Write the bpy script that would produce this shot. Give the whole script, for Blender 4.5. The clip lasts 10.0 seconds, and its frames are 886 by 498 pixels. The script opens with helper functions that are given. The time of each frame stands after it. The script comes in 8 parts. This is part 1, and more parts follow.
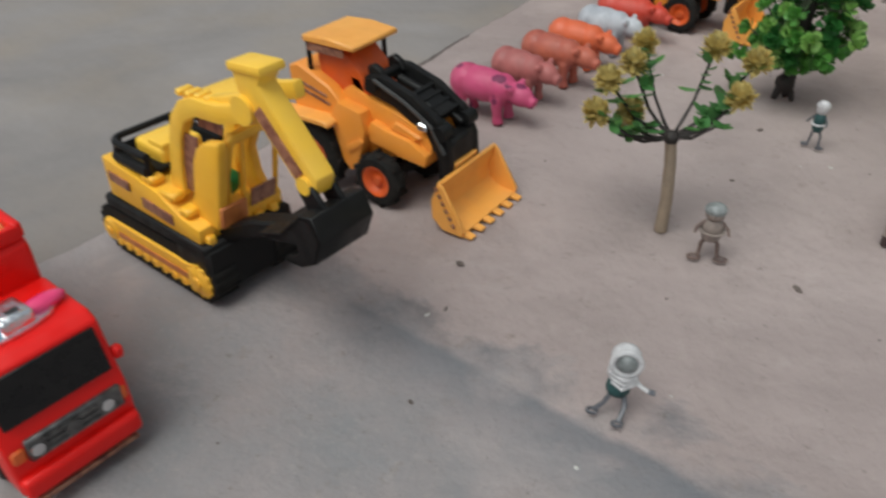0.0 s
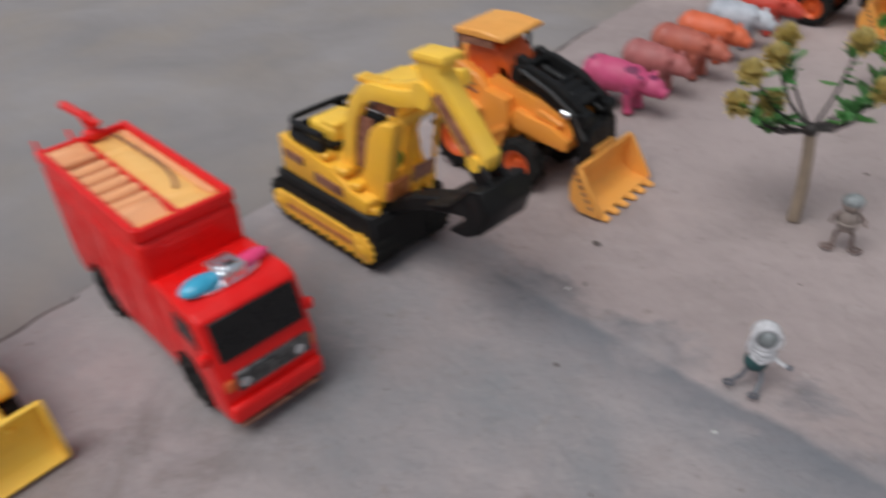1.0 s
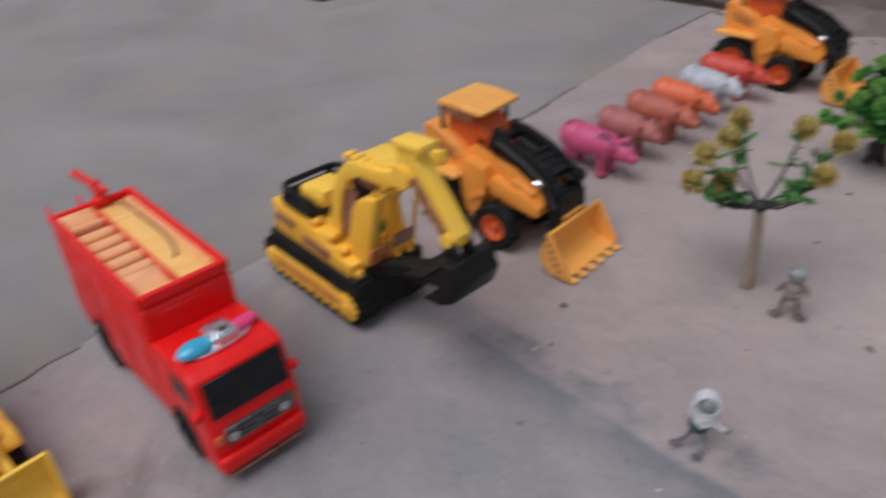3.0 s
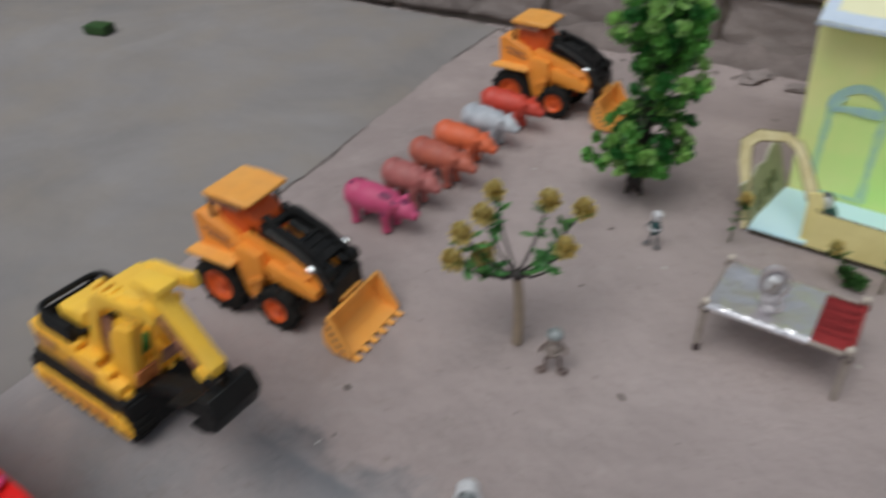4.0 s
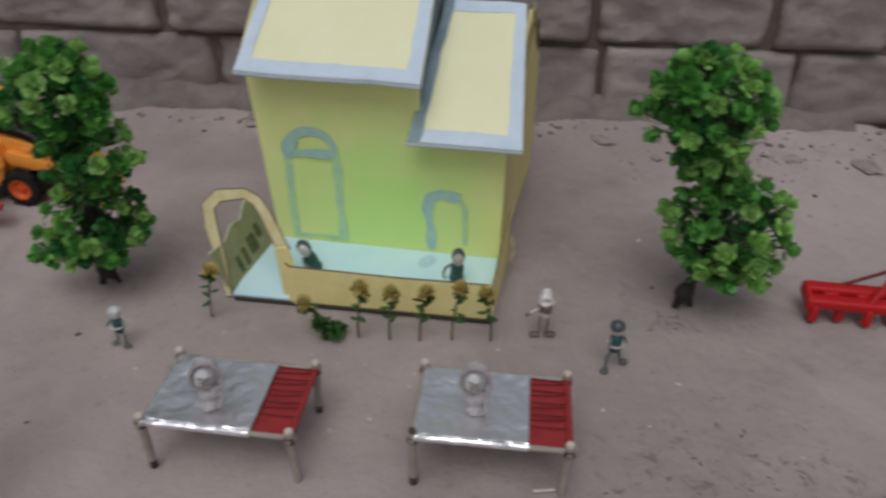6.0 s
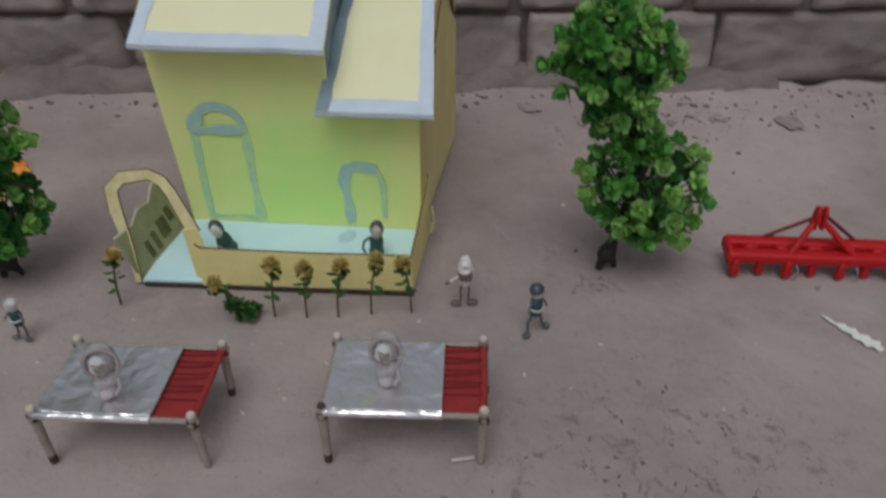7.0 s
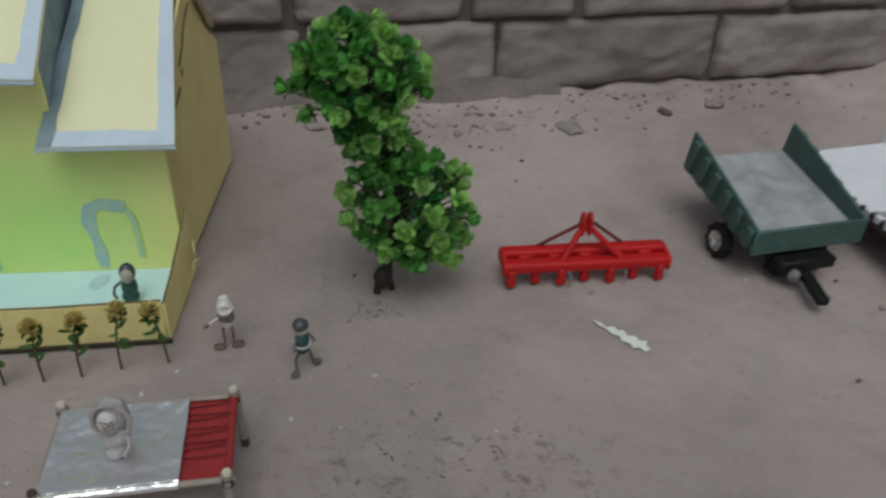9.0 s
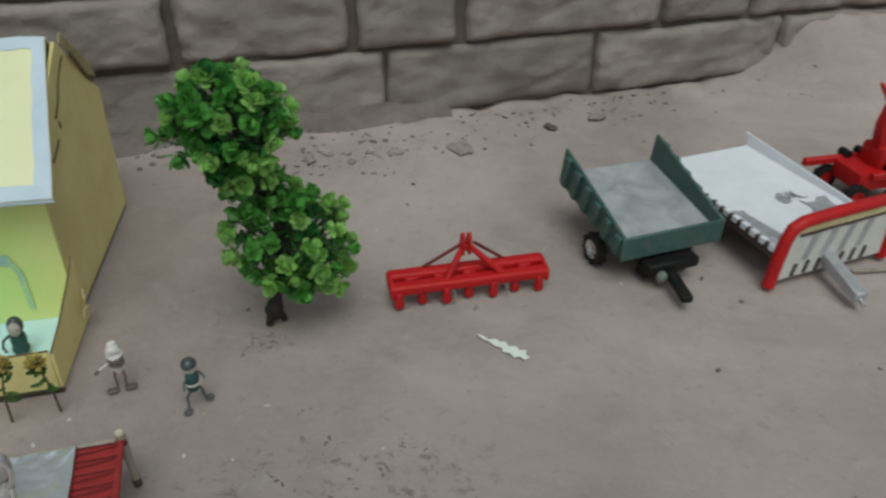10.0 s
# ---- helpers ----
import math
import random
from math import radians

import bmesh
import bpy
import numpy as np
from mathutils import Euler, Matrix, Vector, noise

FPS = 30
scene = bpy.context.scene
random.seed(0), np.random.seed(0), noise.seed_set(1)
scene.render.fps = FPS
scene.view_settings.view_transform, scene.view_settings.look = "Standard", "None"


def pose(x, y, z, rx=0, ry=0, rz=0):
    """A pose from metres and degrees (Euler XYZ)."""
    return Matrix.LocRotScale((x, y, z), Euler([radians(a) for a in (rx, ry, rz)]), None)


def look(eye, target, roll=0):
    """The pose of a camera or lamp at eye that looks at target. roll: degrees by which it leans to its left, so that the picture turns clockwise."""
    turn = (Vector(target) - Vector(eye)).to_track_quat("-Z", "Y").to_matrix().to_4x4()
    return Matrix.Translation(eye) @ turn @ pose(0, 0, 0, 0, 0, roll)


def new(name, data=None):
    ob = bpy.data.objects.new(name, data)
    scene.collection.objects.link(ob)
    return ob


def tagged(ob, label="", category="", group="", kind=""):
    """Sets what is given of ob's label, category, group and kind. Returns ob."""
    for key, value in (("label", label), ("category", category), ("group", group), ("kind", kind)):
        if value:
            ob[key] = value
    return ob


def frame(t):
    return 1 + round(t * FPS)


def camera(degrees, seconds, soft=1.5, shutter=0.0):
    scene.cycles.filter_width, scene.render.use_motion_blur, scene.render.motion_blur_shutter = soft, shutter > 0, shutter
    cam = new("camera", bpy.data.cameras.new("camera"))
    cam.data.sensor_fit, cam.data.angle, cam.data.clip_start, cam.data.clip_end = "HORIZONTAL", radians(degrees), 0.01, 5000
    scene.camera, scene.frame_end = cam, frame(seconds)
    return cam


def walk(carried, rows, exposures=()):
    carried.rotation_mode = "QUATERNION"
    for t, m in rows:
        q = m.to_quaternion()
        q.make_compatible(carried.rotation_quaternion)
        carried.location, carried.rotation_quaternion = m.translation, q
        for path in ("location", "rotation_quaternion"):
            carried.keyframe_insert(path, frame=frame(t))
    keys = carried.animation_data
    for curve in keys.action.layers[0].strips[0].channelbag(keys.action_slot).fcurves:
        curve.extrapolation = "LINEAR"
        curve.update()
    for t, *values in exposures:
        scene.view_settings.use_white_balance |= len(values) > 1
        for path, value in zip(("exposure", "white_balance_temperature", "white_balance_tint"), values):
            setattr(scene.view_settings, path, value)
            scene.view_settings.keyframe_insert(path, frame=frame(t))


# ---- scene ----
cam = camera(61.1, 10.0, soft=2.5, shutter=0.9)
PATH = [
    (0, (0.0286, 0.0484, 0.2072), (-0.2135, 0.3818, -0.076), -1.51),
    (0.3, (0.0292, 0.0443, 0.2107), (-0.2247, 0.3697, -0.0715), -2.53),
    (0.5, (0.0316, 0.0385, 0.2079), (-0.2279, 0.356, -0.0783), -3.13),
    (0.8, (0.0251, 0.0230, 0.2125), (-0.2428, 0.3277, -0.0797), -3.41),
    (1, (0.0252, 0.0107, 0.2196), (-0.2603, 0.3043, -0.0673), -3.79),
    (1.3, (0.0206, -0.0042, 0.2255), (-0.2787, 0.2772, -0.0596), -3.11),
    (1.5, (0.0188, -0.0104, 0.2283), (-0.2882, 0.2633, -0.056), -3.01),
    (1.8, (0.0189, -0.0191, 0.2317), (-0.2985, 0.2453, -0.0501), -3.00),
    (2, (0.0197, -0.0241, 0.2345), (-0.3046, 0.2319, -0.0471), -3.30),
    (2.3, (0.0314, -0.0249, 0.2412), (-0.3110, 0.2169, -0.0313), -4.54),
    (2.5, (0.0309, -0.0217, 0.2423), (-0.2938, 0.2379, -0.0354), -3.41),
    (2.8, (0.0390, -0.0015, 0.2467), (-0.2635, 0.2849, -0.0298), -2.56),
    (3, (0.0426, 0.0071, 0.2524), (-0.2462, 0.3099, -0.0213), -2.39),
    (3.2, (0.0472, 0.0148, 0.2538), (-0.2261, 0.3326, -0.0187), -1.56),
    (4.3, (0.0756, 0.0768, 0.3194), (-0.1072, 0.436, 0.0235), -0.78),
    (4.5, (0.0877, 0.0892, 0.3097), (-0.0788, 0.4614, 0.0202), 0.20),
    (4.8, (0.1197, 0.1147, 0.3168), (-0.0140, 0.4898, 0.0143), -0.50),
    (5, (0.1308, 0.128, 0.3172), (0.0243, 0.5156, 0.0198), -0.89),
    (5.3, (0.1480, 0.1433, 0.3230), (0.0678, 0.5427, 0.0331), -0.46),
    (5.5, (0.1574, 0.1527, 0.3229), (0.0974, 0.5584, 0.0369), -0.03),
    (5.8, (0.1734, 0.1605, 0.3121), (0.1387, 0.5728, 0.0314), 0.43),
    (6, (0.1854, 0.1658, 0.3109), (0.1652, 0.5777, 0.0282), 0.78),
    (6.1, (0.1889, 0.1647, 0.3118), (0.1742, 0.5781, 0.0311), 1.00),
    (6.2, (0.1954, 0.1679, 0.3131), (0.1895, 0.5823, 0.0334), 1.52),
    (7.3, (0.2161, 0.173, 0.2851), (0.2265, 0.5769, -0.0095), -0.72),
    (7.5, (0.221, 0.1776, 0.2791), (0.2398, 0.58, -0.0171), -0.67),
    (7.8, (0.2287, 0.1848, 0.2755), (0.2574, 0.5875, -0.0195), -1.07),
    (8, (0.235, 0.1873, 0.2774), (0.2701, 0.5886, -0.0188), -1.40),
    (8.3, (0.2415, 0.1892, 0.2773), (0.2884, 0.5916, -0.0158), -1.36),
    (8.5, (0.2443, 0.1937, 0.2785), (0.3061, 0.5934, -0.0155), -0.63),
    (8.8, (0.2605, 0.1968, 0.2820), (0.3555, 0.5965, -0.0031), 1.39),
    (9, (0.2672, 0.192, 0.2921), (0.3691, 0.591, 0.0084), 2.82),
    (9.3, (0.2730, 0.1872, 0.2988), (0.3850, 0.5837, 0.0154), 1.81),
    (9.5, (0.283, 0.183, 0.3045), (0.4046, 0.5817, 0.0284), 1.74),
    (9.8, (0.2968, 0.1726, 0.3106), (0.4308, 0.5676, 0.0349), 1.56),
    (10, (0.2966, 0.1679, 0.3126), (0.438, 0.5607, 0.0375), 1.59),
]
EXPOSURES = [(0, -0.13, 6300, 1), (0.5, -0.18, 6250, 2), (1, -0.19, 6150, 7), (1.5, -0.255, 6050, 10), (2, -0.25, 5950, 13), (3, -0.26, 6000, 10), (4.5, -0.54, 6150, 2), (5.5, -0.71, 6150, 4), (6, -0.71, 6150, 5), (7.5, -0.86, 6150, 3), (8.5, -0.83, 6150, 2), (9, -0.81, 6150, -2), (9.5, -0.77, 6150, -6), (10, -0.55, 6200, -9)]
walk(cam, [(t, look(eye, target, roll)) for t, eye, target, roll in PATH], EXPOSURES)

# ---- world and light ----
world = bpy.data.worlds.new("sky")
scene.world = world
world.use_nodes = True
wn, wl = world.node_tree.nodes, world.node_tree.links
sky = wn.new("ShaderNodeTexSky")
sky.sky_type, sky.sun_disc = "NISHITA", False
sky.sun_elevation, sky.sun_rotation = radians(65), radians(190)
sky.air_density, sky.dust_density, sky.ozone_density = 1.0, 4.0, 1.0
wn["Background"].inputs[1].default_value = 0.12
pale = wn.new("ShaderNodeHueSaturation")
pale.inputs["Saturation"].default_value = 0.30
wl.new(sky.outputs[0], pale.inputs["Color"])
wl.new(pale.outputs[0], wn["Background"].inputs[0])

sun_data = bpy.data.lights.new("sun", "SUN")
sun_data.energy, sun_data.angle, sun_data.color = 1.5, radians(42), (1.0, 0.985, 0.965)
sun = new("sun", sun_data)
sun.matrix_world = look((-0.12, -0.66, 1.45), (0, 0, 0))


# ---- materials ----
def material(name, base, other=None, rough=0.5, metal=0.0, scale=60.0, bump=0.0, bump_scale=400.0,
             dust=0.0, spec=0.5, clear=0.0, vary=0.0, distort=0.0):
    """Two-scale noise between two colours, fine relief, and a thin uneven film of dust."""
    m = bpy.data.materials.new(name)
    m.use_nodes = True
    n, l = m.node_tree.nodes, m.node_tree.links
    p = n["Principled BSDF"]
    p.inputs["Roughness"].default_value, p.inputs["Metallic"].default_value = rough, metal
    p.inputs["Specular IOR Level"].default_value = spec
    p.inputs["Coat Weight"].default_value = clear
    co = n.new("ShaderNodeTexCoord")
    other = other or tuple(c * 0.8 for c in base)
    big = n.new("ShaderNodeTexNoise")
    big.inputs["Scale"].default_value, big.inputs["Detail"].default_value = scale, 6.0
    big.inputs["Roughness"].default_value, big.inputs["Distortion"].default_value = 0.6, distort
    l.new(co.outputs["Object"], big.inputs["Vector"])
    ramp = n.new("ShaderNodeMapRange")
    ramp.inputs[1].default_value, ramp.inputs[2].default_value = 0.32, 0.68
    l.new(big.outputs["Fac"], ramp.inputs[0])
    mix = n.new("ShaderNodeMix")
    mix.data_type = "RGBA"
    mix.inputs[6].default_value, mix.inputs[7].default_value = (*base, 1), (*other, 1)
    l.new(ramp.outputs[0], mix.inputs[0])
    out = mix.outputs[2]
    if vary:
        info, hsv = n.new("ShaderNodeObjectInfo"), n.new("ShaderNodeHueSaturation")
        rng = n.new("ShaderNodeMapRange")
        rng.inputs[3].default_value, rng.inputs[4].default_value = 1 - vary, 1 + vary
        l.new(info.outputs["Random"], rng.inputs[0])
        l.new(rng.outputs[0], hsv.inputs["Value"])
        l.new(out, hsv.inputs["Color"])
        out = hsv.outputs[0]
    if dust:
        fine = n.new("ShaderNodeTexNoise")
        fine.inputs["Scale"].default_value, fine.inputs["Detail"].default_value = scale * 2.7, 8.0
        l.new(co.outputs["Object"], fine.inputs["Vector"])
        dr = n.new("ShaderNodeMapRange")
        dr.inputs[1].default_value, dr.inputs[2].default_value, dr.inputs[4].default_value = 0.42, 0.75, dust
        l.new(fine.outputs["Fac"], dr.inputs[0])
        dm = n.new("ShaderNodeMix")
        dm.data_type = "RGBA"
        dm.inputs[7].default_value = (0.30, 0.25, 0.21, 1)
        l.new(dr.outputs[0], dm.inputs[0])
        l.new(out, dm.inputs[6])
        out = dm.outputs[2]
        rr = n.new("ShaderNodeMapRange")
        rr.inputs[2].default_value = max(dust, 0.01)
        rr.inputs[3].default_value, rr.inputs[4].default_value = rough, min(1.0, rough + 0.3)
        l.new(dr.outputs[0], rr.inputs[0])
        l.new(rr.outputs[0], p.inputs["Roughness"])
    l.new(out, p.inputs["Base Color"])
    if bump:
        bn, bp = n.new("ShaderNodeTexNoise"), n.new("ShaderNodeBump")
        bn.inputs["Scale"].default_value, bn.inputs["Detail"].default_value = bump_scale, 5.0
        bp.inputs["Strength"].default_value, bp.inputs["Distance"].default_value = bump, 0.002
        l.new(co.outputs["Object"], bn.inputs["Vector"])
        l.new(bn.outputs["Fac"], bp.inputs["Height"])
        l.new(bp.outputs[0], p.inputs["Normal"])
    return m


def ground_material():
    """Trodden clay, grading by uneven stains into an old grey cement skim in front."""
    m = material("trodden_clay", (0.412, 0.333, 0.320), (0.294, 0.237, 0.228), rough=0.92, scale=5.0, spec=0.25)
    n, l = m.node_tree.nodes, m.node_tree.links
    p = n["Principled BSDF"]
    base = p.inputs["Base Color"].links[0].from_socket
    co = next(q for q in n if q.bl_idname == "ShaderNodeTexCoord")

    def noise_at(scale, detail=8.0, rough=0.6, distort=0.0):
        t = n.new("ShaderNodeTexNoise")
        t.inputs["Scale"].default_value, t.inputs["Detail"].default_value = scale, detail
        t.inputs["Roughness"].default_value, t.inputs["Distortion"].default_value = rough, distort
        l.new(co.outputs["Object"], t.inputs["Vector"])
        return t.outputs["Fac"]

    def math_node(op, a, b):
        t = n.new("ShaderNodeMath")
        t.operation = op
        for i, v in enumerate((a, b)):
            if isinstance(v, (int, float)):
                t.inputs[i].default_value = v
            else:
                l.new(v, t.inputs[i])
        return t.outputs[0]

    def ranged(v, a, b, c=0.0, d=1.0):
        t = n.new("ShaderNodeMapRange")
        for i, q in enumerate((a, b, c, d)):
            t.inputs[i + 1].default_value = q
        l.new(v, t.inputs[0])
        return t.outputs[0]

    def mixed(fac, a, colour):
        t = n.new("ShaderNodeMix")
        t.data_type = "RGBA"
        l.new(fac, t.inputs[0])
        l.new(a, t.inputs[6])
        t.inputs[7].default_value = (*colour, 1)
        return t.outputs[2]

    xyz = n.new("ShaderNodeSeparateXYZ")
    l.new(co.outputs["Object"], xyz.inputs[0])
    # cement skim: in front of an uneven line that falls away to the side
    edge = math_node("ADD", math_node("MULTIPLY", xyz.outputs["X"], 0.10), math_node("MULTIPLY", noise_at(9.0, 6.0, 0.65, 0.4), 0.16))
    depth = math_node("SUBTRACT", math_node("SUBTRACT", 0.325, edge), xyz.outputs["Y"])
    cement = math_node("MULTIPLY", ranged(depth, 0.0, 0.022), ranged(noise_at(7.0, 8.0, 0.65, 0.6), 0.34, 0.56, 0.25, 1.0))
    out = mixed(math_node("MULTIPLY", cement, 0.85), base, (0.225, 0.225, 0.236))
    rim = math_node("MULTIPLY", ranged(depth, 0.0, 0.012), ranged(depth, 0.03, 0.012))
    rim = math_node("MULTIPLY", rim, ranged(noise_at(14.0), 0.45, 0.6))
    out = mixed(math_node("MULTIPLY", rim, 0.9), out, (0.12, 0.12, 0.135))
    # pale scuffs, dark specks and grit
    out = mixed(math_node("MULTIPLY", ranged(noise_at(22.0, 10.0, 0.7, 0.8), 0.56, 0.75), 0.55), out, (0.45, 0.385, 0.372))
    out = mixed(math_node("MULTIPLY", ranged(noise_at(60.0, 6.0, 0.7), 0.60, 0.72), 0.45), out, (0.17, 0.13, 0.105))
    out = mixed(math_node("MULTIPLY", ranged(noise_at(420.0, 4.0, 0.7), 0.55, 0.75), 0.35), out, (0.42, 0.37, 0.33))
    out = mixed(math_node("MULTIPLY", ranged(noise_at(11.0, 9.0, 0.68, 0.5), 0.50, 0.66), 0.42), out, (0.23, 0.188, 0.178))
    out = mixed(math_node("MULTIPLY", ranged(noise_at(3.2, 5.0, 0.6, 0.8), 0.46, 0.62), 0.50), out, (0.505, 0.412, 0.394))
    out = mixed(math_node("MULTIPLY", ranged(noise_at(150.0, 5.0, 0.75), 0.62, 0.70), 0.5), out, (0.14, 0.115, 0.10))
    # a scuffed, scratched patch beside the cots
    patch, mp = n.new("ShaderNodeTexGradient"), n.new("ShaderNodeMapping")
    patch.gradient_type = "SPHERICAL"
    mp.inputs["Location"].default_value, mp.inputs["Scale"].default_value = (-0.325 / 0.12, -0.395 / 0.10, 0), (1 / 0.12, 1 / 0.10, 1)
    l.new(co.outputs["Object"], mp.inputs["Vector"])
    l.new(mp.outputs[0], patch.inputs["Vector"])
    marks = math_node("MULTIPLY", ranged(patch.outputs["Fac"], 0.05, 0.45), ranged(noise_at(70.0, 7.0, 0.78, 0.5), 0.55, 0.62))
    out = mixed(math_node("MULTIPLY", marks, 0.75), out, (0.15, 0.118, 0.108))
    # blue-grey trowelled cement edge that breaks off sharply towards the clay
    slope = math_node("MULTIPLY", xyz.outputs["X"], 0.075)
    wobble = math_node("MULTIPLY", noise_at(30.0, 4.0, 0.6), 0.010)
    reach = math_node("SUBTRACT", math_node("SUBTRACT", 0.2235, slope), math_node("SUBTRACT", xyz.outputs["Y"], wobble))
    band = math_node("MULTIPLY", ranged(reach, 0.0, 0.004), ranged(reach, 0.036, 0.006))
    band = math_node("MULTIPLY", band, math_node("MULTIPLY", ranged(xyz.outputs["X"], -0.17, -0.12), ranged(xyz.outputs["X"], 0.06, 0.01)))
    band = math_node("MULTIPLY", band, ranged(noise_at(17.0, 5.0, 0.6, 0.6), 0.33, 0.48))
    out = mixed(math_node("MULTIPLY", band, 0.70), out, (0.140, 0.147, 0.166))
    # a damp, trodden patch beside the backhoe's blade
    damp, md = n.new("ShaderNodeTexGradient"), n.new("ShaderNodeMapping")
    damp.gradient_type = "SPHERICAL"
    md.inputs["Location"].default_value, md.inputs["Scale"].default_value = (0.185 / 0.075, -0.055 / 0.085, 0), (1 / 0.075, 1 / 0.085, 1)
    l.new(co.outputs["Object"], md.inputs["Vector"])
    l.new(md.outputs[0], damp.inputs["Vector"])
    wet = math_node("MULTIPLY", ranged(damp.outputs["Fac"], 0.05, 0.6), ranged(noise_at(24.0, 7.0, 0.7, 0.8), 0.40, 0.62))
    out = mixed(math_node("MULTIPLY", wet, 0.55), out, (0.165, 0.140, 0.130))
    # crumbs of dirt and damp spots all over
    out = mixed(math_node("MULTIPLY", ranged(noise_at(38.0, 7.0, 0.72, 1.0), 0.60, 0.70), 0.22), out, (0.22, 0.180, 0.170))
    out = mixed(math_node("MULTIPLY", ranged(noise_at(26.0, 8.0, 0.75, 0.3), 0.62, 0.74), 0.40), out, (0.50, 0.43, 0.415))
    l.new(out, p.inputs["Base Color"])
    height = math_node("ADD", noise_at(45.0, 10.0, 0.65), math_node("MULTIPLY", noise_at(500.0, 6.0, 0.7), 0.18))
    bp = n.new("ShaderNodeBump")
    bp.inputs["Strength"].default_value, bp.inputs["Distance"].default_value = 0.6, 0.005
    l.new(height, bp.inputs["Height"])
    l.new(bp.outputs[0], p.inputs["Normal"])
    return m


def brick_material(name, a, b):
    m = material(name, a, b, rough=0.95, scale=14.0, bump=0.7, bump_scale=45.0, spec=0.2, vary=0.10, distort=0.6)
    n, l = m.node_tree.nodes, m.node_tree.links
    p = n["Principled BSDF"]
    co = next(q for q in n if q.bl_idname == "ShaderNodeTexCoord")
    first = p.inputs["Normal"].links[0].from_node
    t, bp = n.new("ShaderNodeTexNoise"), n.new("ShaderNodeBump")
    t.inputs["Scale"].default_value, t.inputs["Detail"].default_value, t.inputs["Roughness"].default_value = 260.0, 6.0, 0.7
    bp.inputs["Strength"].default_value, bp.inputs["Distance"].default_value = 0.6, 0.0025
    first.inputs["Distance"].default_value = 0.0035
    l.new(co.outputs["Object"], t.inputs["Vector"])
    l.new(t.outputs["Fac"], bp.inputs["Height"])
    l.new(first.outputs[0], bp.inputs["Normal"])
    l.new(bp.outputs[0], p.inputs["Normal"])
    return m


CLAY = ground_material()
SLAB = material("old_cement", (0.300, 0.271, 0.264), (0.222, 0.201, 0.196), rough=0.92, scale=5.0, bump=0.7, bump_scale=60.0, spec=0.2, dust=0.6, distort=0.7)
CRACK = material("damp_soil", (0.10, 0.085, 0.080), (0.24, 0.200, 0.188), rough=1.0, scale=90.0, bump=0.6, bump_scale=300.0, spec=0.1)
BRICK = brick_material("mud_brick", (0.325, 0.272, 0.256), (0.238, 0.199, 0.187))
MORTAR = material("mud_mortar", (0.12, 0.098, 0.085), (0.17, 0.14, 0.12), rough=1.0, scale=40.0, bump=0.8, bump_scale=120.0, spec=0.1)
STONE = material("clod", (0.36, 0.298, 0.285), (0.24, 0.20, 0.19), rough=0.95, scale=80.0, bump=0.6, bump_scale=200.0, vary=0.3, spec=0.2)
EARTH = material("crumbled_earth", (0.235, 0.190, 0.178), (0.14, 0.113, 0.105), rough=0.96, scale=30.0, bump=0.9, bump_scale=130.0, spec=0.15, distort=0.5)
DARK_BIT = material("dark_litter", (0.085, 0.065, 0.058), (0.15, 0.118, 0.105), rough=0.9, scale=120.0)
PALE_BIT = material("pale_litter", (0.62, 0.60, 0.56), (0.48, 0.45, 0.42), rough=0.8, scale=120.0)
YELLOW = material("yellow_plastic", (0.95, 0.52, 0.040), (0.92, 0.47, 0.032), rough=0.38, scale=40.0, dust=0.07, bump=0.04)
LEMON = material("lemon_plastic", (0.98, 0.60, 0.060), (0.96, 0.55, 0.050), rough=0.36, scale=40.0, dust=0.10, bump=0.04)
ORANGE = material("orange_plastic", (0.88, 0.33, 0.045), (0.82, 0.285, 0.035), rough=0.38, scale=40.0, dust=0.07, bump=0.04)
AMBER = material("amber_plastic", (0.90, 0.42, 0.085), (0.86, 0.365, 0.065), rough=0.4, scale=40.0, dust=0.12, bump=0.04)
SLAT_ORANGE = material("salmon_orange_plastic", (0.90, 0.42, 0.19), (0.85, 0.37, 0.16), rough=0.42, scale=40.0, dust=0.08, bump=0.04)
DECK_PALE = material("pale_orange_plastic", (0.92, 0.52, 0.155), (0.88, 0.46, 0.125), rough=0.4, scale=40.0, dust=0.06, bump=0.04)
DECK_SHADE = material("shaded_orange_plastic", (0.30, 0.060, 0.018), (0.22, 0.040, 0.014), rough=0.5, scale=60.0)
BRIGHT_CHROME = material("bright_chrome_film", (0.92, 0.92, 0.94), (0.80, 0.80, 0.83), rough=0.22, metal=1.0, scale=150.0, bump=0.3, bump_scale=350.0)
RED_ORANGE = material("red_orange_plastic", (0.72, 0.115, 0.012), (0.66, 0.09, 0.01), rough=0.4, scale=40.0, dust=0.12)
BLACK = material("black_plastic", (0.007, 0.007, 0.0075), (0.011, 0.0105, 0.0105), rough=0.40, scale=50.0, dust=0.02, bump=0.05, spec=0.2)
RUBBER = material("black_rubber", (0.008, 0.008, 0.008), (0.016, 0.015, 0.014), rough=0.7, scale=80.0, dust=0.06, bump=0.15, spec=0.18)
RED = material("red_plastic", (0.80, 0.008, 0.007), (0.74, 0.007, 0.006), rough=0.32, scale=40.0, dust=0.015, spec=0.35, bump=0.03)
CHROME = material("chrome_film", (0.75, 0.75, 0.76), (0.6, 0.6, 0.62), rough=0.16, metal=1.0, scale=90.0)
BLUE_CLEAR = material("light_blue_plastic", (0.06, 0.42, 0.62), (0.05, 0.36, 0.55), rough=0.2, scale=60.0, clear=0.4)
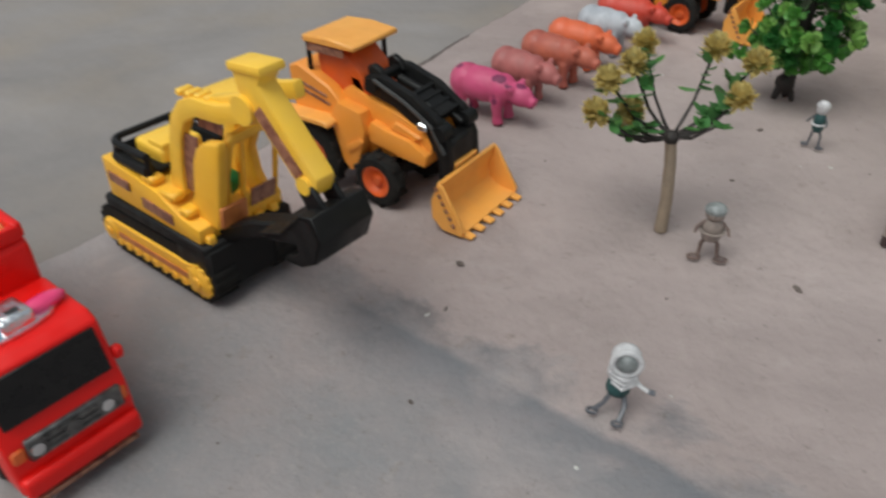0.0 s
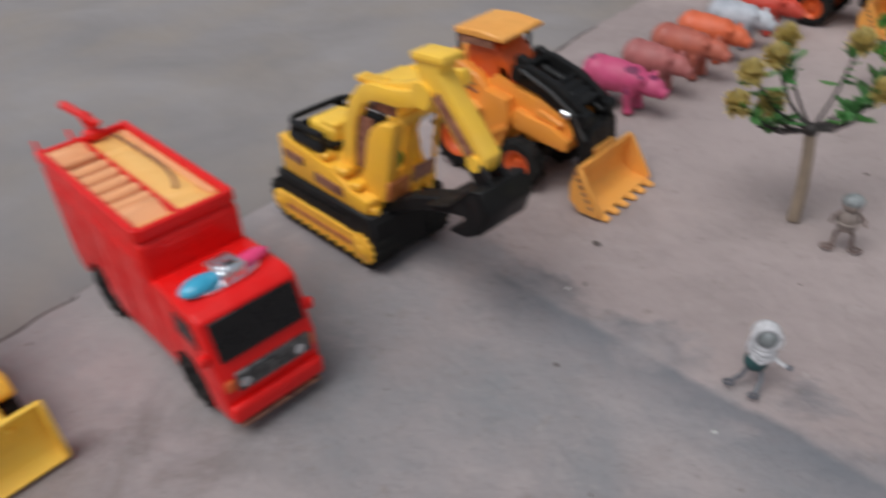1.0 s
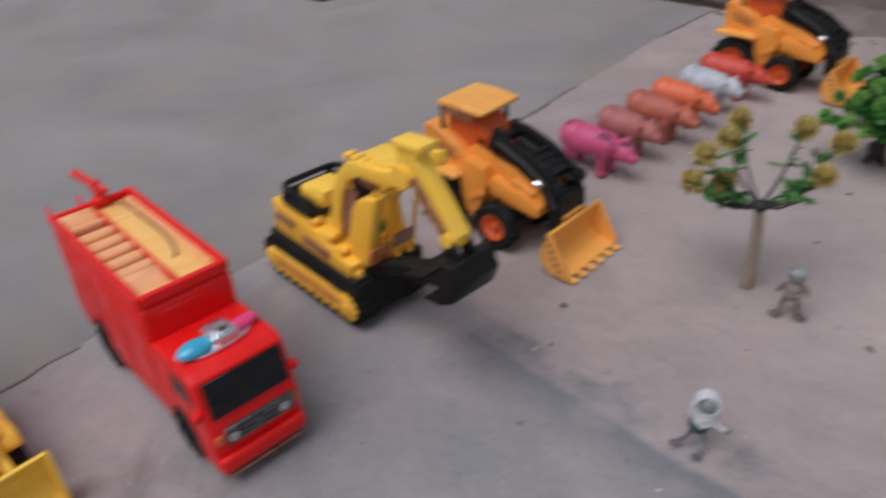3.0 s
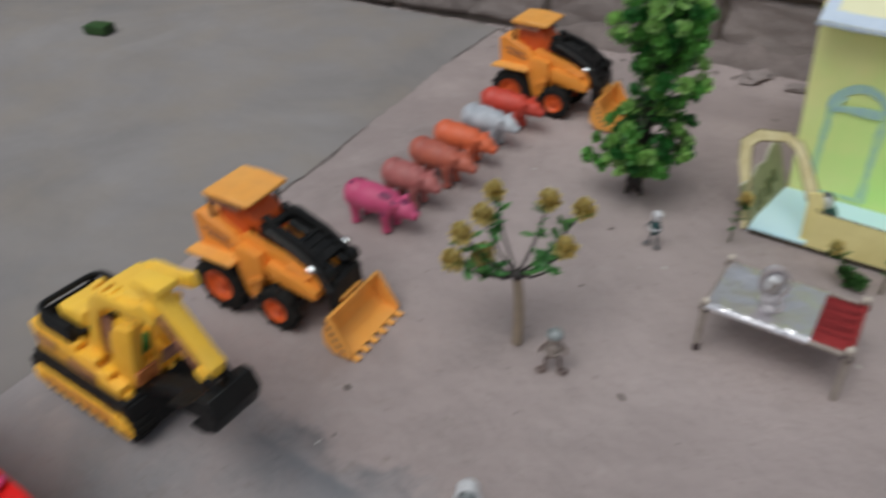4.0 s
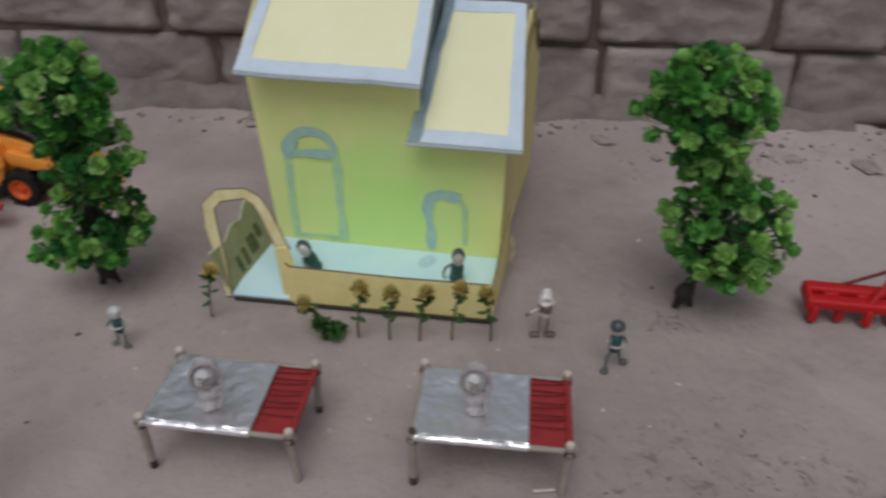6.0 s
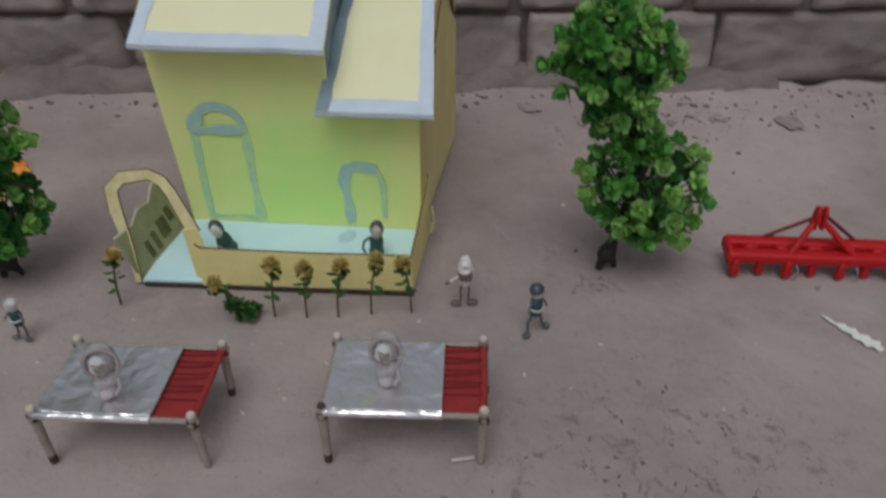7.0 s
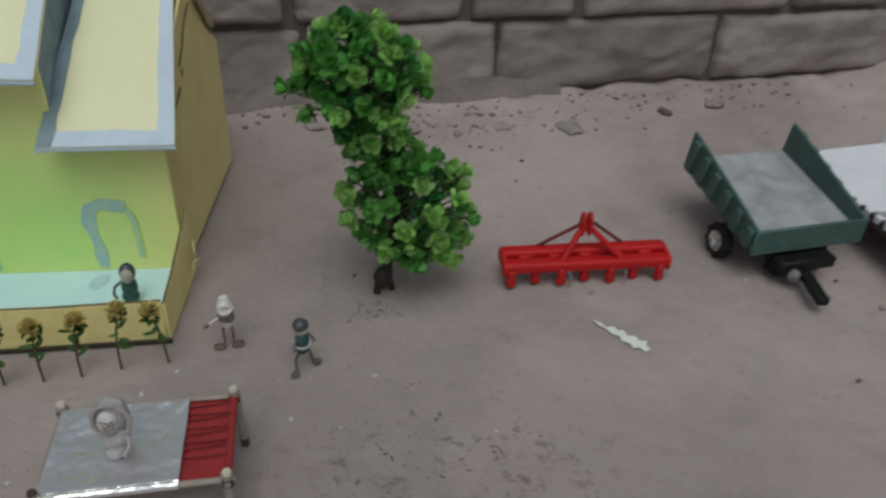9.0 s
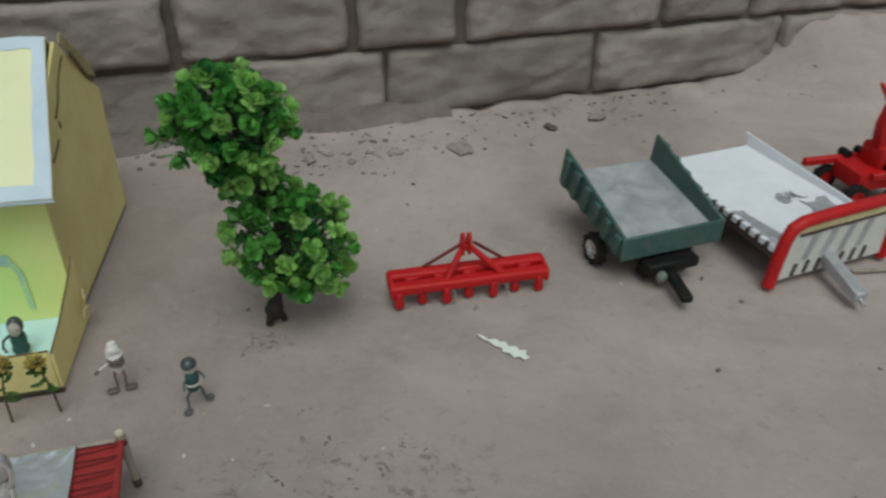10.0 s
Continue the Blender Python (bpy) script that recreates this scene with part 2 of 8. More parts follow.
PINK_CLEAR = material("pink_plastic", (0.85, 0.07, 0.22), (0.78, 0.05, 0.18), rough=0.2, scale=60.0, clear=0.4)
CHARCOAL = material("charcoal_plastic", (0.030, 0.030, 0.031), (0.045, 0.044, 0.043), rough=0.45, scale=80.0, dust=0.05)
GLASS_BLACK = material("black_window", (0.006, 0.006, 0.007), (0.011, 0.010, 0.010), rough=0.25, scale=50.0, dust=0.02, spec=0.3)
SILVER = material("grey_grille", (0.20, 0.19, 0.185), (0.05, 0.048, 0.048), rough=0.3, metal=0.6, scale=220.0)
STICKER_RED = material("brown_red_sticker", (0.10, 0.025, 0.02), (0.42, 0.20, 0.12), rough=0.35, scale=230.0, distort=0.4)
STICKER_ORANGE = material("orange_brown_sticker", (0.62, 0.22, 0.06), (0.45, 0.13, 0.04), rough=0.4, scale=170.0)
STICKER_PURPLE = material("purple_sticker", (0.10, 0.03, 0.11), (0.38, 0.05, 0.12), rough=0.3, scale=90.0)
STICKER_BLUE = material("pale_blue_sticker", (0.27, 0.46, 0.55), (0.19, 0.37, 0.47), rough=0.35, scale=120.0)
STICKER_DARK = material("grey_pink_sticker", (0.32, 0.22, 0.20), (0.10, 0.10, 0.08), rough=0.4, scale=60.0)
PAPER = material("pale_print", (0.62, 0.66, 0.66), rough=0.5)
GREEN_FIG = material("green_plastic", (0.03, 0.30, 0.06), rough=0.4)


# ---- mesh helpers ----
def box(bm, c, s, rot=(0, 0, 0), bev=0.0, seg=1, mi=0):
    r = bmesh.ops.create_cube(bm, size=1.0)
    vs = r["verts"]
    bmesh.ops.scale(bm, vec=s, verts=vs)
    fs = list({f for v in vs for f in v.link_faces})
    if bev:
        es = list({e for v in vs for e in v.link_edges})
        b = bmesh.ops.bevel(bm, geom=es, offset=min(bev, min(s) * 0.45), segments=seg, affect="EDGES", profile=0.6)
        fs = list({f for v in b["verts"] for f in v.link_faces} | {f for f in fs if f.is_valid})
        vs = list({v for f in fs for v in f.verts})
    bmesh.ops.transform(bm, matrix=pose(*c, *rot), verts=vs)
    for f in fs:
        f.material_index = mi
    return vs


def prism(bm, pts, y0, y1, bev=0.0, seg=1, mi=0, m=None):
    """A side outline of (x, z) pulled from y0 to y1."""
    a = [bm.verts.new((x, y0, z)) for x, z in pts]
    b = [bm.verts.new((x, y1, z)) for x, z in pts]
    fs = [bm.faces.new(a), bm.faces.new(b[::-1])]
    k = len(pts)
    for i in range(k):
        fs.append(bm.faces.new((a[i], b[i], b[(i + 1) % k], a[(i + 1) % k])))
    bmesh.ops.recalc_face_normals(bm, faces=fs)
    vs = a + b
    if bev:
        es = list({e for f in fs for e in f.edges})
        r = bmesh.ops.bevel(bm, geom=es, offset=bev, segments=seg, affect="EDGES", profile=0.6, clamp_overlap=True)
        fs = list({f for v in r["verts"] for f in v.link_faces} | {f for f in fs if f.is_valid})
        vs = list({v for f in fs for v in f.verts})
    if m is not None:
        bmesh.ops.transform(bm, matrix=m, verts=vs)
    for f in fs:
        f.material_index = mi
    return vs


def rod(bm, p, q, r0, r1=None, n=12, mi=0):
    p, q = Vector(p), Vector(q)
    r1 = r0 if r1 is None else r1
    d = q - p
    m = Matrix.Translation((p + q) / 2) @ d.to_track_quat("Z", "Y").to_matrix().to_4x4()
    r = bmesh.ops.create_cone(bm, cap_ends=True, segments=n, radius1=r0, radius2=r1, depth=d.length, matrix=m)
    for f in {f for v in r["verts"] for f in v.link_faces}:
        f.material_index = mi
    return r["verts"]


def tube(bm, pts, r, n=6, mi=0, taper=None):
    """A bent wire through the points."""
    pts = [Vector(p) for p in pts]
    rings = []
    for i, p in enumerate(pts):
        d = (pts[min(i + 1, len(pts) - 1)] - pts[max(i - 1, 0)]).normalized()
        q = d.to_track_quat("Z", "Y")
        rr = r if taper is None else r + (taper - r) * i / (len(pts) - 1)
        rings.append([bm.verts.new(p + q @ Vector((rr * math.cos(a), rr * math.sin(a), 0)))
                      for a in (2 * math.pi * k / n for k in range(n))])
    for u, v in zip(rings, rings[1:]):
        best = min(range(n), key=lambda s: sum((u[k].co - v[(k + s) % n].co).length for k in range(n)))
        for k in range(n):
            f = bm.faces.new((u[k], u[(k + 1) % n], v[(k + 1 + best) % n], v[(k + best) % n]))
            f.material_index = mi
    for ring, flip in ((rings[0], True), (rings[-1], False)):
        f = bm.faces.new(ring[::-1] if flip else ring)
        f.material_index = mi


def ball(bm, c, r, rot=(0, 0, 0), u=14, v=10, mi=0):
    r = (r, r, r) if isinstance(r, (int, float)) else r
    m = pose(*c, *rot) @ Matrix.Diagonal((*r, 1))
    made = bmesh.ops.create_uvsphere(bm, u_segments=u, v_segments=v, radius=1.0, matrix=m)
    for f in {f for w in made["verts"] for f in w.link_faces}:
        f.material_index = mi
    return made["verts"]


def lathe(bm, prof, n=24, mi=0):
    """A turned shape about the y axis; prof is (radius, y) from the middle out."""
    rings = []
    for q, d in prof:
        rings.append([bm.verts.new((0, d, 0))] if q == 0 else [bm.verts.new((q * math.cos(a), d, q * math.sin(a))) for a in (2 * math.pi * k / n for k in range(n))])
    for u, v in zip(rings, rings[1:]):
        for k in range(n):
            j = (k + 1) % n
            loop = [u[k % len(u)], v[k % len(v)], v[j % len(v)], u[j % len(u)]]
            bm.faces.new(list(dict.fromkeys(loop))).material_index = mi


def slab_outline(bm, pts, z0, z1, bev=0.0, mi=0):
    """A flat outline of (x, y) pulled from z0 to z1."""
    a = [bm.verts.new((x, y, z0)) for x, y in pts]
    b = [bm.verts.new((x, y, z1)) for x, y in pts]
    fs = [bm.faces.new(a[::-1]), bm.faces.new(b)]
    k = len(pts)
    for i in range(k):
        fs.append(bm.faces.new((a[i], a[(i + 1) % k], b[(i + 1) % k], b[i])))
    bmesh.ops.recalc_face_normals(bm, faces=fs)
    if bev:
        es = [e for f in (fs[1],) for e in f.edges]
        bmesh.ops.bevel(bm, geom=es, offset=bev, segments=2, affect="EDGES", clamp_overlap=True)


def roughen(bm, amount, scale, seed=0.0):
    for v in bm.verts:
        v.co += noise.noise_vector(v.co * scale + Vector((seed, seed * 1.7, 3.1))) * amount


def mesh_of(name, bm, mats, angle=38):
    me = bpy.data.meshes.new(name)
    bmesh.ops.recalc_face_normals(bm, faces=bm.faces[:])
    bm.to_mesh(me)
    bm.free()
    for m in mats if isinstance(mats, (list, tuple)) else (mats,):
        me.materials.append(m)
    me.shade_smooth()
    me.set_sharp_from_angle(angle=radians(angle))
    return me


def part(name, bm, mats, parent, label="", at=None):
    ob = new(name, mesh_of(name, bm, mats))
    ob.parent = parent
    if at is not None:
        ob.matrix_basis = at
    return tagged(ob, label)


def thing(name, x, y, z=0.0, turn=0.0, label="", category="", group=""):
    ob = new(name)
    ob.empty_display_size = 0.01
    ob.matrix_basis = pose(x, y, z, 0, 0, turn)
    return tagged(ob, label, category, group)


def single(name, bm, mats, m, label, category, group="", kind=""):
    ob = new(name, mesh_of(name, bm, mats))
    ob.matrix_basis = m
    return tagged(ob, label, category, group, kind)


# ---- the ground, the old cement floor and the wall ----
WALL_Y = 0.855


def relief(x, y):
    """Low unevenness, and the fallen earth heaped against the foot of the wall."""
    z = 0.0016 * noise.noise(Vector((x * 9, y * 9, 0.3))) + 0.0007 * noise.noise(Vector((x * 40, y * 40, 2.0)))
    k = max(0.0, min(1.0, (y - 0.745) / 0.11))
    low = max(0.0, min(1.0, (x - 0.46) / 0.12))
    heap = k * k * (0.012 - 0.009 * low + (0.010 - 0.006 * low) * noise.noise(Vector((x * 7, y * 7, 5.0))) + 0.008 * noise.noise(Vector((x * 30, y * 30, 9.0))))
    heap *= max(0.0, min(1.0, (x + 0.30) / 0.10))
    right = max(0.0, min(1.0, (x - 0.885 + 0.03 * noise.noise(Vector((x * 12, y * 12, 1.0)))) / 0.13))
    heap += max(0.0, min(1.0, (y - 0.72) / 0.13)) * right * right * (3 - 2 * right) * (0.062 + 0.012 * noise.noise(Vector((x * 16, y * 16, 7.0))))
    return z - 0.0012 + heap


def build_ground():
    xs = [-60, -15, -4] + [-1.3 + i * 0.009 for i in range(312)] + [4, 15, 60]
    ys = [-60, -15, -3] + [-0.45 + i * 0.009 for i in range(150)] + [3, 15, 60]
    verts, faces = [], []
    for y in ys:
        for x in xs:
            near = -1.35 < x < 1.55 and -0.5 < y < 0.92
            verts.append((x, y, relief(x, y) if near else -0.0015))
    w = len(xs)
    for j in range(len(ys) - 1):
        for i in range(w - 1):
            a = j * w + i
            faces.append((a, a + 1, a + 1 + w, a + w))
    me = bpy.data.meshes.new("ground")
    me.from_pydata(verts, [], faces)
    me.materials.append(CLAY)
    me.shade_smooth()
    return tagged(new("ground", me), "trodden grey-brown clay ground with scuffs and grit", "ground", kind="structure")


build_ground()


def seam_x(y):
    """The ragged line along which the cement floor meets the clay."""
    return -0.309 + 0.016 * math.sin(y * 6.0 + 0.6) * min(1, max(0, y)) + 0.006 * noise.noise(Vector((y * 11, 0.4, 0))) + 0.0018 * noise.noise(Vector((y * 70, 7.0, 0)))


def build_cement_floor():
    bm = bmesh.new()
    ys = [-0.5 + i * 0.006 for i in range(226)]
    xs_off = [0.0, 0.0010, 0.004, 0.02, 0.06, 0.15, 0.4, 1.2]
    rows = []
    for y in ys:
        s = seam_x(y)
        row = []
        for k, o in enumerate(xs_off):
            x = s - o
            z = (-0.004, 0.0001, 0.0008)[k] if k < 3 else 0.0010
            z += 0.0008 * noise.noise(Vector((x * 12, y * 12, 4.0))) if k > 1 else 0
            if k and y < 0.74:
                z = max(z, relief(x, y) + min(0.0004, 0.0002 * k)) if k > 2 else relief(x, y) + 0.0002 * k
            row.append(bm.verts.new((x, min(y, WALL_Y + 0.02), z)))
        rows.append(row)
    for a, b in zip(rows, rows[1:]):
        for i in range(len(a) - 1):
            bm.faces.new((a[i], b[i], b[i + 1], a[i + 1]))
    ob = new("cement_floor", mesh_of("cement_floor", bm, SLAB, 60))
    tagged(ob, "old grey cement floor with a ragged broken edge", "floor", kind="structure")
    # the earth-filled gap along the broken edge
    bm = bmesh.new()
    prev = None
    for i in range(300):
        y = -0.45 + i * 0.0043
        open_ = math.exp(-((y - 0.475) / 0.075) ** 2) + 0.50 * math.exp(-((y - 0.045) / 0.060) ** 2)
        w = 0.00008 + 0.0030 * open_ * (0.35 + max(0.0, noise.noise(Vector((y * 38, 3.3, 0))))) + 0.0012 * max(0.0, noise.noise(Vector((y * 17, 8.3, 0))) - 0.30)
        x = seam_x(y) + 0.0010 + 0.0016 * open_ * noise.noise(Vector((y * 85, 1.3, 0)))
        z = max(relief(x, y), relief(x + w, y)) + 0.0003 + 0.0005 * open_
        cur = [bm.verts.new((x - w, y, z)), bm.verts.new((x, y, z + 0.0003)), bm.verts.new((x + w, y, z - 0.0008))]
        if prev and w > 0.00035:
            for k in (0, 1):
                bm.faces.new((prev[k], prev[k + 1], cur[k + 1], cur[k]))
        prev = cur
    ob = new("floor_seam", mesh_of("floor_seam", bm, CRACK, 60))
    tagged(ob, "dark earth-filled crack along the cement edge", "crack", kind="structure")


build_cement_floor()


def brick_mesh(length, height, depth, seed):
    """A hand-moulded mud brick: rounded edges, slumped and dented face."""
    bm = bmesh.new()
    nx, nz = max(8, int(length / 0.0045)), 16
    grid = {}
    for i in range(nx + 1):
        for k in range(nz + 1):
            u, w = i / nx, k / nz
            x, z = (u - 0.5) * length, (w - 0.5) * height
            ex = min(u, 1 - u) * length
            ez = min(w, 1 - w) * height
            y = -depth / 2
            for e, r in ((ex, 0.0065), (ez, 0.006)):
                if e < r:
                    y += r * (1 - math.sqrt(max(0.0, 1 - (1 - e / r) ** 2))) * 0.7
            q = Vector((x * 14 + seed * 5.3, seed, z * 20))
            y += 0.0042 * noise.noise(q) + 0.0024 * noise.noise(q * 3.1) + 0.0014 * noise.noise(q * 7.0) + 0.0008 * noise.noise(q * 15.0)
            # lower corners and edges broken away here and there
            chip = noise.noise(Vector((x * 22 + seed * 3.7, z * 30, seed * 1.9)))
            if min(ex, ez) < 0.016:
                y += 0.012 * max(0.0, chip - 0.12) * (1 - min(ex, ez) / 0.016)
            d = noise.noise(Vector((x * 9 + seed * 2.1, z * 26 + x * 8, seed)))
            y += 0.011 * max(0.0, d - 0.2) + 0.0016 * max(0.0, 1 - abs(noise.noise(Vector((x * 6 + seed, z * 18 - x * 5, seed * 0.7)))) / 0.07)
            grid[i, k] = bm.verts.new((x + 0.0032 * noise.noise(q * 1.7) + 0.0012 * noise.noise(q * 5.0), y, z + 0.0024 * noise.noise(q * 1.3 + Vector((4, 0, 0))) + 0.0009 * noise.noise(q * 5.5)))
    for i in range(nx):
        for k in range(nz):
            bm.faces.new((grid[i, k], grid[i + 1, k], grid[i + 1, k + 1], grid[i, k + 1]))
    rim = [grid[i, 0] for i in range(nx + 1)] + [grid[nx, k] for k in range(1, nz + 1)]
    rim += [grid[i, nz] for i in range(nx - 1, -1, -1)] + [grid[0, k] for k in range(nz - 1, 0, -1)]
    back = [bm.verts.new((v.co.x, depth / 2, v.co.z)) for v in rim]
    k = len(rim)
    for i in range(k):
        bm.faces.new((rim[i], back[i], back[(i + 1) % k], rim[(i + 1) % k]))
    return mesh_of("brick", bm, BRICK, 60)


def build_wall():
    bm = bmesh.new()
    box(bm, (0.15, WALL_Y + 0.075, 0.12), (3.9, 0.13, 0.29))
    wall = new("wall_back", mesh_of("wall_back", bm, MORTAR))
    tagged(wall, "weathered mud-brick wall with open dark joints", "wall", kind="structure")
    rng = random.Random(5)
    # head joints of the two lower courses, and those above run on in the same bond
    first = [-0.70, -0.475, -0.265, -0.073, 0.135, 0.30, 0.481, 0.713, 0.955, 1.17]
    second = [-0.76, -0.53, -0.305, -0.116, 0.075, 0.287, 0.4495, 0.558, 0.787, 0.902, 1.12]
    courses = [(0.003, 0.071, first), (0.0745, 0.137, second)]
    z = 0.141
    for c in range(2):
        x, row = -0.78 + rng.uniform(0, 0.1), []
        while x < 1.2:
            row.append(x)
            x += rng.choice((0.235, 0.225, 0.23, 0.118))
        courses.append((z, z + 0.062, row))
        z += 0.066
    for c, (z0, z1, row) in enumerate(courses):
        while row[0] > -1.7:
            row.insert(0, row[0] - rng.uniform(0.2, 0.24))
        while row[-1] < 2.0:
            row.append(row[-1] + rng.uniform(0.2, 0.24))
        for a, b in zip(row, row[1:]):
            gap = rng.uniform(0.004, 0.010) if c == 0 else rng.uniform(0.008, 0.016)
            me = brick_mesh(b - a - gap, z1 - z0 - rng.uniform(0.001, 0.004), 0.10, rng.uniform(0, 90))
            ob = new("brick", me)
            ob.parent = wall
            ob.matrix_basis = pose((a + b) / 2, WALL_Y + 0.05 + rng.uniform(-0.004, 0.004), (z0 + z1) / 2, 0, rng.uniform(-0.6, 0.6), rng.uniform(-1, 1))
    # foundation ledge of broken earth below the first course
    bm = bmesh.new()
    prev = None
    for i in range(500):
        x = -1.25 + i * 0.0036
        row = []
        fade = max(0.0, min(1.0, (x - 0.42) / 0.26))
        wide = (0.027 + 0.014 * noise.noise(Vector((x * 9, 2.0, 0))) + 0.006 * noise.noise(Vector((x * 40, 2.0, 0)))) * (1 - 0.80 * fade)
        tall = (0.014 + 0.006 * noise.noise(Vector((x * 9, 5.0, 0)))) * (1 - 0.85 * fade) * max(0.15, min(1.0, (x + 0.32) / 0.10))
        for k in range(10):
            u = k / 9
            y = WALL_Y + 0.012 - (wide + 0.012) * u
            z = relief(x, y) - 0.002 + tall * (1 - u ** 2.2)
            q = Vector((x * 60, u * 3.0, 1.0))
            lump = 0.0040 * noise.noise(q) + 0.0026 * abs(noise.noise(q * 2.7)) - 0.0022 * max(0.0, noise.noise(q * 1.4 + Vector((0, 9, 0))))
            row.append(bm.verts.new((x + 0.001 * noise.noise(q * 2), y + 0.5 * lump, z + lump * (0.35 + 0.65 * (1 - u)))))
        if prev:
            for k in range(9):
                bm.faces.new((prev[k], prev[k + 1], row[k + 1], row[k]))
        prev = row
    bmesh.ops.recalc_face_normals(bm, faces=bm.faces[:])
    ob = part("footing", bm, EARTH, wall, "crumbled earth footing")


build_wall()


def build_clods():
    """Clods, chips of brick and litter lying about; the few large ones are things of their own."""
    rng = random.Random(11)

    def clod(bm, s, seed):
        bmesh.ops.create_icosphere(bm, subdivisions=3, radius=1.0)
        for v in bm.verts:
            q = v.co.copy()
            v.co *= 1 + 0.55 * noise.noise(q * 1.5 + Vector((seed, 0, 0))) + 0.28 * noise.noise(q * 4.0 + Vector((seed, 3, 0)))
            v.co.z = max(-0.5, min(0.55, v.co.z)) + 0.12 * noise.noise(q * 5.0)
            v.co = Vector((v.co.x * s[0], v.co.y * s[1], v.co.z * s[2]))

    big = [(0.530, 0.775, 0.014, 0.010, 0.003), (0.633, 0.792, 0.009, 0.005, 0.004), (0.468, 0.783, 0.008, 0.006, 0.003), (0.448, 0.790, 0.007, 0.005, 0.003), (0.425, 0.778, 0.006, 0.004, 0.002), (0.405, 0.800, 0.009, 0.005, 0.003), (0.372, 0.770, 0.005, 0.003, 0.002),
           (0.389, 0.790, 0.009, 0.005, 0.003), (0.345, 0.775, 0.006, 0.004, 0.002), (0.300, 0.80, 0.010, 0.006, 0.003),
           (0.69, 0.80, 0.010, 0.007, 0.004), (-0.02, 0.82, 0.020, 0.011, 0.006), (0.02, 0.81, 0.012, 0.008, 0.004)]
    for i, (x, y, a, b, c) in enumerate(big):
        bm = bmesh.new()
        clod(bm, (a, b, c), i * 3.1)
        single("clod", bm, STONE if i != 1 else DARK_BIT, pose(x, y, relief(x, y) + c * 0.35, 0, 0, rng.uniform(0, 180)),
               "dry clod of earth fallen from the wall", "clod", "clods at the foot of the wall")
    groups = [("gravel", STONE, 420, (0.0008, 0.0034)), ("fallen_crumbs", EARTH, 380, (0.0008, 0.0036)), ("dark_litter", DARK_BIT, 110, (0.0008, 0.003)), ("pale_litter", PALE_BIT, 110, (0.0005, 0.0019))]
    for name, mat, count, (lo, hi) in groups:
        bm = bmesh.new()
        for i in range(count):
            x = rng.uniform(-0.9, 1.0)
            y = rng.uniform(-0.15, 0.84) if rng.random() < 0.5 else 0.84 - abs(rng.gauss(0, 0.06))
            if name == "fallen_crumbs":
                x, y = rng.uniform(-0.28, 0.80), 0.846 - abs(rng.gauss(0, 0.024))
            elif name != "gravel":
                y = rng.uniform(-0.1, 0.8)
            if name == "pale_litter" and i % 3 == 0:
                x, y = rng.gauss(0.12, 0.09), rng.gauss(0.49, 0.025)
            if name in ("gravel", "dark_litter") and i % 4 == 1:
                x, y = rng.gauss(0.445, 0.060), min(0.832, rng.gauss(0.790, 0.018))
            s = lo + (hi - lo) * rng.random() ** 2.5
            made = bmesh.ops.create_icosphere(bm, subdivisions=1, radius=1.0)
            m = pose(x, y, relief(x, y) + s * 0.2, rng.uniform(-20, 20), rng.uniform(-20, 20), rng.uniform(0, 180)) @ Matrix.Diagonal(
                (s, s * rng.uniform(0.4, 0.9), s * rng.uniform(0.2, 0.5), 1))
            for v in made["verts"]:
                v.co *= 1 + rng.uniform(-0.25, 0.25)
            bmesh.ops.transform(bm, matrix=m, verts=made["verts"])
        if name == "dark_litter":
            # scuffed patch of bark crumbs and scratches on the bare clay
            for i in range(62):
                cx, cy, turn = rng.gauss(0.318, 0.030), rng.gauss(0.400, 0.034), rng.uniform(0, 180)
                if i > 41:
                    cx, cy, turn = rng.gauss(0.316, 0.012), rng.gauss(0.546, 0.007), rng.gauss(10, 25)
                for j in range(rng.randint(2, 7)):
                    d = rng.gauss(0, 0.0035)
                    x = cx + d * math.cos(radians(turn)) + rng.gauss(0, 0.0008)
                    y = cy + d * math.sin(radians(turn)) + rng.gauss(0, 0.0008)
                    s = 0.0003 + 0.0008 * rng.random() ** 2
                    made = bmesh.ops.create_icosphere(bm, subdivisions=1, radius=1.0)
                    m = pose(x, y, relief(x, y), 0, 0, turn + rng.gauss(0, 35)) @ Matrix.Diagonal((s * rng.uniform(1, 2.4), s * rng.uniform(0.4, 0.9), s * 0.3, 1))
                    for v in made["verts"]:
                        v.co *= 1 + rng.uniform(-0.35, 0.35)
                    bmesh.ops.transform(bm, matrix=m, verts=made["verts"])
        label = {"gravel": "grit and crumbs of dry earth on the ground", "fallen_crumbs": "brown crumbs of mud brick fallen along the wall", "dark_litter": "dark scraps of leaf and bark on the ground",
                 "pale_litter": "tiny white chips scattered on the ground"}[name]
        single(name, bm, mat, Matrix(), label, "litter", kind="stuff")


build_clods()


# ---- toy vehicles ----
LUGS = {}


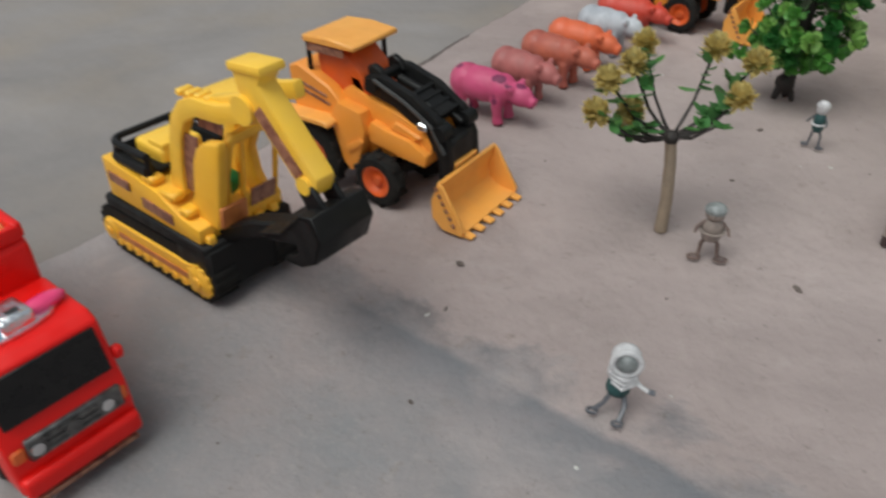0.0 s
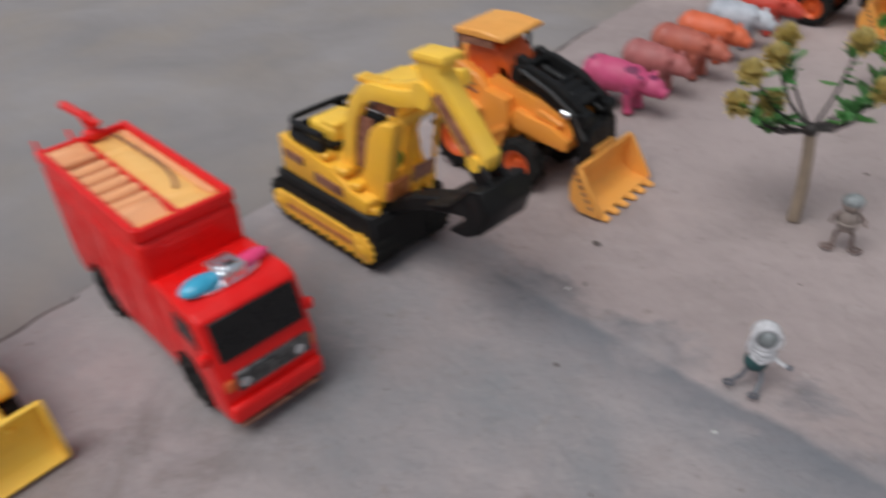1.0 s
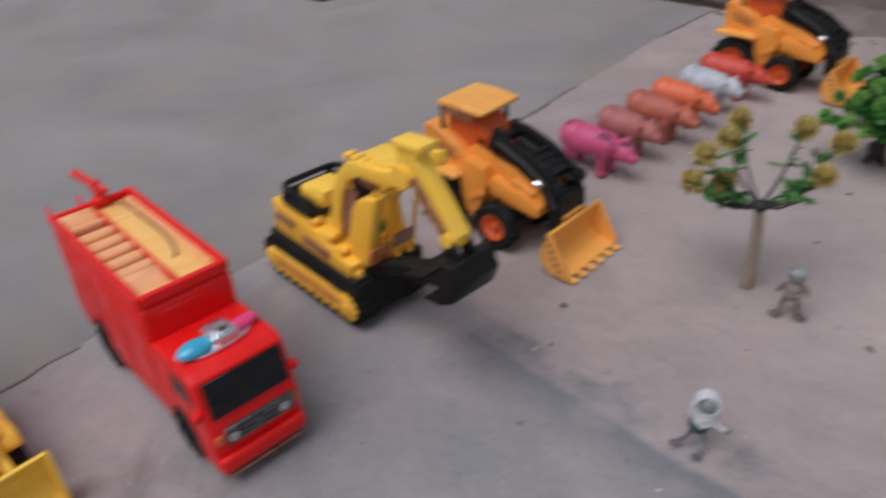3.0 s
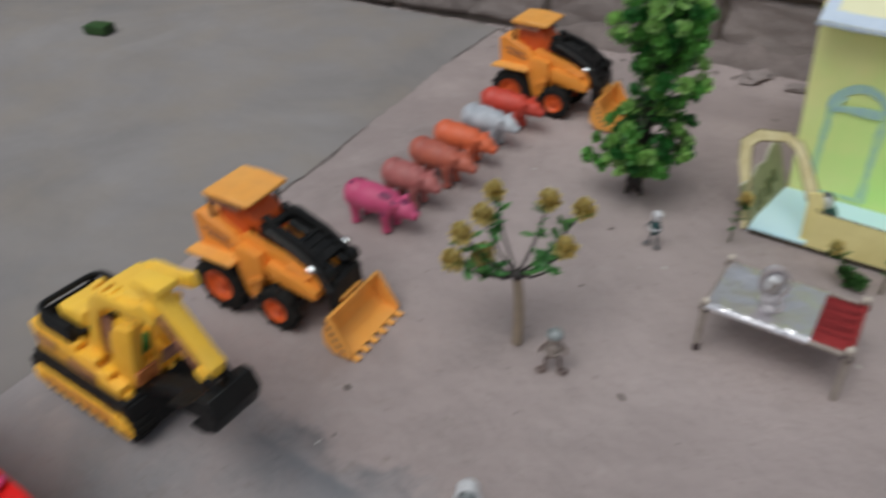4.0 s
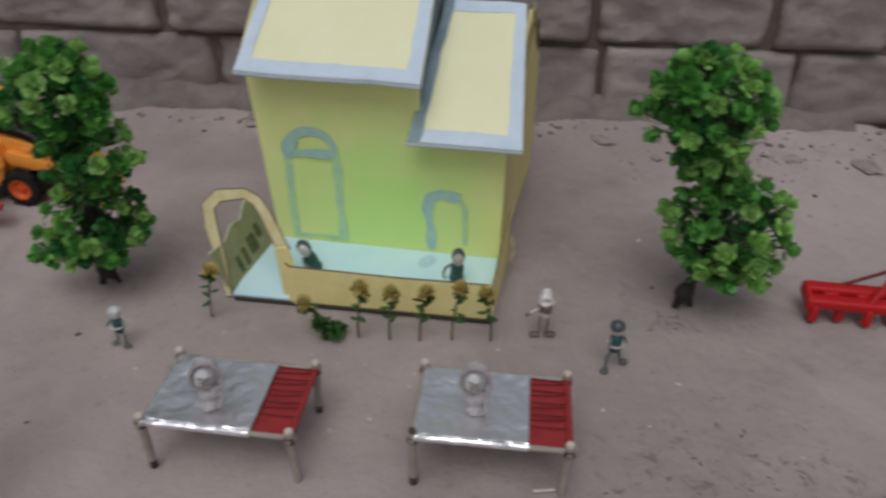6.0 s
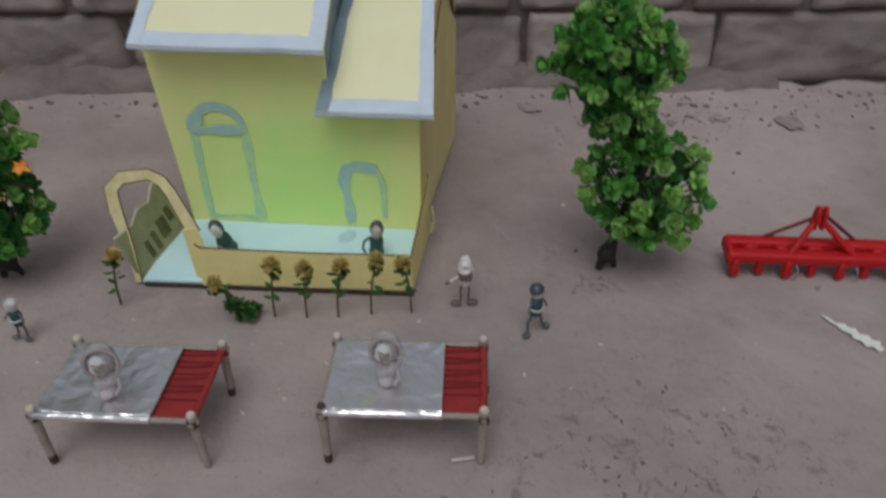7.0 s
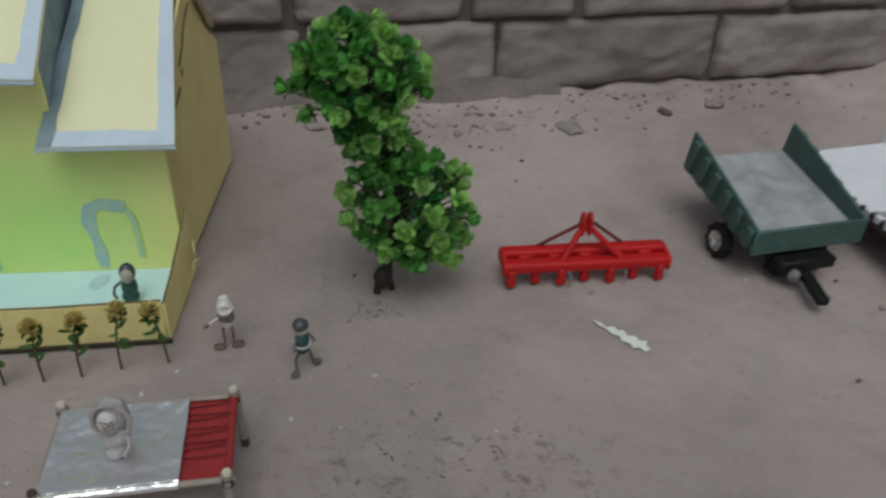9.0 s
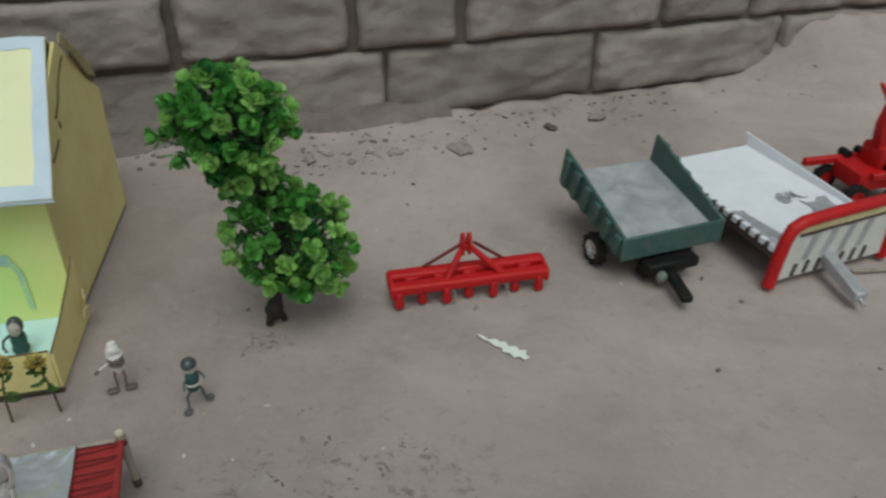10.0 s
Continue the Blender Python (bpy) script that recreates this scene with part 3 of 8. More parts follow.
def wheel(parent, x, y, z, r, w, rim_mat, out, rim_label="", lugs=18):
    """A tyre lying across the axle (y), with a dished rim on its outer side (out = -1 or 1) and lugs on the tread."""
    bm = bmesh.new()
    prof = [(r * 0.60, -w / 2), (r * 0.86, -w / 2), (r * 0.97, -w * 0.36), (r, 0), (r * 0.97, w * 0.36), (r * 0.86, w / 2), (r * 0.60, w / 2)]
    n = 28
    rings = [[bm.verts.new((q * math.cos(a), d, q * math.sin(a))) for q, d in prof] for a in (2 * math.pi * k / n for k in range(n))]
    for i in range(n):
        for k in range(len(prof) - 1):
            bm.faces.new((rings[i][k], rings[i][k + 1], rings[(i + 1) % n][k + 1], rings[(i + 1) % n][k]))
    tyre = part("tyre", bm, RUBBER, parent, "", pose(x, y, z))
    if (r, w) not in LUGS:
        bm = bmesh.new()
        box(bm, (0, 0, 0), (r * 0.08, w * 0.5, r * 0.15))
        LUGS[r, w] = mesh_of("tread_lug", bm, RUBBER)
    for k in range(lugs):
        a = 360 * k / lugs
        lug = new("tread_lug", LUGS[r, w])
        lug.parent = tyre
        lug.matrix_basis = pose(r * math.cos(radians(a)), (0.22 if k % 2 else -0.22) * w, -r * math.sin(radians(a)), 0, a, 0)
    bm = bmesh.new()
    rr = r * 0.60
    lathe(bm, [(q * rr, out * d * w) for q, d in ((0, 0.40), (0.26, 0.40), (0.32, 0.20), (0.60, 0.16), (0.80, 0.42), (0.98, 0.50), (1.02, 0.44), (1.0, -0.30), (0, -0.30))])
    rim = part("rim", bm, rim_mat, tyre, rim_label)
    return tyre


def build_loader(x, y, turn, label):
    t = thing("toy_loader", x, y, 0, turn, label, "toy loader", "toy wheel loaders")
    # body: sloping hood, waist, rear box and the skirts between the wheels
    bm = bmesh.new()
    prism(bm, [(-0.034, 0.018), (-0.010, 0.018), (0.008, 0.027), (0.0275, 0.0285), (0.0290, 0.0385), (0.0250, 0.0455), (0.0080, 0.0510), (-0.0100, 0.0555), (-0.022, 0.0600), (-0.036, 0.050)],
          -0.0138, 0.0138, 0.0012, 2)
    part("body", bm, ORANGE, t)
    bm = bmesh.new()
    prism(bm, [(-0.0585, 0.0410), (-0.0600, 0.0650), (-0.0530, 0.0675), (-0.0320, 0.0585), (-0.0230, 0.0500), (-0.0230, 0.0410)], -0.0190, 0.0190, 0.0010)
    part("rear_box", bm, ORANGE, t)
    for s in (-1, 1):
        bm = bmesh.new()
        prism(bm, [(-0.0310, 0.0440), (-0.0250, 0.0530), (-0.0100, 0.0500), (-0.0080, 0.0400), (-0.0105, 0.0310), (-0.0150, 0.0180), (-0.0195, 0.0150), (-0.0240, 0.0190), (-0.0285, 0.0340)], s * 0.0130, s * 0.0215, 0.0010, 2)
        skirt = part("skirt", bm, ORANGE, t, "angular side skirt between the wheels")
        bm = bmesh.new()
        prism(bm, [(-0.0205, 0.0300), (-0.0105, 0.0365), (-0.0085, 0.0345), (-0.0100, 0.0325), (-0.0195, 0.0265)], s * 0.0212, s * 0.0228, 0.0006, 2)
        part("ridge", bm, ORANGE, skirt)
        # broad fender shelf over the rear wheel, with a turned-down lip
        bm = bmesh.new()
        prism(bm, [(-0.0620, 0.0405), (-0.0620, 0.0432), (-0.0300, 0.0440), (-0.0265, 0.0425), (-0.0265, 0.0400), (-0.0300, 0.0408)], s * 0.0180, s * 0.0292, 0.0006)
        part("fender", bm, AMBER, t, "pale amber fender shelf")
        for k in range(2):
            bm = bmesh.new()
            box(bm, (-0.0430 + k * 0.0020, s * 0.0192, 0.0555 - k * 0.0042), (0.0190, 0.0008, 0.0014), (0, 14, 0))
            part("sticker_line", bm, STICKER_RED, t, "dark printed line")
        # cheek of the hood over the front wheel
        bm = bmesh.new()
        prism(bm, [(-0.0070, 0.0335), (0.0020, 0.0325), (0.0130, 0.0300), (0.0275, 0.0285), (0.0285, 0.0350), (0.0180, 0.0405), (0.0020, 0.0430), (-0.0060, 0.0455), (-0.0095, 0.0400)], s * 0.0130, s * 0.0185, 0.0012, 2)
        part("hood_cheek", bm, ORANGE, t)
        bm = bmesh.new()
        prism(bm, [(0.0040, 0.0430), (0.0200, 0.0395), (0.0240, 0.0425), (0.0080, 0.0478)], s * 0.0134, s * 0.0158, 0.0008)
        part("hood_rib", bm, ORANGE, t)
    # seat and dash
    bm = bmesh.new()
    prism(bm, [(-0.042, 0.050), (-0.045, 0.072), (-0.036, 0.077), (-0.024, 0.075), (-0.015, 0.066), (-0.012, 0.056), (-0.024, 0.052)], -0.012, 0.012, 0.002, 2)
    prism(bm, [(-0.022, 0.054), (-0.024, 0.066), (-0.016, 0.065), (-0.010, 0.055)], -0.012, 0.012, 0.0018, 2)
    part("seat", bm, RED_ORANGE, t, "red-orange seat block")
    # canopy with its posts
    bm = bmesh.new()
    prism(bm, [(-0.0485, 0.0795), (-0.0140, 0.0795), (-0.0140, 0.0822), (-0.031, 0.0840), (-0.0485, 0.083)], -0.0180, 0.0180, 0.0008)
    canopy = part("canopy", bm, AMBER, t, "flat amber canopy roof")
    for sx, sy in ((-0.0465, -0.0155), (-0.0465, 0.0155), (-0.022, 0.0155)):
        bm = bmesh.new()
        box(bm, (sx, sy, 0.070), (0.0022, 0.0022, 0.021), bev=0.0004)
        part("post", bm, BLACK, t)
    bm = bmesh.new()
    box(bm, (-0.034, -0.0165, 0.0770), (0.024, 0.0010, 0.0040))
    box(bm, (-0.0475, 0, 0.0770), (0.0010, 0.031, 0.0040))
    part("window_sticker", bm, STICKER_RED, t, "dark sticker under the canopy")
    # black lifting arms, cylinders and grille
    for s in (-1, 1):
        bm = bmesh.new()
        prism(bm, [(-0.014, 0.059), (-0.012, 0.067), (-0.002, 0.0685), (0.017, 0.0625), (0.0325, 0.0525), (0.0390, 0.040), (0.0400, 0.025), (0.034, 0.021),
                   (0.031, 0.034), (0.023, 0.044), (0.006, 0.054)], s * 0.0085, s * 0.0130, 0.001, 2)
        rod(bm, (-0.007, s * 0.007, 0.0635), (-0.007, s * 0.0150, 0.0635), 0.0038, n=14)
        rod(bm, (0.0335, s * 0.007, 0.0465), (0.0335, s * 0.0150, 0.0465), 0.0042, n=14)
        part("lift_arm", bm, BLACK, t, "glossy black lifting arm")
        bm = bmesh.new()
        rod(bm, (-0.004, s * 0.005, 0.0615), (0.017, s * 0.005, 0.0555), 0.0028, n=12)
        rod(bm, (0.017, s * 0.005, 0.0555), (0.0345, s * 0.005, 0.0465), 0.0018, n=10)
        part("cylinder", bm, BLACK, t)
        bm = bmesh.new()
        ly = -0.0145 if s < 0 else 0.0185
        rod(bm, (0.0230, ly, 0.0490), (0.0265, ly, 0.0485), 0.0027, 0.0022, n=14)
        ball(bm, (0.0265, ly, 0.0485), (0.0012, 0.0022, 0.0022), u=12, v=8)
        rod(bm, (0.0240, 0.010 * s, 0.0490), (0.0240, ly, 0.0490), 0.0009, n=8)
        part("headlight", bm, CHROME, t, "chromed headlight")
    bm = bmesh.new()
    box(bm, (0.020, 0, 0.0550), (0.020, 0.014, 0.006), (0, 24, 0), bev=0.001)
    part("grille", bm, BLACK, t, "black grille between the arms")
    for k in range(4):
        bm = bmesh.new()
        box(bm, (0.014 + k * 0.005, 0, 0.0605 - k * 0.0026), (0.002, 0.016, 0.003), (0, 24, 0))
        part("crossbar", bm, BLACK, t)
    bm = bmesh.new()
    box(bm, (-0.0065, 0, 0.0655), (0.005, 0.017, 0.005), bev=0.001)
    part("crossbar", bm, BLACK, t)
    bm = bmesh.new()
    box(bm, (0.034, 0, 0.030), (0.010, 0.020, 0.026), bev=0.0015)
    part("linkage", bm, BLACK, t, "black crossbars and linkage")
    for s in (-1, 1):
        bm = bmesh.new()
        tube(bm, [(-0.0050, s * 0.0145, 0.0665), (0.0140, s * 0.0147, 0.0590), (0.0290, s * 0.0145, 0.0500), (0.0370, s * 0.0145, 0.0370)], 0.0011, 8)
        part("hydraulic_pipe", bm, CHARCOAL, t, "grey moulded pipe along the arm")
        bm = bmesh.new()
        prism(bm, [(-0.0120, 0.0640), (-0.0130, 0.0705), (-0.0090, 0.0725), (-0.0040, 0.0700), (-0.0020, 0.0650)], s * 0.0060, s * 0.0100, 0.0008)
        part("arm_lug", bm, BLACK, t)
    bm = bmesh.new()
    rod(bm, (-0.001, -0.017, 0.0145), (-0.001, 0.017, 0.0145), 0.002, n=8)
    rod(bm, (-0.0445, -0.017, 0.0185), (-0.0445, 0.017, 0.0185), 0.002, n=8)
    box(bm, (-0.020, 0, 0.016), (0.050, 0.018, 0.008), bev=0.001)
    part("chassis", bm, BLACK, t)
    for s in (-1, 1):
        wheel(t, -0.001, s * 0.0195, 0.0147, 0.0147, 0.009, RED_ORANGE, s, "orange-red rim")
        wheel(t, -0.0445, s * 0.0200, 0.0190, 0.0190, 0.011, RED_ORANGE, s, "orange-red rim", 22)
    # bucket
    bm = bmesh.new()
    out = [(0.0545, 0.0012), (0.043, 0.0015), (0.0365, 0.007), (0.036, 0.016), (0.0405, 0.028)]
    inn = [(0.0425, 0.0275), (0.0385, 0.016), (0.039, 0.0085), (0.0445, 0.0042), (0.0550, 0.0030)]
    prism(bm, out + inn, -0.0255, 0.0255, 0.0003)
    for s in (-1, 1):
        prism(bm, [(0.0545, 0.0013), (0.043, 0.0017), (0.0368, 0.0072), (0.0363, 0.016), (0.0408, 0.0278), (0.0435, 0.026), (0.0560, 0.0052)], s * 0.0245, s * 0.0262, 0.0003)
    bucket = part("bucket", bm, AMBER, t, "orange digging bucket")
    for k in range(6):
        bm = bmesh.new()
        prism(bm, [(0.0525, 0.0030), (0.0595, 0.0016), (0.0595, 0.0006), (0.0525, 0.0006)], -0.0022, 0.0022, 0.0002)
        part("tooth", bm, AMBER, bucket, "", pose(0, -0.0225 + k * 0.009, 0))
    for s in (-1, 1):
        bm = bmesh.new()
        for k in range(6):
            box(bm, (0.0400 + k * 0.0020, s * 0.0266, 0.0245 - k * 0.0036), (0.0022, 0.0010, 0.0014), (0, 58, 0))
        part("edge_mark", bm, STICKER_RED, bucket, "dark serrated edge marks")
    bm = bmesh.new()
    prism(bm, [(0.030, 0.026), (0.040, 0.0275), (0.041, 0.031), (0.031, 0.030)], -0.010, 0.010, 0.0006)
    part("bracket", bm, AMBER, bucket)
    return t


build_loader(-0.2000, 0.3300, 0.0, "orange toy wheel loader with black arms and raised amber canopy")
build_loader(-0.1670, 0.6780, -2.0, "orange toy wheel loader parked behind the row of toy animals")


def build_excavator():
    t = thing("toy_excavator", -0.2425, 0.2260, 0, -4.0, "yellow toy tracked excavator with black tracks and bucket", "toy excavator")
    # crawler tracks
    for s in (-1, 1):
        bm = bmesh.new()
        n, r, half = 14, 0.0122, 0.0330
        loop = [(half + r * math.cos(a), r + r * math.sin(a)) for a in (-math.pi / 2 + math.pi * k / n for k in range(n + 1))]
        loop += [(-half + r * math.cos(a), r + r * math.sin(a)) for a in (math.pi / 2 + math.pi * k / n for k in range(n + 1))]
        prism(bm, loop, s * 0.0110, s * 0.0236, 0.0006)
        track = part("track", bm, RUBBER, t, "black rubber crawler track", pose(-0.003, 0, 0.0006))
        for k in range(-9, 10):
            for z in (0.0001, 2 * r - 0.0001):
                bm = bmesh.new()
                box(bm, (k * 0.0037, s * 0.0173, z), (0.0019, 0.0130, 0.0013))
                part("tread_bar", bm, RUBBER, track)
        for e in (-1, 1):
            for k in range(1, 8):
                a = radians(-90 + k * 22.5) if e > 0 else radians(90 + k * 22.5)
                bm = bmesh.new()
                box(bm, (e * half + r * math.cos(a), s * 0.0173, r + r * math.sin(a)), (0.0013, 0.0130, 0.0019), (0, -math.degrees(a), 0))
                part("tread_bar", bm, RUBBER, track)
        bm = bmesh.new()
        fr, fz = 0.0064, 0.0118
        prism(bm, [(half + 0.002 + fr * math.cos(a), fz + fr * math.sin(a)) for a in (-math.pi / 2 + math.pi * k / 8 for k in range(9))]
              + [(-half - 0.002 + fr * math.cos(a), fz + fr * math.sin(a)) for a in (math.pi / 2 + math.pi * k / 8 for k in range(9))],
              s * 0.0230, s * 0.0250, 0.0006)
        part("side_frame", bm, YELLOW, track, "yellow side frame")
        bm = bmesh.new()
        box(bm, (0, s * 0.0251, 0.0116), (0.0560, 0.0008, 0.0030))
        part("frame_groove", bm, STICKER_ORANGE, track, "dark brown groove along the frame")
        for k in range(-4, 5):
            bm = bmesh.new()
            rod(bm, (k * 0.0075, s * 0.0240, 0.0065), (k * 0.0075, s * 0.0256, 0.0065), 0.0024, 0.0021, n=12)
            part("roller", bm, YELLOW, track)
        for e in (-1, 1):
            bm = bmesh.new()
            big = 1.22 if e > 0 else 1.0
            lathe(bm, [(0, s * 0.0272), (0.0022 * big, s * 0.0270), (0.0024 * big, s * 0.0262), (0.0052 * big, s * 0.0260), (0.0062 * big, s * 0.0250), (0.0062 * big, s * 0.0234)], 18)
            for k in range(12 if e > 0 else 0):
                box(bm, (0.0078 * math.cos(k * math.pi / 6), s * 0.0246, 0.0078 * math.sin(k * math.pi / 6)), (0.0014, 0.0018, 0.0018), (0, -k * 30, 0), bev=0.0003)
            part("sprocket", bm, YELLOW, track, "", pose(e * (half + 0.002), 0, 0.0118))
    bm = bmesh.new()
    box(bm, (-0.002, 0, 0.0165), (0.066, 0.028, 0.014), bev=0.0015)
    rod(bm, (-0.002, 0, 0.020), (-0.002, 0, 0.031), 0.020, n=28)
    box(bm, (0.001, 0, 0.0288), (0.078, 0.0480, 0.0060), bev=0.0012)
    box(bm, (0.0290, 0, 0.0175), (0.0240, 0.0480, 0.0250), bev=0.002)
    part("undercarriage", bm, BLACK, t)
    # yellow platform
    bm = bmesh.new()
    prism(bm, [(-0.0330, 0.0325), (0.0360, 0.0310), (0.0370, 0.0390), (0.0240, 0.0410), (0.0100, 0.0480), (-0.0320, 0.0530)], -0.0225, 0.0225, 0.0014, 2)
    part("platform", bm, YELLOW, t)
    for x, z, sx in ((0.015, 0.0475, 0.011), (0.026, 0.0430, 0.007), (0.002, 0.0510, 0.009)):
        bm = bmesh.new()
        box(bm, (x, -0.0180, z), (sx, 0.0070, 0.0040), bev=0.001)
        part("step_block", bm, YELLOW, t)
    for k in range(5):
        bm = bmesh.new()
        box(bm, (0.0372, -0.018 + k * 0.0085, 0.0325), (0.0040, 0.0045, 0.0050), bev=0.0009)
        part("lug", bm, YELLOW, t)
    for c, s in (((-0.020, -0.0229, 0.0440), (0.016, 0.0008, 0.0045)), ((0.008, -0.0229, 0.0385), (0.022, 0.0008, 0.0050))):
        bm = bmesh.new()
        box(bm, c, s, (0, 4, 0))
        part("sticker", bm, STICKER_RED, t, "red-brown printed side sticker")
    # black rail tray at the rear with a yellow engine cover in it
    z0, z1 = 0.0515, 0.0612
    tray = bmesh.new()
    box(tray, (-0.012, 0, z0 + 0.001), (0.028, 0.036, 0.003), bev=0.0005)
    tray = part("rail_tray", tray, BLACK, t, "black rear rail tray")
    corner = 0.0065
    loop = [(0.003, -0.0190), (-0.0265 + corner, -0.0190)]
    loop += [(-0.0265 + corner - corner * math.sin(a), -0.0190 + corner - corner * math.cos(a)) for a in (math.pi / 8 * k for k in range(1, 5))]
    loop += [(x, -y) for x, y in reversed(loop)]
    for name, z, r in (("top_rail", z1, 0.0017), ("kick_board", z0 + 0.0030, 0.0030)):
        bm = bmesh.new()
        tube(bm, [(x, y, z) for x, y in loop], r, 8)
        part(name, bm, BLACK, tray)
    for k in (0, 1, 2, 4, 6, 7, 9, 10, 11):
        x, y = loop[k]
        bm = bmesh.new()
        rod(bm, (x, y, z0 + 0.001), (x, y, z1), 0.0014, n=8)
        part("rib", bm, BLACK, tray)
    bm = bmesh.new()
    box(bm, (-0.010, 0.0, 0.0565), (0.022, 0.022, 0.009), bev=0.003, seg=3)
    box(bm, (-0.005, -0.003, 0.0610), (0.012, 0.014, 0.004), bev=0.002, seg=2)
    part("engine_cover", bm, LEMON, t)
    # cab: two arched side frames set in from the platform edge
    for s, y in ((-1, -0.0110), (1, 0.0165)):
        bm = bmesh.new()
        outer = [(0.0100, 0.046), (0.0105, 0.068), (0.0130, 0.0815), (0.0190, 0.0890), (0.0280, 0.0920), (0.0440, 0.0930), (0.0560, 0.0960)]
        inner = [(0.0575, 0.0895), (0.0450, 0.0860), (0.0300, 0.0850), (0.0225, 0.0810), (0.0190, 0.0720), (0.0185, 0.0600), (0.0200, 0.046)]
        prism(bm, outer + inner, y, y + 0.0050, 0.0010, 2)
        part("cab_arch", bm, LEMON, t, "arched yellow cab frame")
        bm = bmesh.new()
        side_form = [(0.0185, 0.0655), (0.0270, 0.0740), (0.0430, 0.0775), (0.0435, 0.0735), (0.0320, 0.0705), (0.0290, 0.0600), (0.0330, 0.0500), (0.0400, 0.0420), (0.0380, 0.0380), (0.0240, 0.0420), (0.0200, 0.0550)]
        if s < 0:
            # the near side is one closed, smoothly rounded panel
            side_form = [(0.0275, 0.0500), (0.0280, 0.0660), (0.0300, 0.0715), (0.0350, 0.0760), (0.0440, 0.0780), (0.0452, 0.0740), (0.0445, 0.0420), (0.0430, 0.0370), (0.0230, 0.0395)]
        prism(bm, side_form, y - 0.0008, y + 0.0042, 0.0014, 3)
        part("cab_side", bm, YELLOW, t, "curved yellow side panel")
    bm = bmesh.new()
    prism(bm, [(-0.0064, 0.0395), (-0.0064, 0.0690), (-0.0060, 0.0760), (-0.0040, 0.0785), (0.0200, 0.0790), (0.0210, 0.0752), (-0.0030, 0.0740), (-0.0048, 0.0600), (-0.0030, 0.0395)], 0.0400, 0.0436, 0.0010, 2,
          m=Matrix(((0, 1, 0, 0), (1, 0, 0, 0), (0, 0, 1, 0), (0, 0, 0, 1))))
    part("front_panel", bm, YELLOW, t, "broad smooth yellow cab front")
    for y in (0.0022, 0.0195):
        bm = bmesh.new()
        box(bm, (0.0420, y, 0.0590), (0.0026, 0.0020, 0.0360), (0, -3, 0), bev=0.0006)
        part("window_post", bm, YELLOW, t)
    bm = bmesh.new()
    box(bm, (0.0425, 0.0055, 0.0450), (0.0030, 0.0260, 0.0070), bev=0.0006)
    part("window_sill", bm, YELLOW, t)
    bm = bmesh.new()
    box(bm, (0.0443, 0.0115, 0.0465), (0.0008, 0.0130, 0.0085))
    part("front_sticker", bm, STICKER_RED, t, "red-brown printed sticker")
    bm = bmesh.new()
    box(bm, (0.0290, 0.0053, 0.0880), (0.0250, 0.0245, 0.0040), (0, -3, 0), bev=0.0014, seg=2)
    roof_ = part("cab_roof", bm, LEMON, t)
    for k in range(4):
        bm = bmesh.new()
        box(bm, (0.0180 + k * 0.0060, -0.0060, 0.0912 + k * 0.0004), (0.0032, 0.0070, 0.0026), bev=0.0006)
        part("roof_lug", bm, LEMON, roof_)
    for c, s in (((0.0225, -0.0090, 0.0620), (0.0120, 0.0006, 0.0260)), ((0.0330, -0.0060, 0.0815), (0.0150, 0.0006, 0.0060))):
        bm = bmesh.new()
        box(bm, c, s)
        part("cab_sticker", bm, STICKER_RED, t, "red-brown sticker on the cab")
    bm = bmesh.new()
    ball(bm, (0.0290, 0.0040, 0.0490), (0.0060, 0.0066, 0.0060))
    box(bm, (0.0240, 0.0000, 0.0540), (0.0040, 0.0090, 0.0140), bev=0.0015)
    part("cab_seat", bm, GREEN_FIG, t, "green moulded seat in the cab")
    bm = bmesh.new()
    box(bm, (0.0455, -0.0050, 0.0440), (0.0020, 0.0135, 0.0095), (0, -8, 0), bev=0.0006)
    part("front_plate", bm, STICKER_ORANGE, t, "orange-brown printed plate")
    # boom, head and bucket
    by0, by1 = -0.0140, -0.0050
    bm = bmesh.new()
    prism(bm, [(0.0420, 0.0880), (0.0430, 0.0965), (0.0600, 0.1010), (0.0740, 0.1060), (0.0800, 0.1010), (0.0770, 0.0945), (0.0600, 0.0900)], by0 + 0.002, by1 - 0.001, 0.0014, 2)
    part("boom_foot", bm, LEMON, t)
    bm = bmesh.new()
    rod(bm, (0.0730, by0 - 0.0020, 0.1000), (0.0730, by1 + 0.0020, 0.1000), 0.0056, n=18)
    part("pivot", bm, LEMON, t)
    bm = bmesh.new()
    prism(bm, [(0.0680, 0.1160), (0.0700, 0.1065), (0.0965, 0.0762), (0.1050, 0.0756), (0.1066, 0.0826), (0.0822, 0.1105), (0.0866, 0.1168), (0.0780, 0.1158)],
          by0, by1, 0.0016, 2)
    boom = part("boom", bm, LEMON, t, "thick yellow boom arm")
    bm = bmesh.new()
    box(bm, (0.0772, (by0 + by1) / 2, 0.1160), (0.0185, 0.0118, 0.0036), (0, -4, 0), bev=0.0014, seg=2)
    part("boom_head", bm, LEMON, boom)
    for k in range(9):
        bm = bmesh.new()
        box(bm, (0.0870 + k * 0.0021, (by0 + by1) / 2, 0.1035 - k * 0.00235), (0.0011, 0.0080, 0.0006), (0, 45, 0), bev=0.0002)
        part("rung", bm, LEMON, boom)
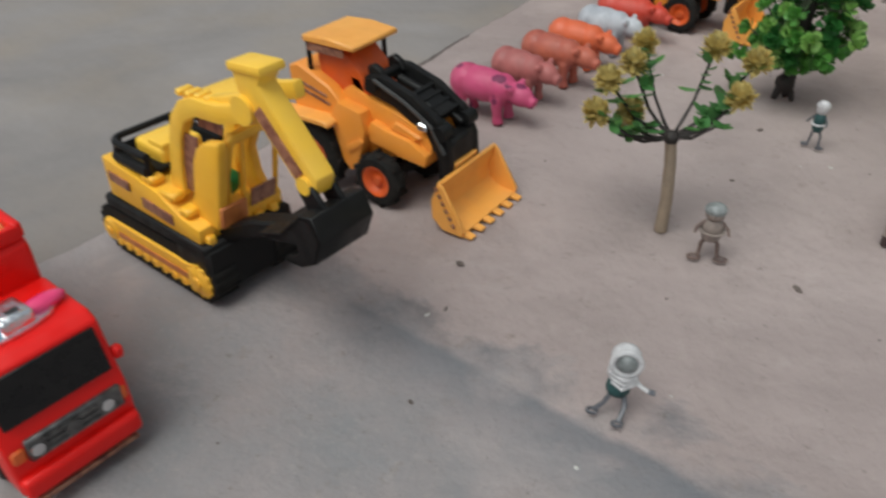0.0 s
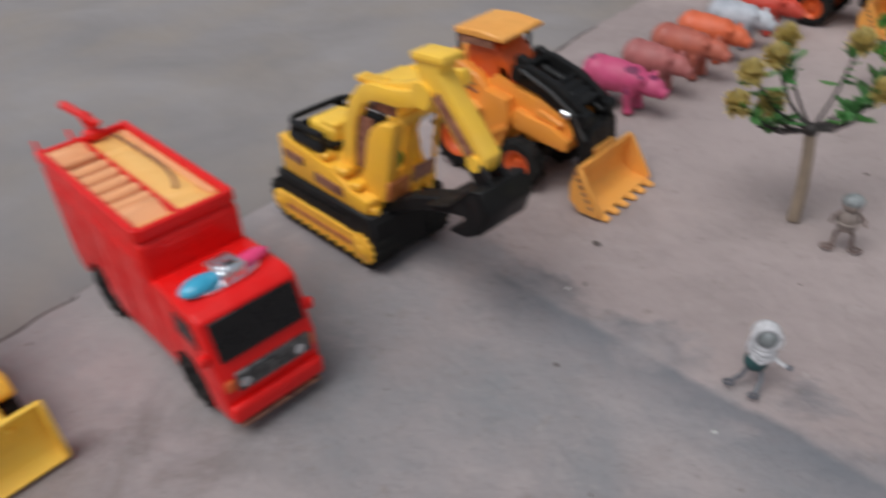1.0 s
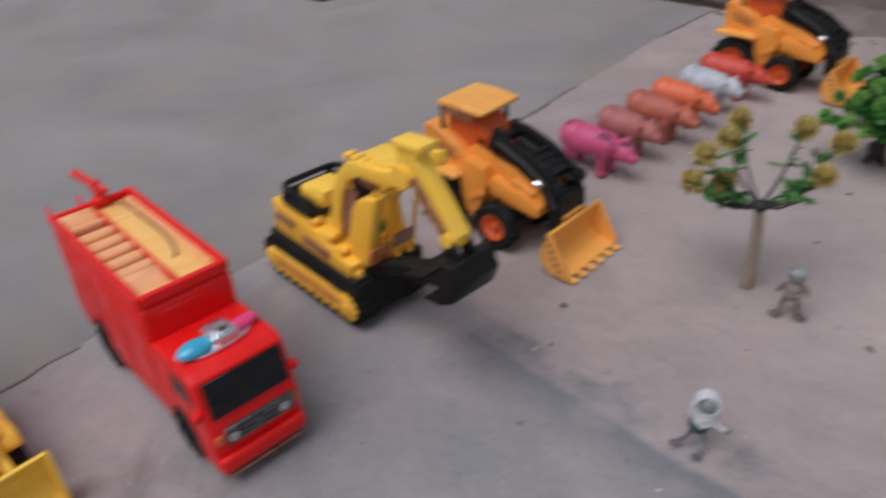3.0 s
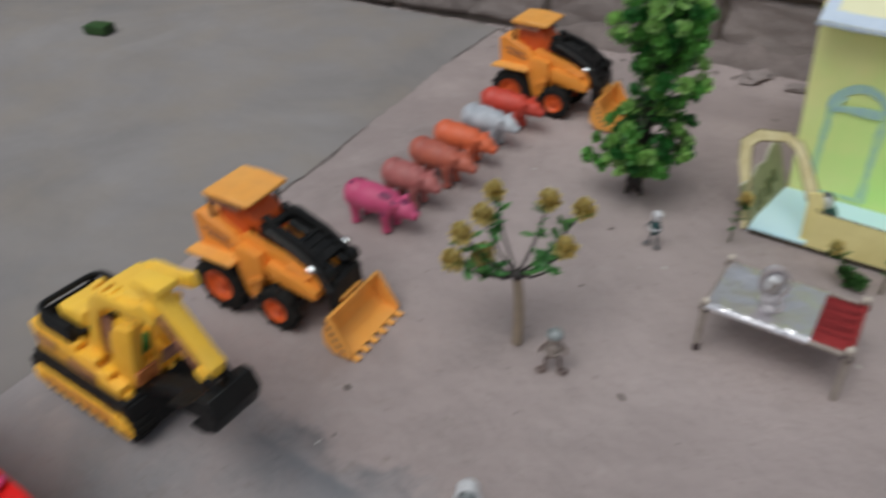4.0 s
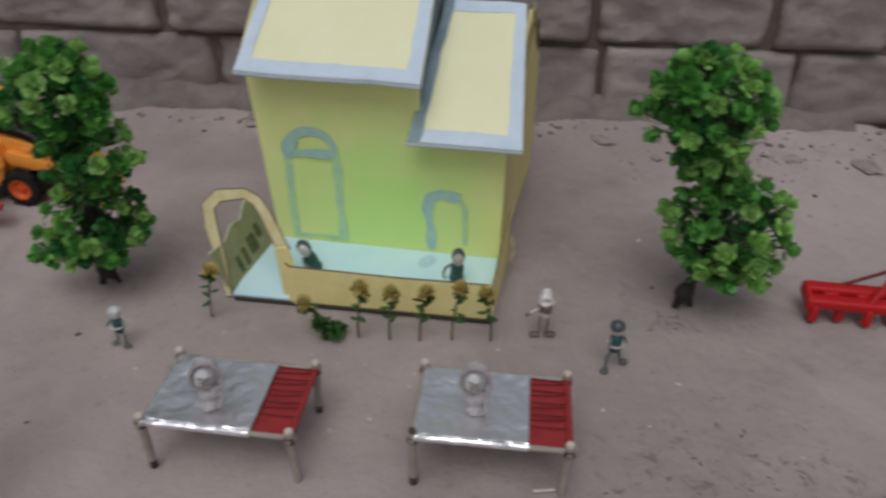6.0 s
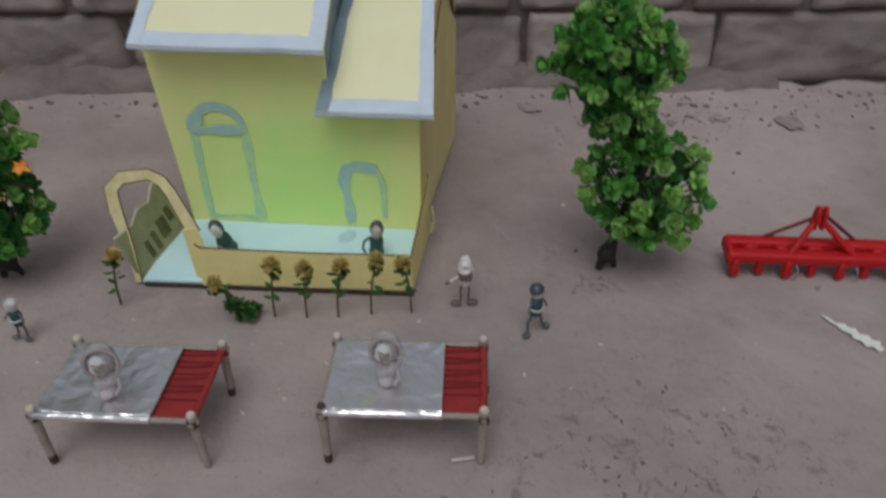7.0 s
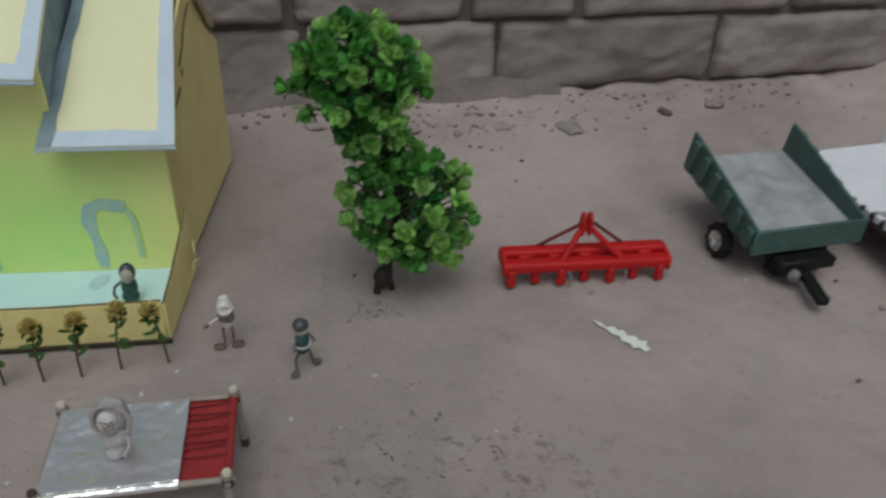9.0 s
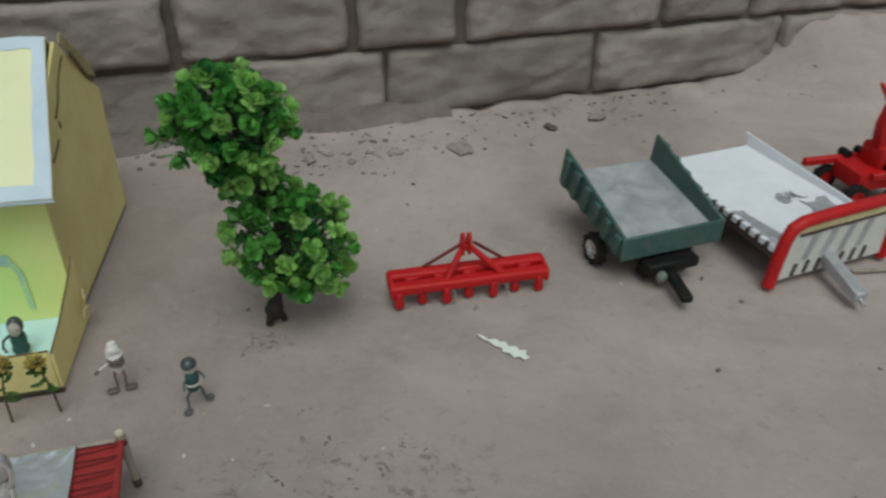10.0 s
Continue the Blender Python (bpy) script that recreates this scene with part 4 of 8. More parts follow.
    for y, s in ((by0, -1), (by1, 1)):
        bm = bmesh.new()
        prism(bm, [(0.0785, 0.1000), (0.0820, 0.1035), (0.1000, 0.0835), (0.0965, 0.0800)], y + s * 0.0002 - 0.0004, y + s * 0.0002 + 0.0004)
        part("sticker", bm, STICKER_RED, boom, "red-brown printed strip")
        bm = bmesh.new()
        rod(bm, (0.1005, y, 0.0790), (0.1005, y + s * 0.0016, 0.0790), 0.0034, n=14)
        part("pin", bm, LEMON, boom)
        bm = bmesh.new()
        prism(bm, [(0.0960, 0.0770), (0.1040, 0.0800), (0.1120, 0.0700), (0.1040, 0.0640)], y - 0.0012, y + 0.0012, 0.0006)
        part("fork", bm, BLACK, t)
    bm = bmesh.new()
    def near(pts, k=0.74, c=(0.0975, 0.0645)):
        return [(c[0] + (x - c[0]) * k, c[1] + (z - c[1]) * k) for x, z in pts]

    outer = [(0.0720, 0.0520), (0.0900, 0.0580), (0.1060, 0.0740), (0.1150, 0.0760), (0.1205, 0.0640), (0.1150, 0.0500), (0.1030, 0.0430), (0.0900, 0.0420)]
    inner = [(0.0910, 0.0445), (0.1020, 0.0455), (0.1130, 0.0515), (0.1175, 0.0640), (0.1135, 0.0725), (0.1075, 0.0715), (0.0910, 0.0550), (0.0730, 0.0495)]
    prism(bm, near(outer + inner), -0.0220, 0.0040, 0.0004)
    for y in (-0.0220, 0.0020):
        prism(bm, near([(0.0740, 0.0522), (0.0880, 0.0570), (0.1060, 0.0737), (0.1148, 0.0757), (0.1202, 0.0640), (0.1148, 0.0503), (0.1030, 0.0433), (0.0910, 0.0428),
                        (0.0935, 0.0468), (0.0985, 0.0482), (0.1020, 0.0515), (0.1015, 0.0560), (0.0950, 0.0548), (0.0800, 0.0505)]), y, y + 0.002, 0.0003)
    part("bucket", bm, BLACK, t, "black digging bucket")
    bm = bmesh.new()
    prism(bm, [(0.036, 0.0350), (0.060, 0.0480), (0.092, 0.0590), (0.094, 0.0540), (0.062, 0.0410), (0.038, 0.0290)], -0.0130, -0.0030, 0.001)
    part("linkage", bm, BLACK, t, "black bucket linkage")
    # the whole cab leans forward over the front edge
    cab = {"cab_arch", "cab_side", "front_panel", "window_post", "window_sill", "front_sticker", "cab_roof", "roof_lug", "cab_sticker", "cab_seat", "front_plate"}
    for ob in t.children_recursive:
        if ob.name.split(".")[0] in cab:
            for v in ob.data.vertices:
                k = max(0.0, v.co.z - 0.040)
                v.co.x += 0.0115 * min(1.2, k / 0.040) - 0.002
                v.co.y -= 0.0040
                v.co.z += 0.08 * k
    return t


build_excavator()


def build_fire_truck():
    t = thing("toy_fire_engine", -0.3090, 0.1245, 0, -4.0, "glossy red toy fire engine with orange deck and light bar", "toy fire engine")
    w = 0.0210
    bm = bmesh.new()
    prism(bm, [(0.000, 0.022), (0.001, 0.069), (0.005, 0.0705), (0.094, 0.0705), (0.0975, 0.068), (0.0975, 0.012), (0.044, 0.011), (0.040, 0.020), (0.033, 0.0265), (0.024, 0.0265), (0.016, 0.021), (0.012, 0.014), (0.004, 0.016)],
          -w, w, 0.0022, 3)
    body = part("body", bm, RED, t)
    # raised rim and rails round the deck
    bm = bmesh.new()
    for y in (-w + 0.0015, w - 0.0015):
        box(bm, (0.048, y, 0.0728), (0.097, 0.0034, 0.0060), bev=0.0016, seg=3)
    for x in (0.0017, 0.0958):
        box(bm, (x, 0, 0.0726), (0.0034, 2 * w - 0.003, 0.0054), bev=0.0013, seg=2)
    box(bm, (0.048, -0.0010, 0.0724), (0.094, 0.0018, 0.0042), bev=0.0006)
    part("deck_rim", bm, RED, body)
    for s in (-1, 1):
        for x0, x1, z0, z1 in ((0.006, 0.036, 0.030, 0.062), (0.040, 0.066, 0.018, 0.062), (0.070, 0.094, 0.018, 0.062)):
            bm = bmesh.new()
            box(bm, ((x0 + x1) / 2, s * (w + 0.0001), (z0 + z1) / 2), (x1 - x0, 0.0007, z1 - z0), bev=0.0003)
            part("side_panel", bm, RED, body)
    bm = bmesh.new()
    box(bm, (0.0972, 0, 0.0630), (0.0012, 0.0240, 0.0050), bev=0.0004)
    part("front_step", bm, RED, body)
    # smooth lane: a plate with two cross ridges, a step in front and a raised outer strip
    bm = bmesh.new()
    prism(bm, [(0.0040, 0.0704), (0.0040, 0.0722), (0.0195, 0.0722), (0.0205, 0.0730), (0.0230, 0.0730), (0.0240, 0.0720), (0.0265, 0.0720), (0.0275, 0.0726), (0.0770, 0.0726), (0.0790, 0.0714),
               (0.0845, 0.0714), (0.0860, 0.0728), (0.0935, 0.0728), (0.0935, 0.0704)], 0.0003, 0.0176, 0.0003)
    plate = part("deck_panel", bm, DECK_PALE, t, "smooth pale orange deck panel")
    bm = bmesh.new()
    box(bm, (0.0475, 0.0160, 0.0728), (0.084, 0.0032, 0.0016), bev=0.0006, seg=2)
    part("outer_strip", bm, SLAT_ORANGE, plate)
    bm = bmesh.new()
    line = [(0.0060, 0.0120), (0.0180, 0.0124), (0.0320, 0.0127), (0.0450, 0.0130), (0.0560, 0.0127), (0.0640, 0.0114), (0.0700, 0.0094), (0.0745, 0.0074)]
    tube(bm, [(x, y, 0.0731) for x, y in line], 0.0007, 6, taper=0.0009)
    part("hose", bm, STICKER_RED, t, "dark moulded hose line")
    # slatted lane: a rear bar, a hollow, five rounded slats and a stepped plate
    bm = bmesh.new()
    box(bm, (0.048, -0.0105, 0.0706), (0.090, 0.0166, 0.0008))
    part("deck_base", bm, DECK_SHADE, t, "deck bed darkened to brown-orange for the shade between the slats")
    bm = bmesh.new()
    prism(bm, [(0.0042, 0.0706), (0.0044, 0.0742), (0.0054, 0.0750), (0.0092, 0.0750), (0.0106, 0.0740), (0.0170, 0.0718), (0.0172, 0.0706)], -0.0187, -0.0022, 0.0004)
    part("rear_bar", bm, SLAT_ORANGE, t, "pale orange bar across the deck")
    for k in range(6):
        bm = bmesh.new()
        half = 0.0037 if k else 0.0020
        prism(bm, [(-half, 0.0708)] + [(half * math.cos(q), 0.0722 + 0.0022 * math.sin(q)) for q in (math.pi * (1 - j / 7) for j in range(8))] + [(half, 0.0708)], -0.0083, 0.0083, 0.0002)
        part("deck_slat", bm, SLAT_ORANGE, t, "", pose(0.0203 + k * 0.0100 - (0.0012 if not k else 0), -0.0104, 0))
    bm = bmesh.new()
    prism(bm, [(0.0748, 0.0706), (0.0750, 0.0738), (0.0760, 0.0744), (0.0796, 0.0744), (0.0808, 0.0734), (0.0860, 0.0716), (0.0882, 0.0714), (0.0884, 0.0706)], -0.0187, -0.0022, 0.0004)
    part("front_plate", bm, SLAT_ORANGE, t, "stepped orange plate")
    bm = bmesh.new()
    box(bm, (0.0922, -0.0104, 0.0722), (0.0030, 0.0166, 0.0032), bev=0.0007)
    part("front_strip", bm, DECK_PALE, t)
    bm = bmesh.new()
    box(bm, (0.004, 0.004, 0.0755), (0.006, 0.008, 0.005), bev=0.0012)
    rod(bm, (0.004, 0.004, 0.077), (0.002, 0.003, 0.084), 0.0018, n=10)
    rod(bm, (0.009, 0.006, 0.0815), (-0.008, -0.001, 0.0885), 0.0018, 0.0022, n=12)
    ball(bm, (0.003, 0.0035, 0.0838), 0.0029)
    part("water_cannon", bm, RED, t, "red water cannon")
    for y in (-0.019, -0.004):
        bm = bmesh.new()
        rod(bm, (0.0015, y, 0.072), (-0.0035, y, 0.0785), 0.0011, 0.0008, n=8)
        part("post", bm, RED, t)
    # cab
    bm = bmesh.new()
    prism(bm, [(0.0955, 0.010), (0.0955, 0.052), (0.099, 0.0545), (0.128, 0.0545), (0.1325, 0.052), (0.1365, 0.0345), (0.1385, 0.028), (0.1385, 0.008), (0.126, 0.007), (0.122, 0.019), (0.116, 0.0255), (0.108, 0.0255), (0.101, 0.019), (0.0985, 0.010)],
          -w, w, 0.0028, 3)
    box(bm, (0.1392, 0, 0.0115), (0.005, 2 * w - 0.001, 0.0085), bev=0.0022, seg=3)
    cab = part("cab", bm, RED, t)
    bm = bmesh.new()
    prism(bm, [(0.1336, 0.0515), (0.1345, 0.0515), (0.1382, 0.0352), (0.1372, 0.0352)], -w + 0.003, w - 0.003, 0.0003)
    part("windscreen", bm, GLASS_BLACK, cab, "black windscreen")
    for s in (-1, 1):
        bm = bmesh.new()
        prism(bm, [(0.112, 0.0385), (0.113, 0.0485), (0.125, 0.0485), (0.129, 0.0385)], s * w, s * (w + 0.0005), 0.0002)
        part("side_window", bm, GLASS_BLACK, cab, "small black side window")
        bm = bmesh.new()
        box(bm, (0.134, s * (w + 0.0018), 0.0375), (0.004, 0.0035, 0.0050), bev=0.001)
        part("mirror", bm, RED, cab)
        bm = bmesh.new()
        box(bm, (0.1375, s * (w - 0.0035), 0.0245), (0.004, 0.0045, 0.0055), bev=0.0008)
        part("indicator", bm, RED_ORANGE, cab, "orange indicator")
        bm = bmesh.new()
        rod(bm, (0.1380, s * 0.0120, 0.0245), (0.1405, s * 0.0120, 0.0245), 0.0026, 0.0022, n=14)
        part("headlight", bm, CHROME, cab, "chromed headlight")
    bm = bmesh.new()
    box(bm, (0.1380, 0.0015, 0.0245), (0.0037, 0.0330, 0.0092), bev=0.0008)
    for k in range(3):
        box(bm, (0.1400, 0, 0.0222 + k * 0.0024), (0.0008, 0.0180, 0.0008))
    rod(bm, (0.1395, 0, 0.0245), (0.1408, 0, 0.0245), 0.0028, n=16)
    part("grille", bm, SILVER, cab, "grey printed grille")
    bm = bmesh.new()
    box(bm, (0.1395, 0, 0.0052), (0.0035, 0.036, 0.0018), bev=0.0004)
    part("bumper_strip", bm, STICKER_RED, cab, "brown bumper strip")
    # light bar
    bar = new("light_bar")
    bar.parent, bar.matrix_basis = t, pose(0.1175, 0.0, 0.0548, 0, 0, 4)
    bm = bmesh.new()
    pts = [(0.0072 * math.cos(a) * (0.6 if abs(math.sin(a)) > 0.8 else 1), 0.0185 * math.sin(a)) for a in (2 * math.pi * k / 20 for k in range(20))]
    slab_outline(bm, pts, 0.0, 0.0014, 0.0004)
    part("base", bm, BRIGHT_CHROME, bar, "chromed light bar base")
    for s, mat, name in ((-1, BLUE_CLEAR, "light blue lens"), (1, PINK_CLEAR, "pink lens")):
        bm = bmesh.new()
        ball(bm, (0, s * (0.0105 if s < 0 else 0.0118), 0.0020), (0.0052, 0.0084, 0.0034) if s < 0 else (0.0036, 0.0084, 0.0026))
        part("lens", bm, mat, bar, name)
    bm = bmesh.new()
    box(bm, (0.0004, 0.0010, 0.0034), (0.0124, 0.0112, 0.0062), bev=0.0016, seg=3)
    box(bm, (0.0012, 0.0010, 0.0064), (0.0082, 0.0078, 0.0010), bev=0.0004)
    part("siren", bm, BRIGHT_CHROME, bar, "chromed siren block")
    bm = bmesh.new()
    box(bm, (0.0030, 0.0015, 0.0071), (0.0012, 0.0040, 0.0006))
    part("slot", bm, CHARCOAL, bar)
    bm = bmesh.new()
    box(bm, (0.0600, 0, 0.012), (0.115, 0.026, 0.008), bev=0.001)
    part("chassis", bm, BLACK, t)
    for x in (0.0285, 0.1120):
        for s in (-1, 1):
            wheel(t, x, s * 0.0175, 0.0128, 0.0128, 0.0075, BLACK, s, "", 20)
    return t


build_fire_truck()


def build_backhoe():
    t = thing("toy_backhoe", -0.2560, 0.0225, 0, 0.0, "yellow toy backhoe loader with front blade and raised digger arm", "toy backhoe")
    # hood
    bm = bmesh.new()
    prism(bm, [(-0.006, 0.016), (-0.008, 0.0420), (0.000, 0.0430), (0.024, 0.0368), (0.0290, 0.0325), (0.0300, 0.016)], -0.0095, 0.0095, 0.002, 2)
    part("hood", bm, YELLOW, t)
    # raised bezel with a pale blue sticker in it, and two round bumps behind
    bm = bmesh.new()
    slope = pose(0.0150, 0, 0.0398, 0, 14.6, 0)
    for c, s in (((0, -0.0074, 0), (0.0250, 0.0026, 0.0022)), ((0, 0.0074, 0), (0.0250, 0.0026, 0.0022)), ((-0.0112, 0, 0), (0.0026, 0.0150, 0.0022)), ((0.0112, 0, 0), (0.0026, 0.0150, 0.0022))):
        box(bm, c, s, bev=0.0007)
    bmesh.ops.transform(bm, matrix=slope, verts=bm.verts[:])
    part("hood_bezel", bm, LEMON, t)
    bm = bmesh.new()
    box(bm, (0, 0, 0.0002), (0.0192, 0.0118, 0.0008), bev=0.0002)
    bmesh.ops.transform(bm, matrix=slope, verts=bm.verts[:])
    st = part("hood_sticker", bm, STICKER_BLUE, t, "pale blue sticker with printed arches")
    for k in range(3):
        bm = bmesh.new()
        tube(bm, [(-0.0052 + k * 0.0056 - 0.0016 * math.sin(a), -0.0034 * math.cos(a), 0.0007) for a in (math.pi * j / 10 for j in range(11))], 0.0007, 5)
        box(bm, (-0.0044 + k * 0.0056, 0, 0.0007), (0.0010, 0.0034, 0.0005), bev=0.0002)
        bmesh.ops.transform(bm, matrix=slope, verts=bm.verts[:])
        part("print_mark", bm, PAPER, st, "")
    for s in (-1, 1):
        bm = bmesh.new()
        ball(bm, (-0.0010, s * 0.0048, 0.0432), (0.0030, 0.0030, 0.0020))
        part("hood_bump", bm, AMBER, t)
    # cab and body
    bm = bmesh.new()
    prism(bm, [(-0.040, 0.016), (-0.043, 0.040), (-0.041, 0.0540), (-0.036, 0.0572), (-0.021, 0.0522), (-0.013, 0.0385), (-0.006, 0.037), (-0.004, 0.016)], -0.0165, 0.0165, 0.003, 3)
    part("cab", bm, YELLOW, t)
    bm = bmesh.new()
    m = pose(-0.0285, 0, 0.0556, 0, 18, 0)
    pts = [(0.0068 * math.copysign(abs(math.cos(a)) ** 0.6, math.cos(a)), 0.0112 * math.copysign(abs(math.sin(a)) ** 0.6, math.sin(a))) for a in (2 * math.pi * k / 24 for k in range(24))]
    slab_outline(bm, pts, -0.0004, 0.0006)
    bmesh.ops.transform(bm, matrix=m, verts=bm.verts[:])
    print_ = part("roof_sticker", bm, STICKER_PURPLE, t, "purple and red printed roof sticker")
    for px, py, rx, ry, mat in ((0.0020, -0.0055, 0.0024, 0.0028, STICKER_DARK), (-0.0034, 0.0045, 0.0010, 0.0026, PAPER), (0.0042, -0.0078, 0.0010, 0.0012, PAPER), (-0.0010, -0.0012, 0.0012, 0.0018, STICKER_BLUE)):
        bm = bmesh.new()
        slab_outline(bm, [((rx + 0.0006 * math.sin(3 * a)) * math.cos(a) + px, (ry + 0.0008 * math.cos(4 * a)) * math.sin(a) + py) for a in (2 * math.pi * k / 16 for k in range(16))], 0.0005, 0.0008)
        bmesh.ops.transform(bm, matrix=m, verts=bm.verts[:])
        part("print_patch", bm, mat, print_)
    bm = bmesh.new()
    box(bm, (-0.0125, 0, 0.0420), (0.0085, 0.016, 0.0025), (0, 40, 0), bev=0.001)
    part("seat", bm, AMBER, t)
    bm = bmesh.new()
    box(bm, (-0.0055, 0, 0.0428), (0.0050, 0.0150, 0.0034), bev=0.001)
    part("cap", bm, LEMON, t)
    # arms to the blade
    for s in (-1, 1):
        bm = bmesh.new()
        box(bm, (0.017, s * 0.0118, 0.0265), (0.046, 0.0030, 0.0060), (0, 14, 0), bev=0.0008)
        part("blade_arm", bm, LEMON, t, "slim lifting rail beside the hood")
        bm = bmesh.new()
        prism(bm, [(-0.0060, 0.0215), (-0.0060, 0.0262), (-0.0010, 0.0280), (0.0030, 0.0280), (0.0042, 0.0262), (0.0090, 0.0262), (0.0102, 0.0280), (0.0165, 0.0274), (0.0205, 0.0240), (0.0205, 0.0215)], s * 0.0146, s * 0.0218, 0.0008)
        box(bm, (0.0060, s * 0.0154, 0.0285), (0.0220, 0.0018, 0.0060), bev=0.0006)
        part("fender", bm, YELLOW, t)
        bm = bmesh.new()
        box(bm, (-0.0150, s * 0.0120, 0.0400), (0.0100, 0.0030, 0.0110), (0, 35, 0), bev=0.0010)
        part("cab_pillar", bm, YELLOW, t)
    bm = bmesh.new()
    out = [(0.0430, 0.0008), (0.0365, 0.0040), (0.0335, 0.0120), (0.0340, 0.0210), (0.0385, 0.0290)]
    inn = [(0.0405, 0.0282), (0.0362, 0.0205), (0.0358, 0.0122), (0.0385, 0.0052), (0.0445, 0.0022)]
    prism(bm, out + inn, -0.0245, 0.0245, 0.0004)
    for s in (-1, 1):
        prism(bm, [(0.0430, 0.0010), (0.0365, 0.0042), (0.0337, 0.0120), (0.0342, 0.0210), (0.0387, 0.0288), (0.0410, 0.0270), (0.0450, 0.0040)], s * 0.0233, s * 0.0252, 0.0003)
    part("blade", bm, LEMON, t, "wide lemon-yellow front blade")
    bm = bmesh.new()
    box(bm, (-0.008, 0, 0.0145), (0.064, 0.018, 0.008), bev=0.001)
    part("chassis", bm, YELLOW, t)
    for s in (-1, 1):
        wheel(t, -0.0270, s * 0.0195, 0.0150, 0.0150, 0.0080, YELLOW, s, "", 20)
        wheel(t, 0.0120, s * 0.0180, 0.0110, 0.0110, 0.0070, YELLOW, s, "", 18)
    # digger arm
    bm = bmesh.new()
    prism(bm, [(-0.040, 0.040), (-0.040, 0.056), (-0.050, 0.070), (-0.057, 0.070), (-0.052, 0.050), (-0.048, 0.038)], -0.006, 0.006, 0.001, 2)
    part("arm_foot", bm, ORANGE, t)
    # amber here paints the shaded side of the boom
    bm = bmesh.new()
    prism(bm, [(-0.049, 0.062), (-0.056, 0.062), (-0.091, 0.108), (-0.088, 0.1155), (-0.078, 0.1140)], -0.0045, 0.0015, 0.0012, 2)
    box(bm, (-0.0865, -0.0040, 0.1125), (0.010, 0.0130, 0.006), (0, 10, 0), bev=0.0015)
    part("boom", bm, AMBER, t, "digger boom in amber, its shaded side set in the colour")
    bm = bmesh.new()
    prism(bm, [(-0.094, 0.112), (-0.083, 0.115), (-0.066, 0.078), (-0.074, 0.073)], -0.0100, -0.0030, 0.0012, 2)
    part("stick", bm, LEMON, t)
    bm = bmesh.new()
    prism(bm, [(-0.074, 0.084), (-0.060, 0.081), (-0.0495, 0.068), (-0.0500, 0.063), (-0.0520, 0.0635), (-0.0520, 0.0680), (-0.0610, 0.0780), (-0.073, 0.0815)], -0.0220, 0.0060, 0.0006)
    for y in (-0.0222, 0.0042):
        prism(bm, [(-0.074, 0.0835), (-0.060, 0.0805), (-0.0497, 0.068), (-0.0502, 0.0632), (-0.068, 0.070)], y, y + 0.002, 0.0003)
    bucket = part("bucket", bm, LEMON, t, "lemon-yellow digger bucket")
    for k in range(5):
        bm = bmesh.new()
        prism(bm, [(-0.0500, 0.0632), (-0.0520, 0.0636), (-0.0520, 0.0612), (-0.0508, 0.0610)], -0.0018, 0.0018, 0.0002)
        part("tooth", bm, LEMON, bucket, "", pose(0, -0.0200 + k * 0.0060, 0))
    bm = bmesh.new()
    prism(bm, [(-0.0592, 0.0798), (-0.0586, 0.0803), (-0.0501, 0.0700), (-0.0508, 0.0696)], -0.0195, 0.0035)
    part("sticker", bm, STICKER_DARK, bucket, "grey and pink printed sticker")
    return t


build_backhoe()


# ---- the cardboard house with its yard ----
def wall_paint():
    """Watery paint on card: lemon yellow, with a greener wash low in the middle."""
    m = material("painted_card", (0.87, 0.82, 0.37), (0.80, 0.79, 0.31), rough=0.75, scale=22.0, bump=0.12, bump_scale=900.0, distort=0.3)
    n, l = m.node_tree.nodes, m.node_tree.links
    p = n["Principled BSDF"]
    base = p.inputs["Base Color"].links[0].from_socket
    co = next(q for q in n if q.bl_idname == "ShaderNodeTexCoord")
    mp = n.new("ShaderNodeMapping")
    mp.inputs["Location"].default_value = (-0.074 / 0.100, 0, -0.040 / 0.082)
    mp.inputs["Scale"].default_value = (1 / 0.100, 2.0, 1 / 0.082)
    g, t, mix, add = n.new("ShaderNodeTexGradient"), n.new("ShaderNodeTexNoise"), n.new("ShaderNodeMix"), n.new("ShaderNodeMath")
    g.gradient_type = "SPHERICAL"
    t.inputs["Scale"].default_value, t.inputs["Detail"].default_value = 35.0, 7.0
    l.new(co.outputs["Object"], mp.inputs["Vector"])
    l.new(mp.outputs[0], g.inputs["Vector"])
    l.new(co.outputs["Object"], t.inputs["Vector"])
    add.operation = "MULTIPLY_ADD"
    l.new(g.outputs["Fac"], add.inputs[0])
    add.inputs[1].default_value = 1.15
    sub = n.new("ShaderNodeMapRange")
    sub.inputs[1].default_value, sub.inputs[2].default_value = 0.3, 0.7
    sub.inputs[3].default_value, sub.inputs[4].default_value = -0.2, 0.25
    l.new(t.outputs["Fac"], sub.inputs[0])
    l.new(sub.outputs[0], add.inputs[2])
    add.use_clamp = True
    # deck bed colour, darkened to paint the shade in the slat gaps
    mix.data_type = "RGBA"
    mix.inputs[7].default_value = (0.58, 0.83, 0.25, 1)
    l.new(add.outputs[0], mix.inputs[0])
    l.new(base, mix.inputs[6])
    l.new(mix.outputs[2], p.inputs["Base Color"])
    return m


